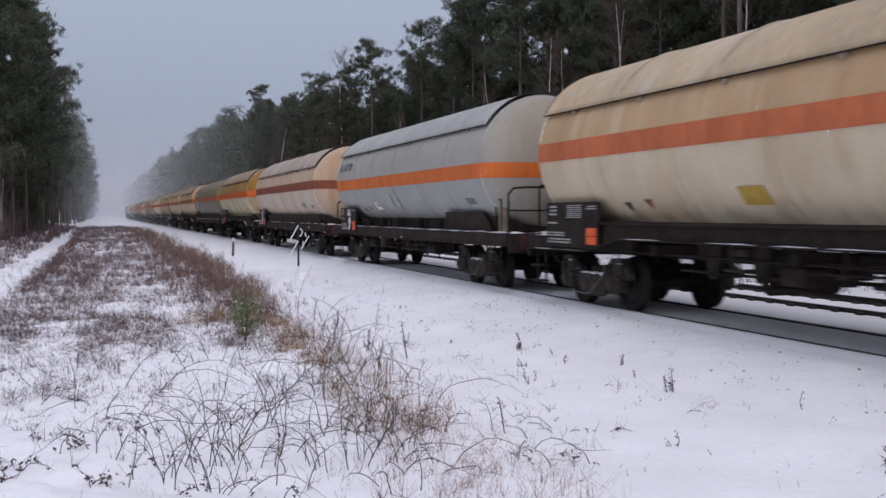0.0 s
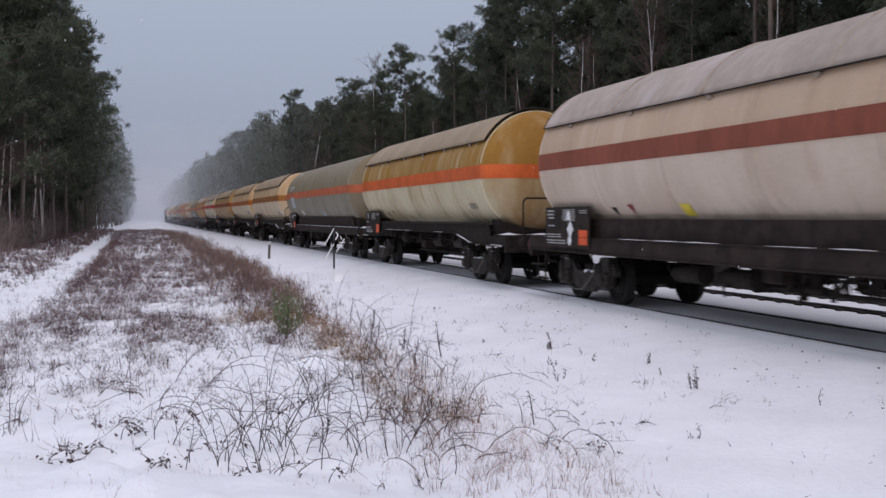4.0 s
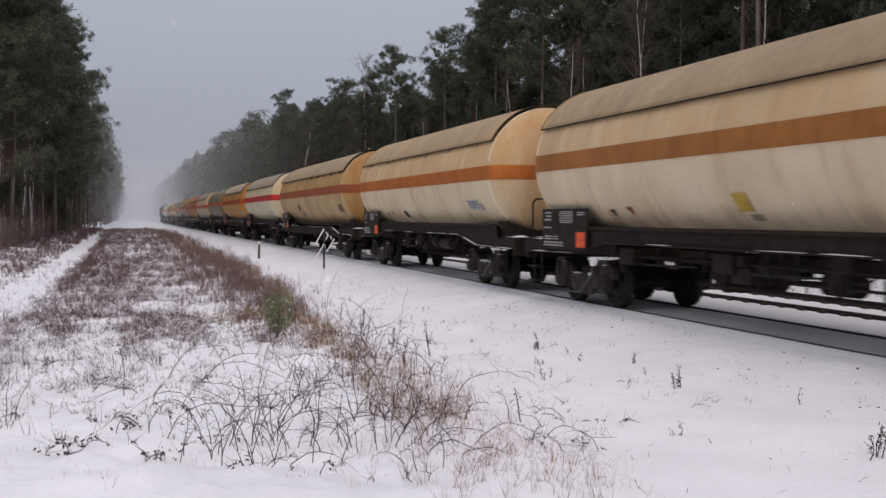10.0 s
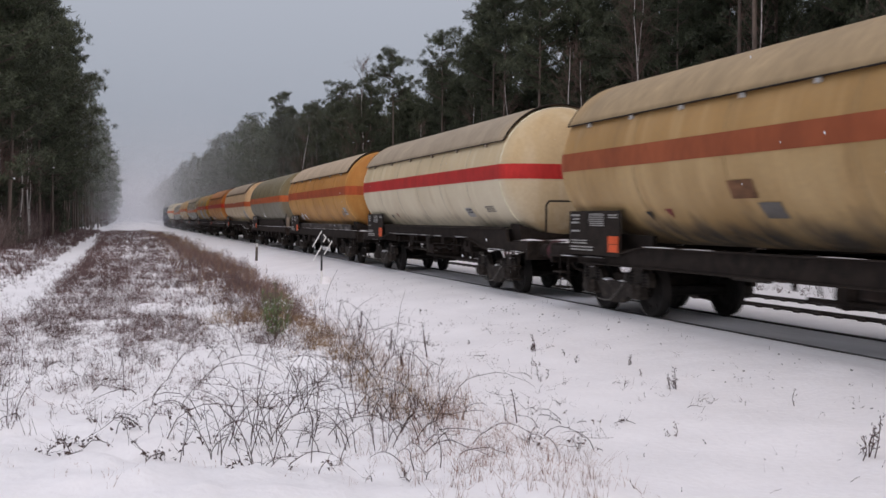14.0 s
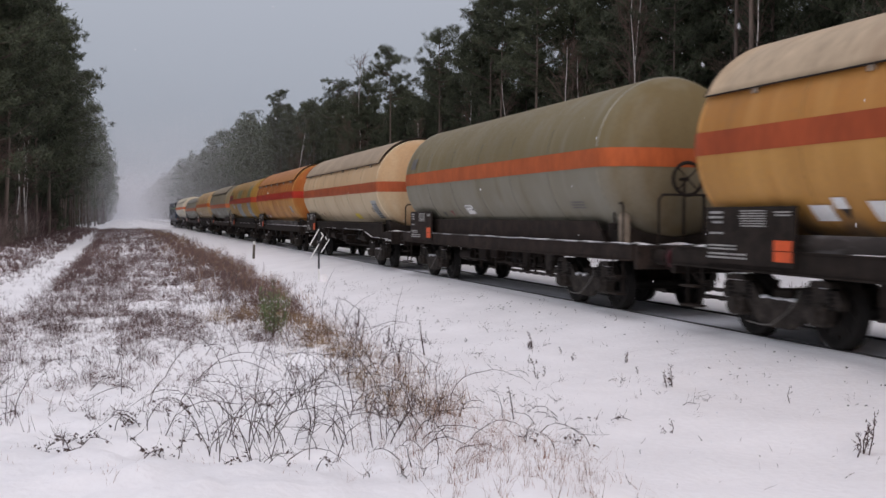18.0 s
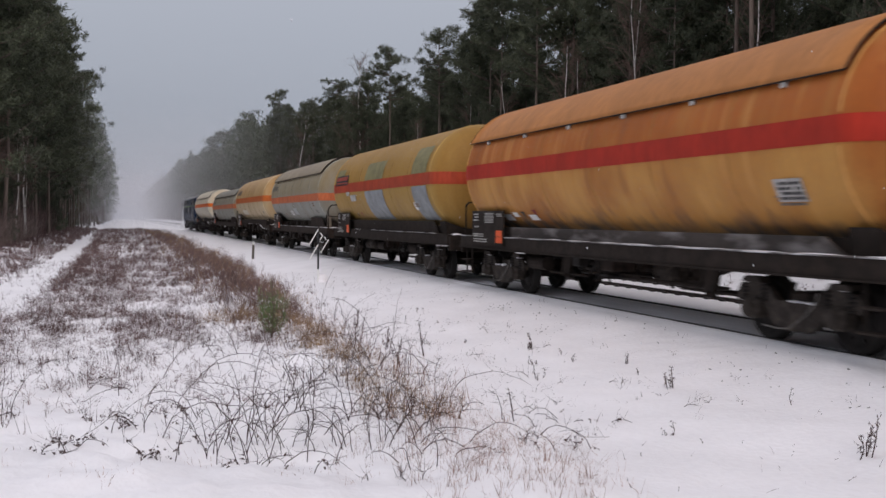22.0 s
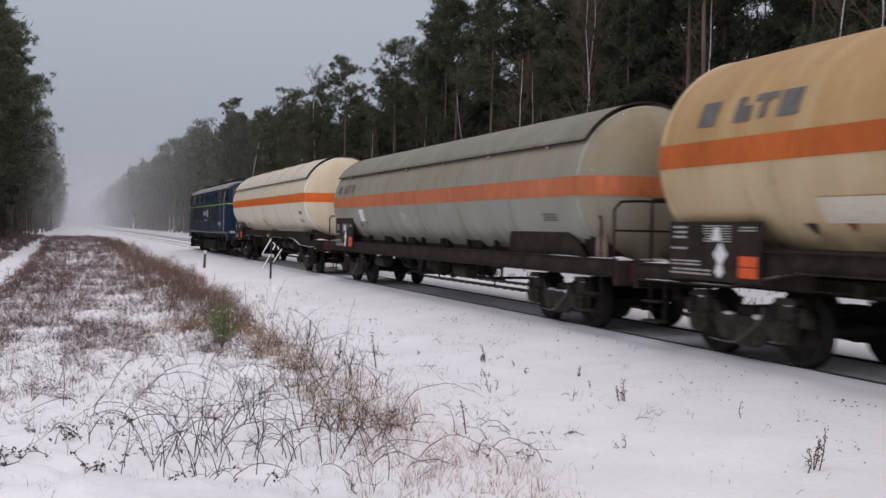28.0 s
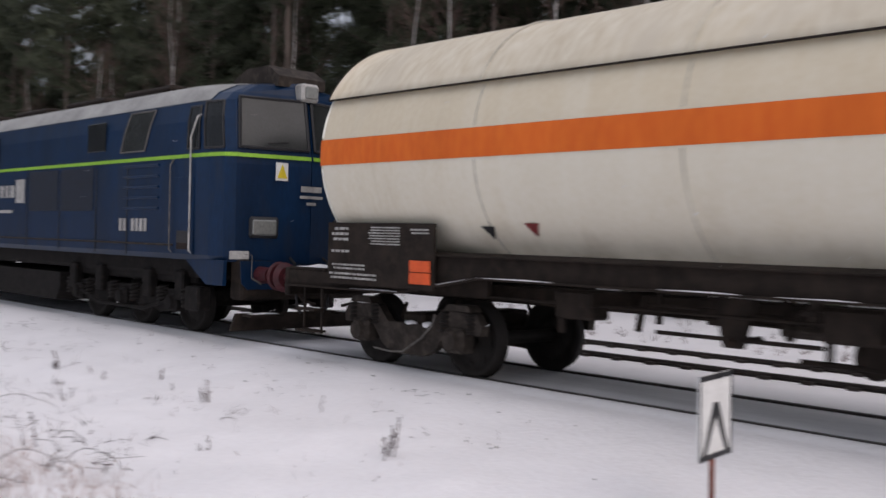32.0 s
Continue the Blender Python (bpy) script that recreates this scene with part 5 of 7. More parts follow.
        slab(bm, [(-1.24, 0.84), (-1.21, 0.66), (-1.10, 0.62), (1.10, 0.62), (1.21, 0.66), (1.24, 0.84)], "y", s * (LB + 0.135) - 0.012, s * (LB + 0.135) + 0.012)
        part("skirt", bm, BLUE, loco, "blue front skirt behind the buffers")
        place("coupling", shared("coupling", make_coupling), BLACK, loco, m=pose(0, s * (LB + 0.12), 1.03, 0, 0, 0 if s > 0 else 180))
        bm = fresh()
        slab(bm, [(-0.62, 2.02), (-0.40, 2.02), (-0.40, 2.24), (-0.62, 2.24)], "y", s * (LB + 0.125) - 0.012, s * (LB + 0.125) + 0.012)
        sign = part("warning_sign", bm, WHITE, loco, "white plate with a yellow warning triangle")
        bm = fresh()
        slab(bm, [(-0.60, 2.05), (-0.42, 2.05), (-0.51, 2.22)], "y", s * (LB + 0.141) - 0.004, s * (LB + 0.141) + 0.004)
        part("triangle", bm, YELLOW, sign, "yellow triangle")
        for k, (w, z) in enumerate(((0.40, 1.93), (0.44, 1.83), (0.18, 1.75))):
            bm = fresh()
            box(bm, (0.0, s * (LB + 0.226), z), (w, 0.012, 0.07 if k == 0 else 0.035))
            part("lettering", bm, PALE, loco, "white running number as a plain bar")
        bm = fresh()
        box(bm, (-1.16, s * (LB - 0.03), 0.98), (0.30, 0.08, 0.22), 0.01, pose(0, 0, 0, 0, 0, s * 28))
        part("maker_plate", bm, PALE, loco, "pale data plate low on the cab")
    # waist line, skirts and side details
    vs, fs = [], []
    ring_pts = []
    for st in stations:
        ring_pts.append(st)
    for side in (-1, 1):
        base = len(vs)
        for st in ring_pts:
            for z in (2.285, 2.34):
                x, y, zz = loco_shape(side * 1.452, z, st)
                vs.append((x + side * 0.012, y + (-0.014 if y < -LB + 0.1 else 0.014 if y > LB - 0.1 else 0), zz))
        for i in range(len(ring_pts) - 1):
            p = base + 2 * i
            fs.append((p, p + 1, p + 3, p + 2))
    place("waist_line", raw("waist_line", vs, fs), GREEN, loco, "lime green waist line")
    for side in (-1, 1):
        for s in (-1, 1):
            for d0, d1, z0, z1, top, kind, trim, rr in ((0.17, 0.62, 2.42, 3.20, 0.0, DARKGLASS, INK, 0.022), (0.80, 1.16, 2.42, 3.14, -0.03, DARKGLASS, INK, 0.018), (2.65, 3.55, 2.46, 3.18, -0.26, GLASS, LOGO, 0.014)):
                bm, q = cab_pane(side, s, d0, d1, z0, z1, top)
                win = part("side_window", bm, kind, loco, "dark side window in a rubber seal" if trim == INK else "grey engine room window in a pale frame")
                bm = fresh()
                pipe(bm, q + [q[0]], rr, 5)
                part("window_frame", bm, trim, win)
            bm = fresh()
            pipe(bm, [cab_point(side, s, 0.98, 0.98, 0.01), cab_point(side, s, 0.98, 1.05, 0.06), cab_point(side, s, 0.98, 2.62, 0.06), cab_point(side, s, 0.80, 2.95, 0.05), cab_point(side, s, 0.76, 3.0, 0.0)], 0.016, 6)
            part("handrail", bm, PALE, loco, "long pale handrail beside the cab door")
            bm = fresh()
            pipe(bm, [cab_point(side, s, 1.62, 0.98, 0.01), cab_point(side, s, 1.62, 1.05, 0.06), cab_point(side, s, 1.62, 2.20, 0.06), cab_point(side, s, 1.62, 2.28, 0.0)], 0.013, 6)
            part("handrail", bm, HOSE, loco, "grey handrail behind the cab door")
            bm = fresh()
            sk = [(s * (LB - 0.10), 0.84), (s * (LB - 0.12), 0.64), (s * (LB - 0.62), 0.64), (s * (LB - 0.95), 0.72), (s * (LB - 1.30), 0.84)]
            slab(bm, sk, "x", side * 1.36 - 0.03, side * 1.36 + 0.03)
            part("skirt", bm, BLUE, loco, "blue skirt below the cab")
            bm = fresh()
            box(bm, (side * 1.462, s * (LB - 1.24), 1.5), (0.012, 0.62, 1.1), 0.004)
            part("cab_door", bm, BLUE, loco, "blue cab door")
            for z in (1.15, 1.30):
                bm = fresh()
                box(bm, (side * 1.464, s * (LB - 1.24), z), (0.02, 0.44, 0.16), 0.01)
                part("step_hole", bm, INK if z > 1.2 else BROWN, loco, "footstep in the cab side")
            for k in range(5):
                bm = fresh()
                box(bm, (side * 1.470, s * (LB - 2.75), 1.66 + 0.14 * k), (0.035, 1.30, 0.035), 0.008)
                part("louvre", bm, BLUE, loco)
        for y in (-4.1, -2.5, 1.9, 3.6, 5.2):
            bm = fresh()
            box(bm, (side * 1.464, y, 1.94), (0.014, 1.45, 0.62), 0.005)
            part("air_grille", bm, mat("dark_grille", (0.003, 0.009, 0.022), 0.6, vary=0.3, scale=8), loco, "dark air grille")
        for y in (-4.9, 0.4, 2.4, 5.0):
            bm = fresh()
            box(bm, (side * 1.452, y, 2.80), (0.03, 0.75, 0.55), 0.01)
            part("side_window", bm, DARKGLASS, loco, "dark engine room window")
        for k, y in enumerate((-1.30, -0.86, -0.56, -0.26, 0.06, 0.36, 0.66)):
            bm = fresh()
            box(bm, (side * 1.474, y, 1.95), (0.008, 0.20 if k else 0.46, 0.20 if k else 0.38), 0.003)
            part("logo", bm, PALE, loco, "white owner's mark as a plain bar")
        for y in (-6.2, -4.95, -3.3, -1.65, 1.05, 2.75, 4.4, 6.0):
            bm = fresh()
            box(bm, (side * 1.463, y, 1.55), (0.010, 0.022, 1.38))
            part("panel_seam", bm, INK, loco, "dark seam between the body panels")
        bm = fresh()
        box(bm, (side * 1.458, 0, 1.18), (0.03, 2 * LB - 3.2, 0.05), 0.008)
        part("body_rail", bm, DUSTY, loco, "dusty strip along the lower body")
        bm = fresh()
        box(bm, (side * 1.468, -0.3, 1.62), (0.008, 1.1, 0.05))
        part("logo", bm, PALE, loco, "white owner's mark as a plain bar")
        for k in (0, 1, 2, 3, 5, 6):
            bm = fresh()
            box(bm, (side * 1.468, -LB + 2.55 + 0.155 * k, 1.44), (0.008, 0.10, 0.17))
            part("lettering", bm, PALE, loco, "white running number as a plain bar")
    bm = fresh()
    slab(bm, [(-2.6, 0.25), (2.6, 0.25), (2.8, 0.5), (2.8, 0.82), (-2.8, 0.82), (-2.8, 0.5)], "x", -1.2, 1.2)
    part("fuel_tank", bm, SOOT, loco, "black fuel tank between the bogies")
    bm = fresh()
    box(bm, (0, 0, 0.80), (2.3, 2 * LB - 1.4, 0.26), 0.03)
    part("underframe", bm, SOOT, loco, "black underframe below the body")
    for s in (-1, 1):
        yb = s * 5.6
        bm = fresh()
        box(bm, (0, yb, 0.62), (1.6, 4.6, 0.25), 0.04)
        bogie = part("bogie", bm, SOOT, loco, "three-axle bogie")
        for x in (-1, 1):
            bm = fresh()
            slab(bm, [(yb - 2.6, 0.50), (yb - 2.5, 0.72), (yb + 2.5, 0.72), (yb + 2.6, 0.50), (yb + 1.3, 0.30), (yb + 0.9, 0.42), (yb - 0.9, 0.42), (yb - 1.3, 0.30)], "x", x * 1.08 - 0.06, x * 1.08 + 0.06)
            part("side_frame", bm, SOOT, bogie)
            for y in (-1.85, 0, 1.85):
                place("axle_box", shared("axle_box", make_axlebox), SOOT, bogie, m=pose(x * 1.12, yb + y, 0.5, 0, 0, 0 if x < 0 else 180))
                for k in (-0.42, 0.42):
                    place("spring", shared("spring", make_spring), WHEEL, bogie, m=pose(x * 1.16, yb + y + k, 0.58) @ Matrix.Scale(1.25, 4))
            bm = fresh()
            box(bm, (x * 1.02, yb, 0.98), (0.16, 4.9, 0.30), 0.03)
            for q in (-2.1, -0.95, 0.95, 2.1):
                box(bm, (x * 1.16, yb + q, 0.80), (0.18, 0.28, 0.50), 0.03)
            pipe(bm, [Vector((x * 1.22, yb - 2.4, 0.66)), Vector((x * 1.24, yb - 0.9, 0.34)), Vector((x * 1.24, yb + 0.9, 0.34)), Vector((x * 1.22, yb + 2.4, 0.66))], 0.03, 6)
            part("brake_gear", bm, SOOT, bogie, "brake gear and pipes on the bogie side")
            place("sand_box", shared("sandbox", lambda b: (box(b, (0, 0, 0), (0.25, 0.45, 0.4), 0.03), b)[1]), SOOT, bogie, m=pose(x * 1.25, yb + s * 2.75, 0.62))
        for y in (-1.85, 0, 1.85):
            ws = place("wheelset", shared("axle", make_wheelset), WHEEL, loco, "axle with two steel wheels", m=pose(0, yb + y, 0.5))
            ROLLING.append((ws, yb + y, 0.5))
            for x in (-1, 1):
                place("wheel", shared("wheel", make_wheel), WHEEL, ws, "", True, pose(x * 0.7535, 0, 0, 0, 0, 0 if x < 0 else 180) @ Matrix.Diagonal((1, 1.087, 1.087, 1)))
    for ob in loco.children_recursive:
        keep = ob.name.split(".")[0] in ("bogie", "wheelset", "fuel_tank", "buffer_beam", "buffer", "coupling") or (ob.parent != loco and ob.parent.name.split(".")[0] in ("bogie", "wheelset"))
        if not keep:
            for v in ob.data.vertices:
                v.co.z = float(np.interp(v.co.z, LEVELS[0], LEVELS[1]))
    return loco


LOCO = build_loco()
TRAIN.append((LOCO, 337.15))

# ---- forest ----


def tube_np(path, radii, n=6):
    """Vertices and faces of a tapered tube."""
    path = np.asarray(path, float)
    vs, fs = [], []
    for i, p in enumerate(path):
        d = path[min(i + 1, len(path) - 1)] - path[max(i - 1, 0)]
        d = d / (np.linalg.norm(d) + 1e-9)
        u = np.cross(d, (0.31, 0.95, 0.02) if abs(d[2]) > 0.5 else (0, 0, 1))
        u /= np.linalg.norm(u) + 1e-9
        v = np.cross(d, u)
        for j in range(n):
            f = 2 * math.pi * j / n
            vs.append(p + radii[i] * (u * math.cos(f) + v * math.sin(f)))
    for i in range(len(path) - 1):
        for j in range(n):
            fs.append((i * n + j, i * n + (j + 1) % n, (i + 1) * n + (j + 1) % n, (i + 1) * n + j))
    return vs, fs


class Mesh:
    def __init__(self):
        self.v, self.f = [], []

    def add(self, vs, fs):
        b = len(self.v)
        self.v += [tuple(map(float, p)) for p in vs]
        self.f += [tuple(q + b for q in face) for face in fs]

    def tube(self, path, radii, n=6):
        self.add(*tube_np(path, radii, n))

    def data(self, name):
        return raw(name, self.v, self.f)


def blades(m, rs, centres, count, size, width, up=0.35):
    """Sprays of needles: thin triangles that fan out of each centre."""
    k = len(centres) * count
    d = rs.normal(size=(k, 3))
    d[:, 2] += up
    d /= np.linalg.norm(d, axis=1)[:, None]
    L = size * rs.uniform(0.6, 1.25, (k, 1))
    s = np.cross(d, rs.normal(size=(k, 3)))
    s /= np.linalg.norm(s, axis=1)[:, None] + 1e-9
    c = np.repeat(np.asarray(centres, float), count, 0) + rs.normal(size=(k, 3)) * size * 0.35
    v = np.stack([c - s * width, c + s * width, c + d * L], 1).reshape(-1, 3)
    b = len(m.v)
    m.v += [tuple(p) for p in v.tolist()]
    m.f += [(b + 3 * i, b + 3 * i + 1, b + 3 * i + 2) for i in range(k)]


def pine_data(seed, height, crown_from, spread, pads, dens=40, nsize=0.27, nwidth=0.022, flat=False):
    """Trunk, limbs and needle clumps of a Scots pine."""
    rs = np.random.RandomState(seed)
    trunk, limb, crown = Mesh(), Mesh(), Mesh()
    bend = rs.normal(size=2) * 0.25
    line = [(bend[0] * math.sin(z / height * 3), bend[1] * math.sin(z / height * 2.4), z) for z in np.linspace(-0.3, height * 0.97, 9)]
    r0 = 0.0050 * height + 0.02
    trunk.tube(line, [r0 * (1 - 0.85 * (i / 8) ** 1.2) for i in range(9)], 7)
    centres = []
    for i in range(pads):
        f = (i + rs.uniform(0, 1)) / pads
        z = height * (crown_from + (1 - crown_from) * f)
        reach = spread * (0.35 + 0.65 * math.sin(math.pi * min(1, 0.25 + f * 0.75))) * rs.uniform(0.35, 1.12) * (1.0 if f < 0.9 else 0.55)
        if flat:                                               # old pines spread an umbrella at the top
            reach = spread * (1.0 - 0.5 * f ** 3) * rs.uniform(0.45, 1.05)
        a = rs.uniform(0, 2 * math.pi)
        rise = rs.uniform(-0.1, 0.35) * reach
        t = np.interp(z, [p[2] for p in line], range(9))
        k0 = line[min(8, int(t))]
        b = np.array((k0[0], k0[1], z - 0.25 * reach))
        e = b + np.array((reach * math.cos(a), reach * math.sin(a), 0.25 * reach + rise))
        mid = (b + e) / 2 + np.array((0, 0, -0.08 * reach))
        limb.tube([b, mid, e], [0.06, 0.04, 0.018], 4)
        for q in np.linspace(0.35, 1.0, 5):
            c = b + (e - b) * q
            for _ in range(3):
                centres.append(c + rs.normal(size=3) * (0.38, 0.38, 0.11))
    for z in np.linspace(height * crown_from * 0.35, height * crown_from, 7):
        if rs.rand() < 0.75:                                   # dead snags low on the trunk
            a = rs.uniform(0, 6.28)
            L = rs.uniform(0.5, 1.6)
            limb.tube([(0, 0, z), (L * math.cos(a), L * math.sin(a), z + rs.uniform(-0.3, 0.3))], [0.022, 0.006], 3)
    centres.append(np.array((line[-1][0], line[-1][1], height)))
    blades(crown, rs, centres, dens, nsize, nwidth)
    return trunk.data("trunk"), limb.data("limbs"), crown.data("crown")


def birch_data(seed, height):
    rs = np.random.RandomState(seed)
    trunk, twigs = Mesh(), Mesh()
    lean = rs.normal(size=2) * 1.1
    line = [np.array((lean[0] * (max(0.0, z) / height) ** 1.5 + 0.1 * math.sin(z), lean[1] * (max(0.0, z) / height) ** 1.5, z)) for z in np.linspace(-0.2, height, 10)]
    trunk.tube(line, [0.085 * (1 - 0.9 * i / 9) + 0.008 for i in range(10)], 7)
    for i in range(46):
        f = rs.uniform(0.3, 0.99)
        k = min(8, int(f * 9))
        b = line[k] + (line[k + 1] - line[k]) * (f * 9 - k)
        a, L = rs.uniform(0, 6.28), height * 0.17 * (1.2 - f) * rs.uniform(0.7, 1.4) + 0.4
        d = np.array((math.cos(a) * 0.6, math.sin(a) * 0.6, 0.85))
        e = b + d * L
        twigs.tube([b, (b + e) / 2 + (0, 0, 0.05), e], [0.028 * (1.2 - f), 0.016, 0.006], 4)
        for j in range(7):
            s = b + (e - b) * rs.uniform(0.25, 1)
            dd = d + rs.normal(size=3) * 0.55
            q = s + dd * L * rs.uniform(0.25, 0.5)
            twigs.tube([s, q, q + np.array((dd[0] * 0.2, dd[1] * 0.2, -0.15))], [0.011, 0.007, 0.004], 3)
    return trunk.data("trunk"), twigs.data("spray")


def bulk(name, V, k):
    """A mesh of many separate polygons with k corners each, from an array of corners."""
    V = np.ascontiguousarray(V, dtype=np.float32).reshape(-1, 3)
    n = len(V) // k
    me = bpy.data.meshes.new(name)
    me.vertices.add(len(V))
    me.vertices.foreach_set("co", V.ravel())
    me.loops.add(len(V))
    me.loops.foreach_set("vertex_index", np.arange(len(V), dtype=np.int32))
    me.polygons.add(n)
    me.polygons.foreach_set("loop_start", np.arange(0, n * k, k, dtype=np.int32))
    me.update(calc_edges=True)
    return me


TALL = [pine_data(10 + i, h, cf, sp, n) for i, (h, cf, sp, n) in enumerate(((18.0, 0.50, 2.2, 32), (18.0, 0.58, 2.0, 28), (18.0, 0.42, 2.4, 36), (18.0, 0.62, 2.2, 26), (18.0, 0.36, 2.2, 42)))]
LEFTP = [pine_data(50 + i, 18.0, cf, sp, n, 40, 0.30, 0.028) for i, (cf, sp, n) in enumerate(((0.20, 4.0, 40), (0.26, 3.6, 36), (0.16, 4.1, 44), (0.34, 3.6, 32)))]
EDGE = [pine_data(40 + i, 18.0, cf, sp, n, 40) for i, (cf, sp, n) in enumerate(((0.14, 2.6, 56), (0.20, 3.0, 56), (0.10, 2.4, 52)))]
SPARSE = [pine_data(60 + i, 18.0, cf, sp, n, 34, 0.27, 0.020, True) for i, (cf, sp, n) in enumerate(((0.76, 2.7, 22), (0.70, 2.5, 20)))]
YOUNGP = [pine_data(80 + i, h, 0.05, sp, n, 36, 0.26, 0.02) for i, (h, sp, n) in enumerate(((6.0, 1.5, 26), (8.0, 1.7, 32)))]
BIRCHES = [birch_data(90 + i, h) for i, h in enumerate((15.0, 13.0, 16.0))]
PINE_LABELS = {"l": "broad ragged Scots pine with long level branches", "t": "tall Scots pine with a bare trunk and dark crown", "e": "bushy Scots pine branched almost to the ground", "s": "lone Scots pine with a sparse flat crown", "y": "young dark green pine in the forest edge"}
VARIANT = {"l": LEFTP, "t": TALL, "e": EDGE, "s": SPARSE, "y": YOUNGP}


def plant(datas, label, category, names, mats, group, spots):
    """One tree and its copies: each spot is x, y, size factor, turn."""
    base = None
    for x, y, k, rz in spots:
        m = pose(x, y, ground_z(x, y) - 0.05, 0, 0, rz)
        if base is None:
            base = tagged(new(category + "_tree"), label, category, group)
            for me, nm, mm in zip(datas, names, mats):
                p = place(nm, me, mm, base, smooth=nm == "trunk")
                if nm != "trunk":
                    tagged(p, kind="stuff")
            base.matrix_basis = m
            base.scale = (k, k, k)
        else:
            copy_thing(base, m).scale = (k, k, k)


def far_tree(rs, x, y, h, crown_from, spread):
    """Corners of the triangles of a distant pine: crown, and trunk."""
    n, per, size = (34, 26, 1.0) if y < 300 else (26, 14, 1.6)
    f = rs.uniform(0, 1, n)
    z = h * (crown_from + (1 - crown_from) * f)
    r = spread * np.sin(np.pi * np.clip(0.2 + 0.8 * f, 0, 1)) * rs.uniform(0.15, 1.35, n)
    a = rs.uniform(0, 6.283, n)
    c = np.stack([x + r * np.cos(a), y + r * np.sin(a), z], 1)
    c = np.repeat(c, per, 0) + rs.normal(size=(n * per, 3)) * (0.50, 0.50, 0.24)
    d = rs.normal(size=c.shape)
    d[:, 2] += 0.3
    d /= np.linalg.norm(d, axis=1)[:, None]
    s = np.cross(d, rs.normal(size=c.shape))
    s /= np.linalg.norm(s, axis=1)[:, None]
    crown = np.stack([c - s * 0.07 * size, c + s * 0.07 * size, c + d * 0.6 * size], 1)
    tk = []
    for j in range(5):
        a0, a1 = 6.283 * j / 5, 6.283 * (j + 1) / 5
        R = 0.17
        tk.append([(x + R * math.cos(a0), y + R * math.sin(a0), 0), (x + R * math.cos(a1), y + R * math.sin(a1), 0), (x, y, h * 0.97)])
    return crown, np.array(tk)


rf = random.Random(5)
spots, rest = {}, []


def right_height(y):
    return float(np.interp(y, (0, 53, 62, 100, 120, 140, 180, 260, 600), (19.5, 18.5, 13.2, 13.6, 14.8, 17.4, 19.5, 20.5, 21.5)))


def left_edge(y):
    return float(np.interp(y, (60, 78, 100, 157, 250, 500), (-7.8, -7.6, -7.7, -6.4, -4.3, -3.6)))


def want(key, x, y, h):
    spots.setdefault(key, []).append((x, y, h / (6.0 if key == ("y", 0) else 8.0 if key == ("y", 1) else 18.0), rf.uniform(0, 360)))


# right-hand wood: the first rows tree by tree, the rest as one stand
y = 2.0
while y < 1150:
    for row in range(6):
        if y > 480 and row > 2:
            break
        x = 21.6 + row * 3.3 + rf.uniform(-1.3, 1.3)
        yy = y + rf.uniform(-1.4, 1.4)
        h = right_height(yy) * rf.uniform(0.86, 1.05)
        if row < 2 and yy < 150 or row < 4 and yy < 62:
            if rf.random() < (0.62 if yy < 62 else 0.4 if row == 0 else 0.1):
                want(("e", rf.randrange(3)), x + (1.0 if row == 0 else 0.0), yy, h * (0.9 if row else 0.75))
            else:
                want(("t", rf.randrange(5)), x, yy, h)
        else:
            rest.append((x, yy, h, rf.choice((0.25, 0.4, 0.5)), 2.2))
    if y < 130 and rf.random() < 0.7:
        want(("y", rf.randrange(2)), 20.4 + rf.uniform(-0.8, 1.5), y, rf.uniform(3.0, 6.5))
    y += 2.7 + y * 0.007 + max(0.0, y - 480) * 0.006
# left-hand wood
y = 64.0
while y < 1150:
    for row in range(5):
        if y > 400 and row > 2:
            break
        x = left_edge(y) + 0.35 - row * 3.3 + rf.uniform(-1.5, 0.9)
        yy = y + rf.uniform(-1.4, 1.4)
        h = rf.uniform(18.0, 25.0)
        if row < 2 and yy < 150:
            want(("l", rf.randrange(4)) if rf.random() < (0.7 if row == 0 else 0.3) else ("t", rf.randrange(5)), x, yy, h)
        else:
            rest.append((x, yy, h, rf.choice((0.15, 0.3, 0.45)), 3.0))
    if y < 170:
        if rf.random() < 0.9:
            want(("y", rf.randrange(2)), left_edge(y) + rf.uniform(-3.0, 0.6), y + rf.uniform(-1.6, 1.6), rf.uniform(2.5, 6.5))
    y += 3.3 + (y - 62) * 0.010
# pines that rise over the skyline
for key, x, yy, h in ((("s", 0), 20.5, 78.2, 14.9), (("s", 1), 20.6, 65.9, 14.3), (("s", 0), 20.5, 99.5, 15.2), (("t", 3), 21.0, 140.0, 18.8), (("s", 1), 21.5, 120.0, 15.5), (("t", 1), 22.0, 60.5, 16.2)):
    want(key, x, yy, h)
for (kk, i), sp in spots.items():
    plant(VARIANT[kk][i], PINE_LABELS[kk], "pine", ("trunk", "limb", "crown"), (UPBARK, BARK, NEEDLE), "pines of the forest", sp)
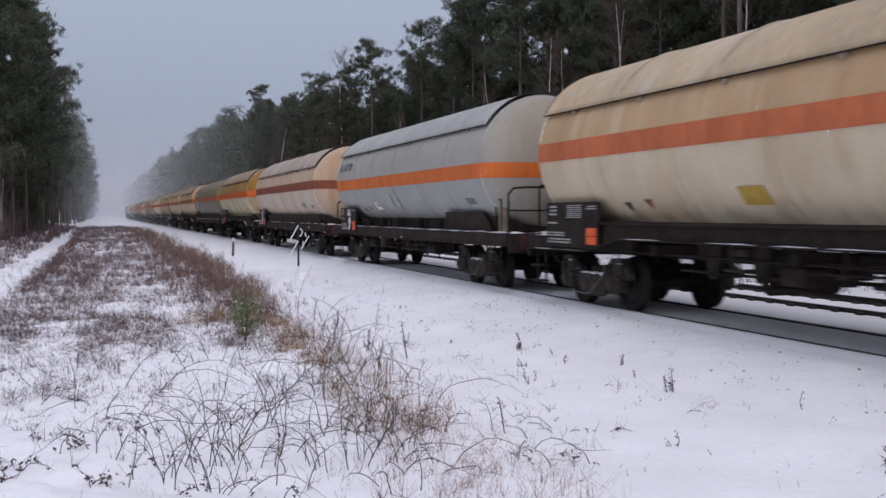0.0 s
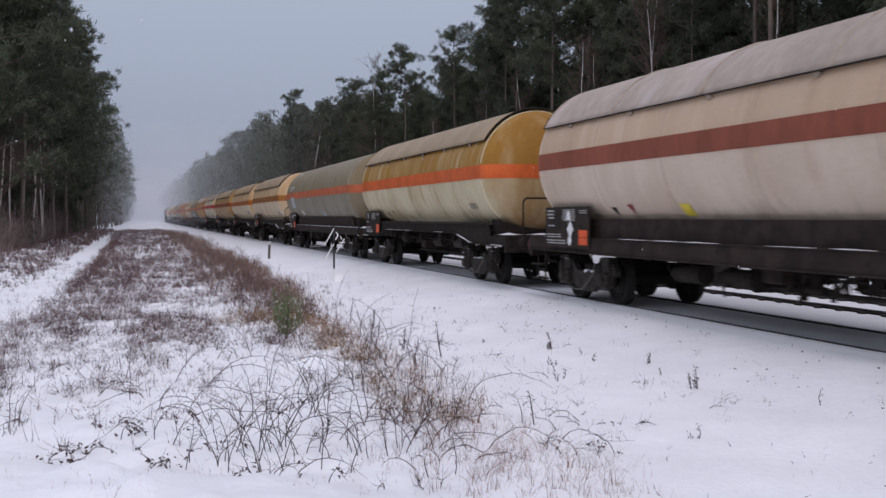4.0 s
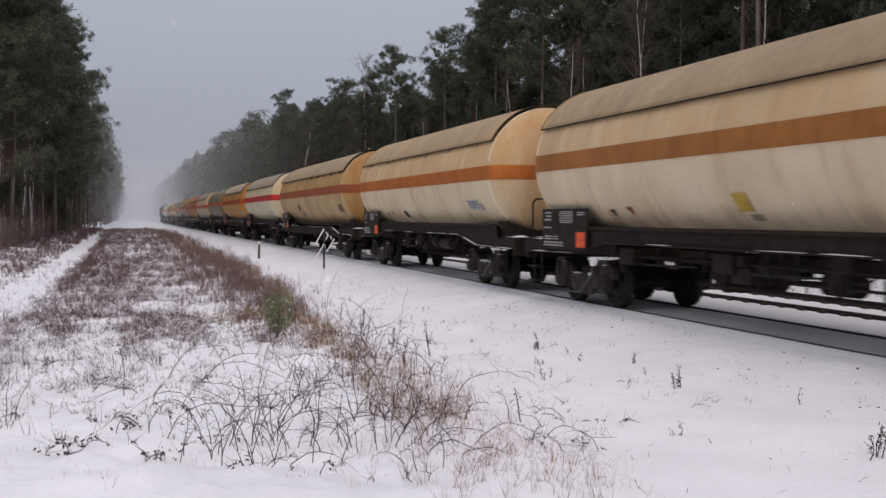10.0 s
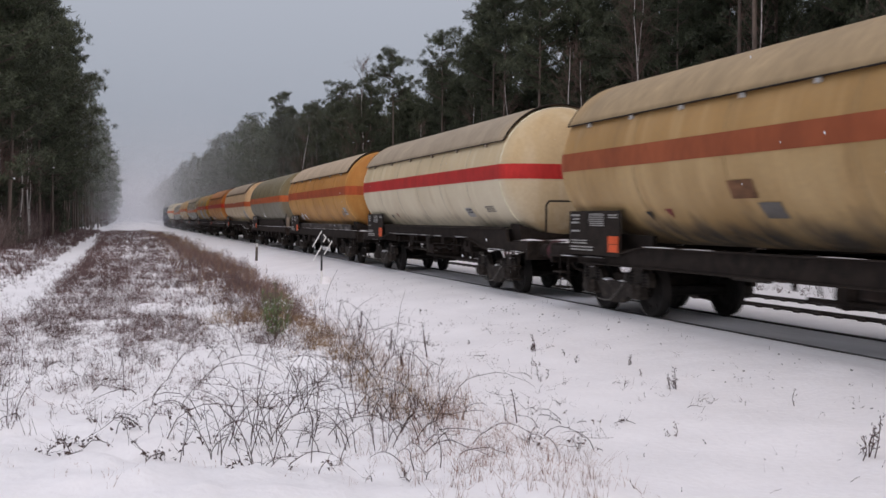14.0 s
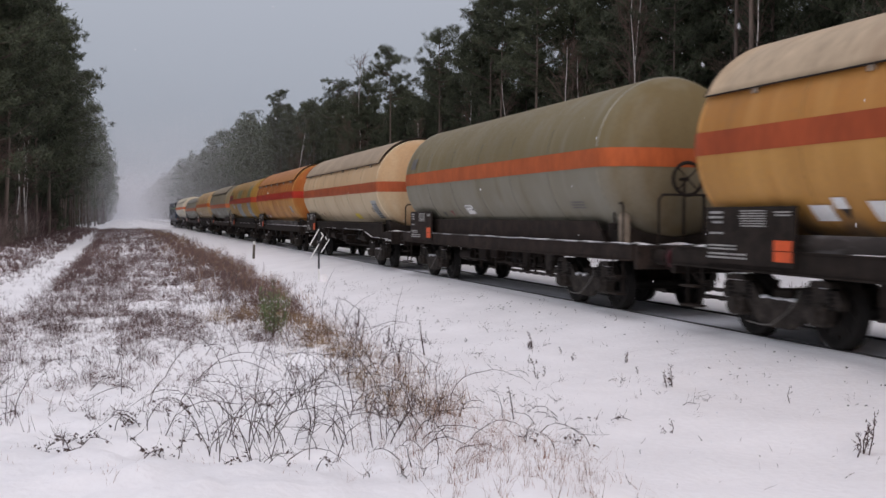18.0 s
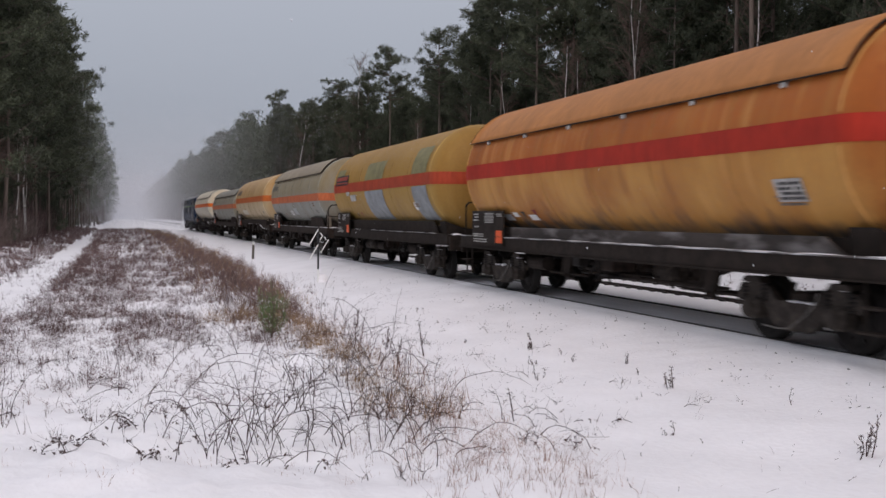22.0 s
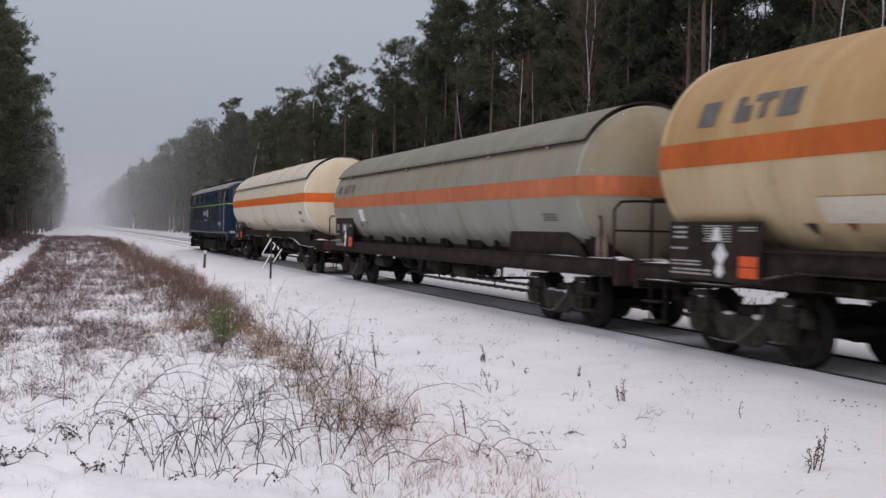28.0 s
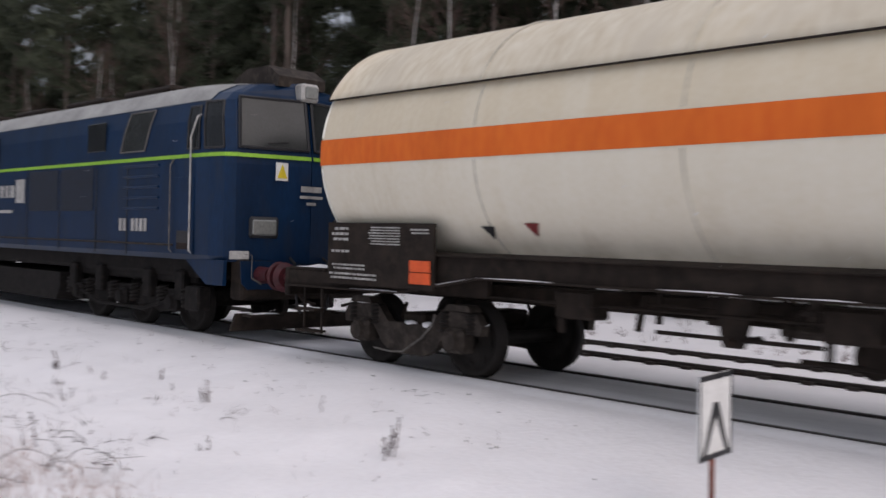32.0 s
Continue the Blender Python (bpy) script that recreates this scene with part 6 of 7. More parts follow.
BIRCH_SPOTS = (
    [(20.2, 87.3, 1.02, 10), (20.6, 30.0, 0.7, 80), (21.0, 44.7, 0.62, 200), (19.9, 68.2, 0.55, 15), (20.5, 45.1, 0.66, 40)],
    [(20.8, 52.0, 0.7, 300), (19.6, 118.0, 1.0, 120), (20.5, 24.0, 0.75, 33), (21.2, 38.4, 0.72, 77), (-7.6, 73.5, 0.7, 20), (-7.9, 67.0, 0.75, 130), (-6.9, 79.0, 0.8, 200), (20.0, 12.0, 0.8, 60)],
    [(20.3, 37.6, 0.7, 140), (20.3, 37.9, 0.74, 320), (20.9, 60.0, 0.6, 20), (-7.4, 72.0, 0.62, 90), (-7.0, 88.0, 0.55, 10), (20.7, 18.0, 0.75, 250), (-7.5, 69.5, 0.7, 310), (-6.8, 84.0, 0.75, 45), (20.4, 14.5, 0.8, 100), (20.2, 21.5, 0.7, 190)])
for i, sp in enumerate(BIRCH_SPOTS):
    plant(BIRCHES[i], "bare birch with a pale slender trunk", "birch", ("trunk", "spray"), (BIRCH, TWIG), "birches of the forest edge", sp)
rs = np.random.RandomState(3)
crowns, trunks = zip(*(far_tree(rs, *r) for r in rest))
wood = tagged(new("pine_wood"), "distant stand of dark Scots pines beside the line", "forest", kind="stuff")
tagged(place("crowns", bulk("crowns", np.concatenate(crowns), 3), NEEDLE, wood), kind="stuff")
tagged(place("trunks", bulk("trunks", np.concatenate(trunks), 3), BARK, wood), kind="stuff")

# ---- falling snow ----
rs = np.random.RandomState(11)


def haze_part(y0, y1, x0, x1, top, beta):
    """Distant flakes: as many as take the share beta of the view in each metre."""
    ym = (y0 + y1) / 2
    s = (0.00016 if ym < 200 else 0.00021) * ym
    n = int(beta * (y1 - y0) * (x1 - x0) * top / (0.5 * 0.433 * s * s * 1.6))
    c = rs.uniform((x0, y0, 0.0), (x1, y1, top), (n, 3))
    u = rs.normal(size=(n, 3))
    u /= np.linalg.norm(u, axis=1)[:, None]
    v = np.cross(u, rs.normal(size=(n, 3)))
    v /= np.linalg.norm(v, axis=1)[:, None]
    w = 0.73 * s
    return np.stack([c + u * w, c - u * w * 0.5 + v * w * 0.87, c - u * w * 0.5 - v * w * 0.87], 1)


parts_h = [haze_part(*h) for h in ((92, 120, -4, 21, 18, 0.0010), (120, 160, -4, 21, 18, 0.0014), (160, 210, -5, 21, 20, 0.0019), (210, 280, -4, 21, 21, 0.0022), (280, 360, -4, 21, 22, 0.0027), (360, 520, -4, 21, 22, 0.0042), (520, 760, -4, 22, 24, 0.0045), (760, 1150, -4, 22, 26, 0.0045))]
tagged(place("distant_snowfall", bulk("distant_snowfall", np.concatenate(parts_h), 3), FLAKE), "thick distant snowfall over the railway line", "snowfall", kind="stuff")

n = 2600
c = rs.uniform((-5, 2.5, 0.0), (15, 40, 46.0), (n, 3))
r = rs.uniform(0.005, 0.013, (n, 1))
axes = np.array(((1, 0, 0), (0, 1, 0), (-1, 0, 0), (0, -1, 0)), float)
tris = []
for k in range(4):
    for s in (1, -1):
        tris.append(np.stack([c + axes[k] * r, c + axes[(k + 1) % 4] * r, c + np.array((0, 0, s * 0.8)) * r], 1))
FLAKES = tagged(place("falling_snow", bulk("falling_snow", np.concatenate(tris), 3), FLAKE), "small white snowflakes drifting down", "snowfall", kind="stuff")

# ---- heath and grass ----


def stems(base, n, length, width, lean, up=1.0, curl=0.3):
    """Thin bent stems out of each base point: two triangles' worth of corners each."""
    k = len(base) * n
    b = np.repeat(base, n, 0) + rs.normal(size=(k, 3)) * (0.03, 0.03, 0.0)
    d = rs.normal(size=(k, 3)) * lean
    d[:, 2] = up
    d /= np.linalg.norm(d, axis=1)[:, None]
    L = length * rs.uniform(0.45, 1.2, (k, 1))
    side = np.stack([-d[:, 1], d[:, 0], np.zeros(k)], 1) + rs.normal(size=(k, 3)) * 0.3
    side /= np.linalg.norm(side, axis=1)[:, None]
    mid = b + d * L * 0.55
    bend = rs.normal(size=(k, 3)) * curl
    bend[:, 2] = -abs(bend[:, 2]) * 0.6
    tip = mid + (d + bend) * L * 0.5
    w = width * rs.uniform(0.6, 1.4, (k, 1))
    return np.concatenate([np.stack([b - side * w, b + side * w, mid], 1), np.stack([mid - side * w * 0.7, mid + side * w * 0.7, tip], 1)])


def scatter(n, x0, x1, y0, y1, keep):
    """n points on the ground, thinned by the function keep(x, y)."""
    p = rs.uniform((x0, y0), (x1, y1), (n, 2))
    return np.array([(x, y, ground_z(x, y) - 0.01) for x, y in p if rs.rand() < keep(x, y)])


def patchy(scale, seed, lo, hi):
    return lambda x, y: min(1.0, max(0.0, (noise.noise((x * scale, y * scale * 0.6, seed)) + 0.5 - lo) / (hi - lo)))


p1, p2 = patchy(0.7, 3.0, 0.35, 0.75), patchy(1.6, 8.0, 0.3, 0.7)


def crest(y):
    """The line of the grass ridge, which draws nearer to the track with distance."""
    return float(np.interp(y, (7, 16, 26, 41, 93, 200), (2.65, 2.8, 3.2, 3.6, 4.3, 4.6))) + 0.30 * noise.noise((1.0, y * 0.22, 4.0))


def heath(x, y):
    ragged = 0.45 * noise.noise((3.0, y * 0.35, 2.0)) + 0.2 * noise.noise((7.0, y * 1.4, 2.0))
    off = float(np.interp(y, (10, 20, 32, 75, 180), (2.3, 2.1, 1.6, 1.7, 3.2)))
    edge = sstep(-0.4, 0.4, x + off + ragged) * (1 - sstep(-0.2, 0.5, x - crest(y)))
    left = 1.0 + 0.9 * (1 - sstep(-0.6, 1.0, x))
    return min(1.0, left * edge * (0.13 + 0.87 * sstep(9.5, 14.5, y)) * (0.24 + 0.76 * p1(x, y)) * (0.24 + 0.76 * p2(x, y)))


def ridge(x, y):
    """Density of the verge grass: a sharp edge towards the track, a broad fringe over the heath."""
    c = crest(y) + 0.35 * sstep(18, 30, y)
    w = float(np.interp(y, (8, 16, 28, 60), (0.27, 0.36, 0.70, 0.95)))
    if x < c:
        w = float(np.interp(y, (8, 14, 20, 28, 60), (0.30, 0.45, 0.95, 1.40, 1.5)))
    gap = 1.0 - math.exp(-((x - 2.12) / 0.32) ** 2 - ((y - 14.8) / 0.9) ** 2)      # round the seedling
    return gap * math.exp(-((x - c) / w) ** 2) * (0.2 + 0.8 * p2(x, y))


near = np.concatenate([stems(scatter(5600, -2.9, 3.2, 8.7, 21, heath), 8, 0.17, 0.0044, 0.75, curl=0.7), stems(scatter(2900, -2.9, 3.0, 8.8, 25, heath), 3, 0.40, 0.0037, 0.28, curl=0.5)])
mid = np.concatenate([stems(scatter(9500, -2.9, 4.0, 18, 45, heath), 7, 0.21, 0.0062, 0.75, curl=0.6), stems(scatter(1900, -2.6, 3.6, 20, 45, heath), 3, 0.40, 0.0058, 0.25), stems(scatter(6500, -2.2, 4.2, 28, 48, heath), 6, 0.24, 0.0065, 0.5), stems(scatter(5600, -2.3, -0.7, 24, 85, lambda x, y: math.exp(-((x + 1.35 + 0.3 * noise.noise((2.0, y * 0.3, 1.0))) / 0.2) ** 2) * (0.3 + 0.7 * p2(x, y)) * sstep(26, 34, y)), 10, 0.24, 0.010, 0.6)])
far = stems(scatter(14500, -3.4, 5.0, 44, 150, heath), 7, 0.30, 0.013, 0.55)
caps = np.concatenate([stems(scatter(1100, 1.6, 4.2, 9, 24, ridge), 3, 0.22, 0.007, 1.0), stems(scatter(2600, -2.0, 3.4, 10, 26, heath), 4, 0.15, 0.011, 1.2), stems(scatter(2600, -2.0, 5.0, 24, 60, lambda x, y: max(heath(x, y), 0.8 * ridge(x, y))), 4, 0.24, 0.020, 1.2), stems(scatter(1500, -3.0, 5.0, 60, 140, heath), 4, 0.30, 0.030, 1.2)])
tagged(place("snowy_heather", bulk("snowy_heather", caps, 3), SNOW), "snow clinging to low heather tufts", "heather", kind="stuff")
tagged(place("heather", bulk("heather", np.concatenate([near, mid, far]), 3), HEATHER), "dry red-brown heather poking through snow", "heather", kind="stuff")


def verge(x, y):
    return (0.2 + 0.8 * p1(x, y)) * sstep(-9.5, -8.5, x) * (1 - sstep(-3.5, -2.8, x + 0.4 * noise.noise((5.0, y * 0.3, 1.0)))) * (0.35 + 0.45 * sstep(30, 48, y))


side = np.concatenate([stems(scatter(900, -7.5, -1.8, 18, 48, lambda x, y: 0.1 + 0.9 * p2(x, y)), 4, 0.20, 0.006, 0.6, curl=0.6), stems(scatter(9000, -10, -2.7, 30, 70, verge), 7, 0.26, 0.010, 0.45), stems(scatter(9000, -10, -2.7, 70, 170, lambda x, y: verge(x, y)), 7, 0.36, 0.018, 0.45), stems(scatter(1500, -14, -8.0, 60, 110, lambda x, y: 0.3 + 0.7 * p1(x, y)), 9, 1.5, 0.022, 0.3), stems(scatter(1300, -12, -6.6, 58, 130, lambda x, y: 0.8), 5, 3.0, 0.024, 0.28)])
tagged(place("heather", bulk("heather", side, 3), HEATHER), "dry brown undergrowth along the forest edge", "heather", kind="stuff")
scrub = stems(scatter(1500, -11.0, -6.2, 57, 95, lambda x, y: 0.3 + 0.7 * p1(x, y)), 6, 2.3, 0.013, 0.35, curl=0.5)
tagged(place("scrub", bulk("scrub", scrub, 3), SCRUB), "bare greyish scrub under the forest edge", "scrub", kind="stuff")


band = np.concatenate([stems(scatter(420, 0.6, 3.2, 15.5, 21.5, lambda x, y: math.exp(-((x - 1.95) / 0.5) ** 2 - ((y - 18.4) / 1.1) ** 2)), 10, 0.30, 0.0040, 0.4, curl=0.5), stems(scatter(2500, 1.6, 4.2, 8.8, 19, ridge), 11, 0.24, 0.0028, 0.45, curl=0.5), stems(scatter(1300, 1.6, 5.0, 18, 50, ridge), 10, 0.34, 0.005, 0.4, curl=0.5), stems(scatter(1500, 1.8, 6.0, 50, 140, ridge), 8, 0.38, 0.012, 0.4)])
tagged(place("dry_grass", bulk("dry_grass", band, 3), STRAW), "tan dry grass along the verge ridge", "grass", kind="stuff")
brown = np.concatenate([stems(scatter(850, 1.8, 4.4, 9, 20, ridge), 6, 0.38, 0.0036, 0.3, curl=0.4), stems(scatter(300, 3.0, 5.0, 9.5, 24, lambda x, y: 1 - sstep(0.4, 1.8, x - crest(y))), 1, 0.22, 0.0034, 0.25, curl=0.3), stems(scatter(6000, 1.8, 6.0, 19, 60, ridge), 8, 0.40, 0.0065, 0.4), stems(scatter(2300, 2.0, 6.4, 60, 150, ridge), 9, 0.46, 0.014, 0.45)])
tagged(place("dead_stems", bulk("dead_stems", brown, 3), HEATHER), "dark brown dead stems among the verge grass", "weeds", kind="stuff")
rosy = np.concatenate([stems(scatter(500, 1.8, 4.4, 9.5, 24, lambda x, y: math.exp(-((x - crest(y) - 0.35) / 0.35) ** 2)), 3, 0.42, 0.0034, 0.3, curl=0.5), stems(scatter(1500, 2.0, 5.6, 22, 60, ridge), 5, 0.40, 0.007, 0.4)])
tagged(place("dry_grass", bulk("dry_grass", rosy, 3), ROSY), "faded rosy stems on the verge ridge", "grass", kind="stuff")
tips = np.concatenate([stems(scatter(900, 3.6, 8.7, 6.5, 36, lambda x, y: (0.15 + 0.85 * p2(x, y)) * (1.0 if x < 6.5 else 0.5)), 1, 0.10, 0.006, 0.6), stems(scatter(620, 3.4, 7.6, 8.5, 34, lambda x, y: (0.1 + 0.9 * p2(x, y)) * (1.0 if x < 6.2 else 0.35)), 4, 0.15, 0.0032, 1.1, curl=0.9)])
tagged(place("grass_tips", bulk("grass_tips", tips, 3), WEED), "dark grass tips dotting the snow slope", "grass", kind="stuff")
bank_grass = stems(scatter(150, -3.4, 2.2, 6.6, 8.6, lambda x, y: 0.25 + 0.75 * p2(x, y)), 4, 0.10, 0.0022, 0.4)
tagged(place("dry_grass", bulk("dry_grass", bank_grass, 3), ROSY), "sparse dry grass tips on the snow bank", "grass", kind="stuff")
straw = stems(scatter(430, 1.4, 4.0, 5.9, 9.3, lambda x, y: math.exp(-((x - 2.75) / 0.6) ** 2)), 8, 0.30, 0.0020, 0.35, curl=0.6)
tagged(place("dry_grass", bulk("dry_grass", straw, 3), ROSY), "thin rosy dry grass standing in snow", "grass", kind="stuff")


beyond = np.concatenate([stems(scatter(1000, 15.6, 21.0, -4, 40, lambda x, y: 0.25 + 0.75 * p1(x, y)), 7, 0.20, 0.010, 0.6), stems(scatter(2600, 15.8, 21.0, 40, 130, lambda x, y: 0.2 + 0.8 * p1(x, y)), 7, 0.28, 0.018, 0.6)])
tagged(place("dry_grass", bulk("dry_grass", beyond, 3), HEATHER), "brown dead grass between the tracks and the forest", "grass", kind="stuff")


# ---- shrubs and weeds, one by one ----
def cane(m, rng, base, length, arch, r=0.0043):
    """An arching cane with short side twigs."""
    a = rng.uniform(0, 2 * math.pi)
    pts, p, d = [], np.array(base, float), np.array((math.cos(a) * arch, math.sin(a) * arch, 1.0))
    k = 9
    for i in range(k + 1):
        pts.append(p.copy())
        d = d / np.linalg.norm(d)
        p = p + d * length / k
        d = d + np.array((math.cos(a) * 0.16, math.sin(a) * 0.16, 0.0)) * min(1.0, 2 * arch) + np.array((0, 0, -0.27 * arch * (0.6 + rng.random()))) + np.array([rng.gauss(0, 0.13) for _ in range(3)])
        p[2] = max(p[2], base[2] - 0.01)
    m.tube(pts, [r * (1 - 0.7 * i / k) for i in range(k + 1)], 4)
    for i in range(2, k):
        if rng.random() < 0.8:
            dd = np.array([rng.gauss(0, 1), rng.gauss(0, 1), abs(rng.gauss(0, 0.8))])
            dd = dd / np.linalg.norm(dd) * rng.uniform(0.05, 0.16)
            m.tube([pts[i], pts[i] + dd * 0.6, pts[i] + dd + np.array((0, 0, 0.02))], [r * 0.5, r * 0.35, r * 0.15], 3)
    return pts


def bramble(x, y, n, length, seed, arch=0.7, spread=0.25, leaf=0):
    rng = random.Random(seed)
    z = ground_z(x, y) - 0.02
    b = tagged(new("bramble_bush"), "tangle of bare arching bramble canes in the snow", "bramble", "brambles on the heath")
    b.matrix_basis = pose(x, y, z)
    m = Mesh()
    tips = []
    for _ in range(int(n * 0.42) + 1):
        if rng.random() < 0.58:
            q, g = length * rng.uniform(0.35, 0.95), arch * rng.uniform(0.05, 0.6)
        else:
            q, g = length * rng.uniform(0.9, 1.6), arch * rng.uniform(0.5, 1.0)
        tips.append(cane(m, rng, (rng.gauss(0, spread * 1.3), rng.gauss(0, spread * 1.3), 0), q, g))
    tagged(place("cane", m.data("cane"), CANE, b), kind="stuff")
    if leaf:
        lv = Mesh()
        rr = np.random.RandomState(seed)
        cs = [t[rng.randrange(3, 9)] for t in tips for _ in range(2)][:leaf // 2] + [np.array((rng.gauss(0, spread * 0.8), rng.gauss(0, spread * 0.8), rng.uniform(0.03, 0.11))) for _ in range(leaf // 2)]
        blades(lv, rr, cs, 3, 0.036, 0.011, 0.0)
        tagged(place("dead_leaf", lv.data("dead_leaf"), WEED, b, "dark curled dead leaves"), kind="stuff")


for i, (x, y, n, L, arch, sp, leaf) in enumerate((
        # upright thicket on the bank
        (0.74, 8.40, 20, 0.72, 0.45, 0.14, 8), (0.90, 8.60, 22, 0.78, 0.5, 0.16, 10), (1.02, 8.10, 16, 0.65, 0.6, 0.15, 0), (1.30, 9.10, 22, 0.75, 0.6, 0.2, 0), (1.54, 8.50, 20, 0.62, 0.6, 0.18, 0), (1.24, 7.45, 10, 0.5, 0.8, 0.13, 4), (1.15, 9.9, 18, 0.85, 0.7, 0.22, 0),
        # along the grass ridge
        (1.99, 8.40, 22, 0.6, 0.8, 0.18, 0), (2.18, 8.20, 22, 0.62, 0.9, 0.2, 0), (2.23, 7.80, 14, 0.5, 1.0, 0.16, 0), (2.52, 8.30, 22, 0.6, 0.9, 0.2, 0), (2.70, 9.20, 24, 0.62, 0.9, 0.22, 0), (2.45, 9.9, 24, 0.7, 0.8, 0.25, 0), (2.55, 10.5, 22, 0.7, 0.7, 0.25, 0), (2.95, 8.95, 12, 0.5, 1.2, 0.2, 0),
        (2.5, 11.3, 22, 0.7, 0.6, 0.28, 0), (2.05, 9.3, 16, 0.7, 0.9, 0.2, 0), (2.05, 11.2, 14, 0.8, 0.7, 0.25, 0), (2.7, 13.2, 22, 0.7, 0.5, 0.35, 0), (3.1, 15.2, 22, 0.7, 0.4, 0.35, 0), (3.3, 12.6, 14, 0.6, 0.6, 0.25, 0), (3.25, 13.9, 18, 0.65, 0.5, 0.28, 0), (3.45, 17.4, 18, 0.7, 0.4, 0.3, 0), (3.0, 10.9, 14, 0.6, 0.7, 0.25, 0),
        # dark low clumps in the open snow
        (0.07, 9.26, 9, 0.55, 1.0, 0.10, 34), (-0.39, 8.73, 5, 0.35, 1.0, 0.08, 26), (0.27, 8.30, 6, 0.42, 0.8, 0.10, 26), (-0.62, 8.50, 4, 0.28, 0.8, 0.08, 10), (-0.44, 8.40, 4, 0.22, 0.9, 0.07, 8), (0.85, 7.80, 3, 0.25, 0.9, 0.07, 12), (-0.30, 9.9, 5, 0.35, 1.0, 0.12, 10),
        # single long arches
        (-0.89, 9.72, 6, 0.6, 1.2, 0.16, 3), (0.10, 11.4, 8, 0.95, 1.2, 0.22, 0), (0.55, 10.7, 9, 0.85, 1.0, 0.2, 2), (-0.7, 12.9, 8, 0.6, 1.0, 0.25, 4), (1.1, 12.3, 10, 0.9, 0.9, 0.25, 0), (1.6, 13.8, 10, 0.75, 0.7, 0.3, 0), (0.4, 13.6, 8, 0.7, 0.9, 0.3, 2), (0.5, 9.3, 6, 0.6, 1.1, 0.15, 4), (1.8, 7.20, 4, 0.3, 1.2, 0.08, 0), (2.03, 7.25, 4, 0.3, 1.2, 0.08, 0), (1.75, 10.2, 14, 0.8, 0.8, 0.22, 0),
        # trailing canes on the slope
        (3.49, 8.20, 9, 0.42, 1.5, 0.16, 6), (3.93, 8.40, 8, 0.4, 1.5, 0.16, 6), (3.55, 8.85, 9, 0.5, 1.8, 0.2, 2), (4.25, 9.75, 12, 0.55, 1.8, 0.28, 4), (4.5, 9.2, 7, 0.45, 1.5, 0.2, 4),
        (5.0, 12.0, 5, 0.4, 1.6, 0.2, 0), (5.5, 14.6, 5, 0.36, 2.0, 0.22, 0), (6.2, 17.0, 5, 0.36, 2.0, 0.25, 0), (4.9, 15.8, 5, 0.36, 2.0, 0.22, 0), (6.0, 11.6, 4, 0.3, 2.0, 0.2, 0), (6.7, 14.6, 4, 0.34, 2.0, 0.25, 0), (5.3, 18.5, 6, 0.4, 2.0, 0.3, 0), (5.7, 9.9, 3, 0.28, 2.0, 0.2, 0))):
    bramble(x, y, n, L, 100 + i, arch, sp, leaf)


def weed(x, y, stalks, h, seed):
    """A dead weed: a few stalks with knobbly seed heads."""
    rng = random.Random(seed)
    w = tagged(new("dead_weed"), "dark dead weed stalks standing in the snow", "weed", "weeds on the snow slope")
    w.matrix_basis = pose(x, y, ground_z(x, y) - 0.02)
    rr = np.random.RandomState(seed)
    for k in range(stalks):
        m = Mesh()
        a, L = rng.uniform(0, 6.28), h * (1.0 if k == 0 else rng.uniform(0.4, 0.75))
        b = np.array((rng.gauss(0, 0.05) if k else 0, rng.gauss(0, 0.05) if k else 0, 0))
        t = b + np.array((math.cos(a) * 0.2 * L, math.sin(a) * 0.2 * L, L))
        f = 1.25 if h > 0.25 else 1.0
        m.tube([b, (b + t) / 2 + np.array((rng.gauss(0, 0.02), rng.gauss(0, 0.02), 0)), t], [0.005 * f, 0.004 * f, 0.0025 * f], 4)
        sd = Mesh()
        blades(sd, rr, [b + (t - b) * q for q in np.linspace(0.35, 1.0, 7 if h > 0.2 else 3)], 4, 0.028 * f, 0.0055 * f, 0.5)
        stalk = place("stalk", m.data("stalk"), WEED, w)
        tagged(place("seed_head", sd.data("seed_head"), WEED, stalk), kind="stuff")


WEEDS = [(6.33, 10.69, 3, 0.28), (6.10, 14.5, 3, 0.26), (6.70, 12.58, 3, 0.16), (6.13, 7.08, 4, 0.36), (6.2, 13.2, 2, 0.12), (5.6, 13.4, 4, 0.14), (5.2, 12.2, 3, 0.2), (6.9, 9.2, 1, 0.2), (5.1, 8.6, 2, 0.14)]
rw = random.Random(21)
for i in range(13):
    WEEDS.append((rw.uniform(4.0, 6.9), rw.uniform(9, 30), rw.randrange(1, 4), rw.uniform(0.05, 0.15)))
for i in range(8):
    WEEDS.append((rw.uniform(3.3, 4.4), rw.uniform(9, 20), rw.randrange(1, 3), rw.uniform(0.3, 0.55)))
for i, wd in enumerate(WEEDS):
    weed(*wd, 300 + i)

# pine seedling in the verge
sx, sy = 2.20, 15.3
seed_pine = tagged(new("pine_seedling"), "small green pine seedling dusted with snow in dry grass", "seedling")
seed_pine.matrix_basis = pose(sx, sy, ground_z(sx, sy) - 0.02)
seed_pine.scale = (0.92, 0.92, 1.0)
m = Mesh()
m.tube([(0, 0, 0), (0.02, 0, 0.4), (0.0, 0.01, 0.90)], [0.018, 0.014, 0.010], 6)
leader = [np.array((0.0, 0.01, z)) for z in np.linspace(0.60, 0.88, 8)]
cs = [np.array((0.01, 0.0, z)) for z in np.linspace(0.16, 0.60, 12)]
tops = []
rng = random.Random(9)
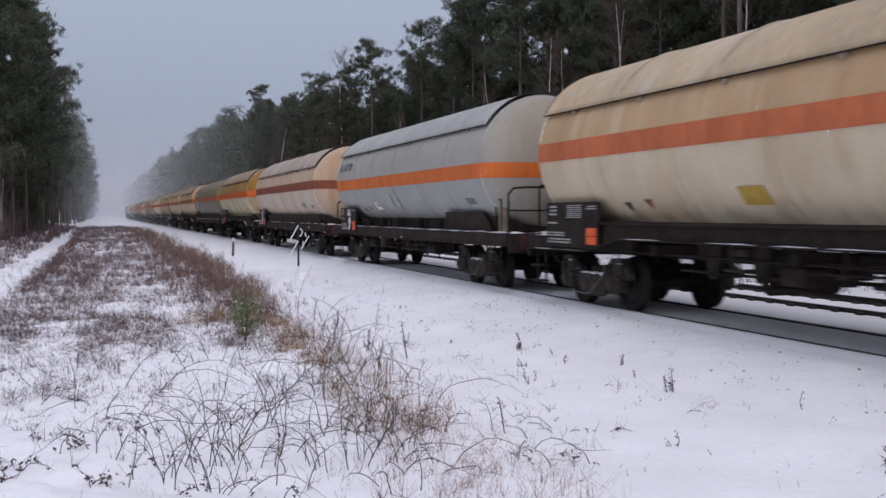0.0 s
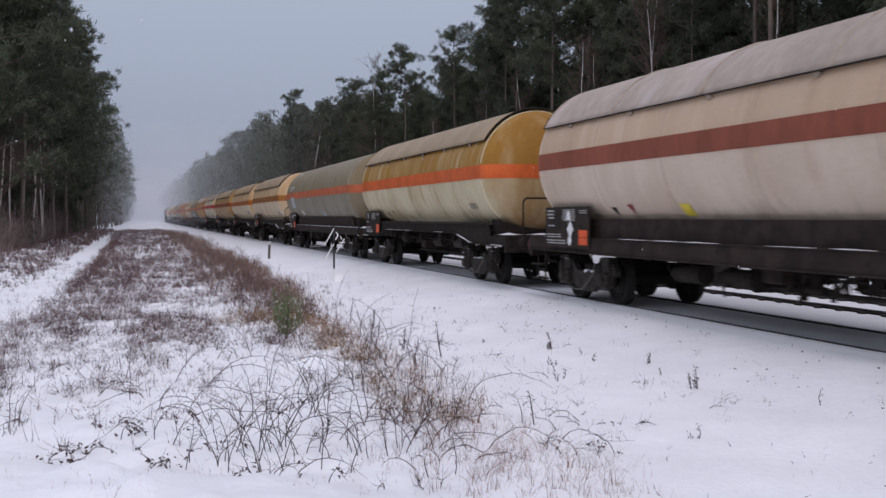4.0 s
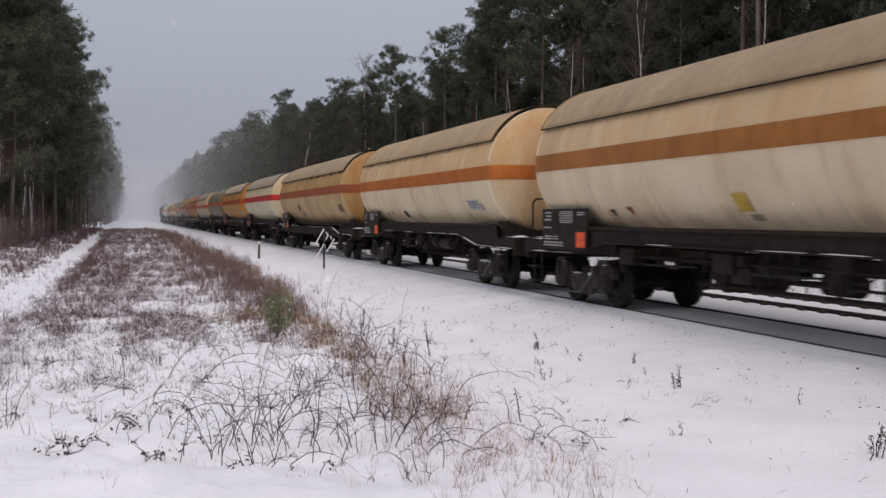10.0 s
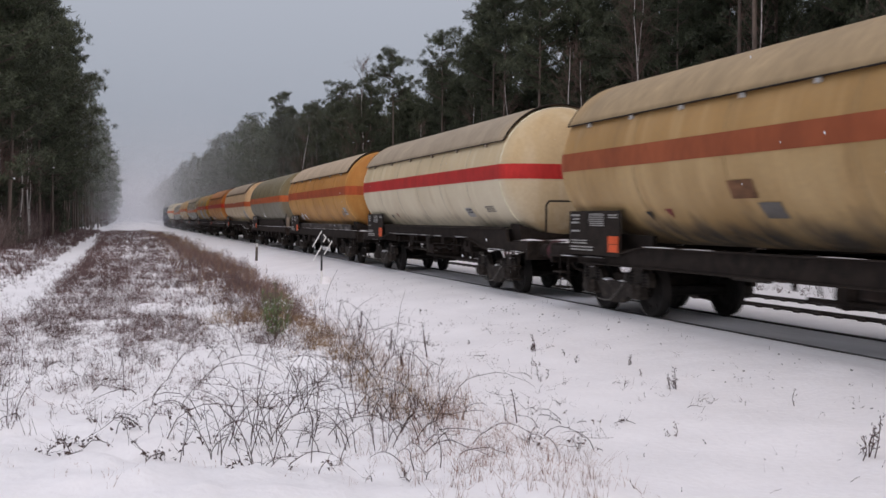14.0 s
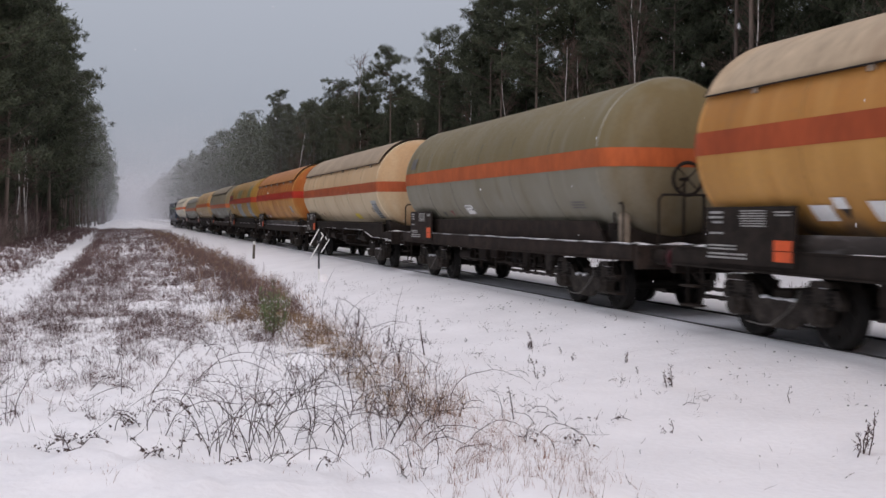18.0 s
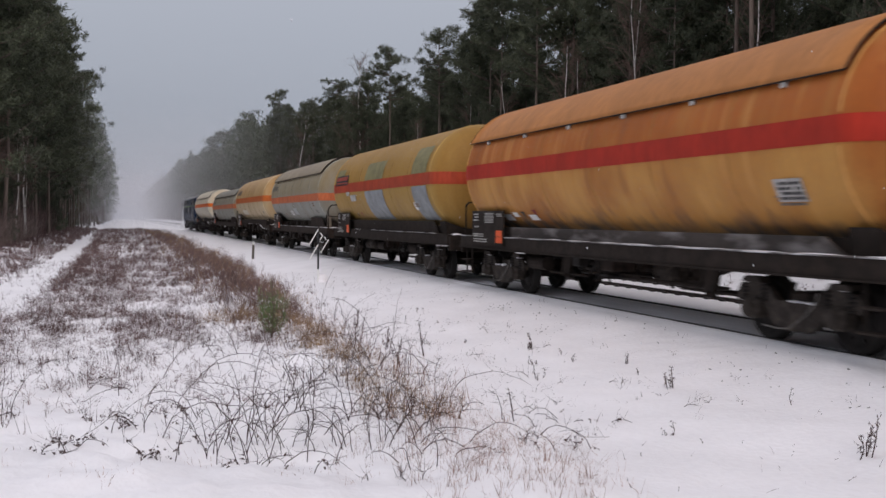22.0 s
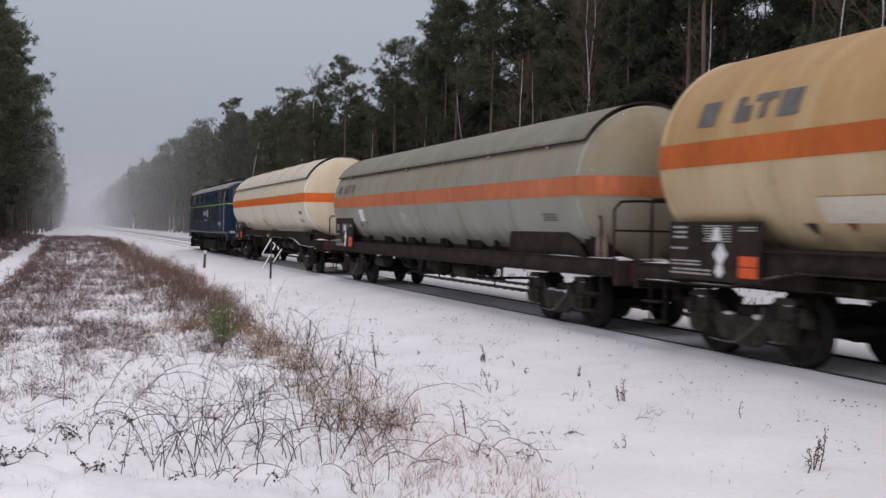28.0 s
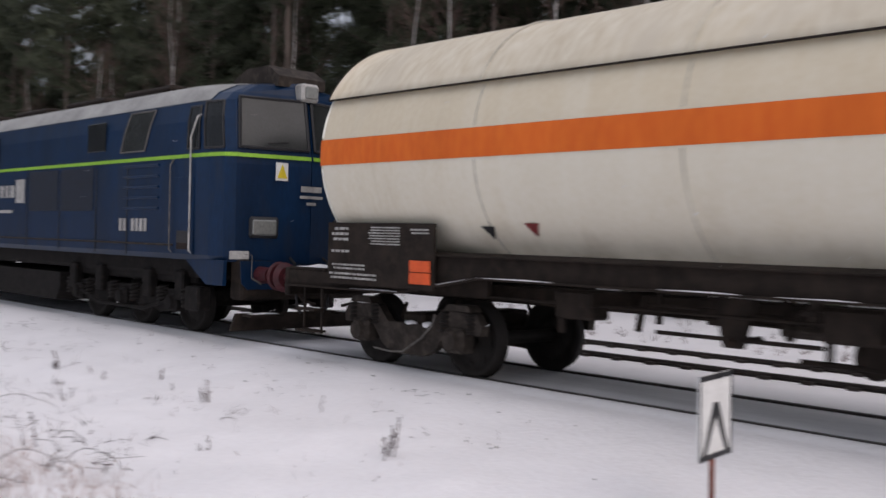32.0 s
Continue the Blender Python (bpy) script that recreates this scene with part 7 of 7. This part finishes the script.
for tier, z in enumerate((0.10, 0.24, 0.40)):
    for i in range(6):
        a = 2 * math.pi * (i + 0.37 * tier) / 6 + rng.uniform(-0.25, 0.25)
        L = (0.24, 0.27, 0.26)[tier] * rng.uniform(0.75, 1.15)
        e1 = np.array((math.cos(a) * L * 0.75, math.sin(a) * L * 0.75, z + 0.10))
        e2 = np.array((math.cos(a) * L, math.sin(a) * L, z + 0.10 + rng.uniform(0.16, 0.30)))
        m.tube([(0, 0, z), e1, e2], [0.009, 0.008, 0.006], 4)
        cs += [np.array((0, 0, z)) * (1 - q) + e1 * q for q in (0.5, 0.75, 1.0)] + [e1 + (e2 - e1) * q for q in (0.2, 0.4, 0.6)]
        tops += [e1 + (e2 - e1) * q for q in (0.8, 1.0)]
place("stem", m.data("stem"), TWIG, seed_pine)
lv = Mesh()
rr = np.random.RandomState(4)
blades(lv, rr, cs, 9, 0.085, 0.0036, 1.6)
blades(lv, rr, tops, 9, 0.055, 0.0034, 2.4)
blades(lv, rr, leader, 7, 0.045, 0.0034, 2.0)
tagged(place("needles", lv.data("needles"), YOUNG, seed_pine, "bluish green needles"), kind="stuff")
lv = Mesh()
blades(lv, rr, [cs[k] + np.array((0, 0, 0.05)) for k in range(0, len(cs), 3)], 1, 0.03, 0.014, 0.2)
tagged(place("snow_clump", lv.data("snow_clump"), SNOW, seed_pine, "snow caught on the needles"), kind="stuff")

# ---- lineside markers ----
mk = tagged(new("lineside_marker"), "black pole carrying thin white slanting slats beside the track", "signal marker")
mx, my = 6.07, 32.0
mk.matrix_basis = pose(mx, my, ground_z(mx, my), 0, 0, 18)
bm = fresh()
rod(bm, (0, 0, 0.42), (0, 0, 0.98), 0.032, 0.030, 10)
part("pole", bm, INK, mk, "black lower pole")
bm = fresh()
rod(bm, (0, 0, 0.98), (0, 0, 1.76), 0.026, n=10)
part("pole_top", bm, INK, mk, "black upper pole")
bm = fresh()
rod(bm, (0, 0, -0.1), (0, 0, 0.42), 0.034, n=10)
part("pole_foot", bm, WHITE, mk, "white snow-crusted foot of the pole")
bm = fresh()
box(bm, (0.16, 0.0, 0.08), (0.30, 0.3, 0.34), 0.08)
part("footing", bm, SNOW, mk, "snow-capped footing block")
for a, b in (((-0.03, 1.68), (-0.35, 1.18)), ((-0.03, 1.20), (-0.33, 0.74)), ((0.04, 1.58), (0.13, 1.47)), ((0.13, 1.49), (0.03, 1.33)), ((0.20, 1.45), (0.25, 1.34)), ((0.35, 1.36), (0.06, 0.94))):
    bm = fresh()
    p, q = Vector((a[0], -0.05, a[1])), Vector((b[0], -0.05, b[1]))
    d = q - p
    box(bm, (p + q) / 2, (d.length, 0.025, 0.032), 0.005, pose(0, 0, 0, 0, -math.degrees(math.atan2(d.z, d.x)), 0))
    part("slat", bm, WHITE, mk, "thin white slat")

post = tagged(new("short_post"), "short white-topped wooden post at the track side", "post")
px, py = 6.15, 49.0
post.matrix_basis = pose(px, py, ground_z(px, py) - 0.05, 0, 2, 0)
bm = fresh()
box(bm, (0, 0, 0.36), (0.11, 0.11, 0.75), 0.02)
part("shaft", bm, SLEEPER, post)
bm = fresh()
box(bm, (0, 0, 0.80), (0.13, 0.13, 0.18), 0.03)
part("cap", bm, POSTW, post, "white painted top")

wx, wy = 6.6, 4.02
sg = tagged(new("track_sign"), "white plate with black edges and black wedge on a thin post", "sign")
sg.matrix_basis = pose(wx, wy, ground_z(wx, wy), 0, -2.5, 4)
bm = fresh()
rod(bm, (0, 0.02, -0.1), (0, 0.02, 0.65), 0.022, n=10)
part("post", bm, mat("rusty_post", (0.20, 0.07, 0.05), 0.8, vary=0.4, scale=9), sg, "rust-red tubular post")
bm = fresh()
box(bm, (0, 0, 0.73), (0.48, 0.016, 0.62), 0.003)
plate = part("plate", bm, WHITE, sg, "white enamel plate")
for c0, s0 in (((0, -0.011, 1.02), (0.48, 0.006, 0.04)), ((0, -0.011, 0.44), (0.48, 0.006, 0.04)), ((-0.232, -0.011, 0.73), (0.016, 0.006, 0.54)), ((0.232, -0.011, 0.73), (0.016, 0.006, 0.54))):
    bm = fresh()
    box(bm, c0, s0)
    part("border", bm, INK, plate, "black border bar")
bm = fresh()
slab(bm, [(-0.19, 0.46), (-0.145, 0.46), (0.0, 0.74), (0.145, 0.46), (0.19, 0.46), (0.035, 0.83), (-0.035, 0.83)], "y", -0.014, -0.008)
part("wedge", bm, INK, plate, "black wedge mark")

# ---- small stones and rail fastenings ----
st = Mesh()
rng = random.Random(31)
heaps = [(rng.uniform(6.9, 8.5), rng.uniform(5.5, 20)) for _ in range(26)]
for i in range(170):
    if i % 3:
        hx, hy = heaps[rng.randrange(26)]
        x, y = hx + rng.gauss(0, 0.16), hy + rng.gauss(0, 0.30)
    else:
        x, y = rng.uniform(6.9, 8.75), rng.uniform(4.5, 26)
    s = rng.uniform(0.005, 0.017)
    c = np.array((x, y, ground_z(x, y) + s * 0.2))
    pts = [c + np.array((rng.uniform(-1, 1), rng.uniform(-1, 1), rng.uniform(-0.6, 0.6))) * s + np.array(o) * s for o in ((1, 0, 0), (-1, 0, 0), (0, 1, 0), (0, -1, 0), (0, 0, 0.8), (0, 0, -0.8))]
    st.add(pts, [(0, 2, 4), (2, 1, 4), (1, 3, 4), (3, 0, 4), (2, 0, 5), (1, 2, 5), (3, 1, 5), (0, 3, 5)])
tagged(place("ballast_stone", st.data("ballast_stone"), STONE), "scattered ballast stones showing through snow", "stones", kind="stuff")

# ---- movement of the train ----


def run_of(t):
    """Metres that the train has rolled towards -y at t seconds."""
    return 8.760 * t + 0.0329 * t * t


def motions():
    for thing, s in TRAIN:
        walk(thing, [(t, pose(TRACK, s - run_of(t), HEAD)) for t in range(33)])
    walk(FLAKES, [(t, pose(0.25 * t, 0, -1.15 * t)) for t in (0, 8, 16, 24, 32)])
    ticks = [k / FPS for k in range(0, 28 * FPS, 2)] + [k / FPS for k in range(28 * FPS, 32 * FPS + 1)]
    for ws, y, r in ROLLING:
        walk(ws, [(t, pose(0, y, r, math.degrees(run_of(t) / 0.46))) for t in ticks])


motions()
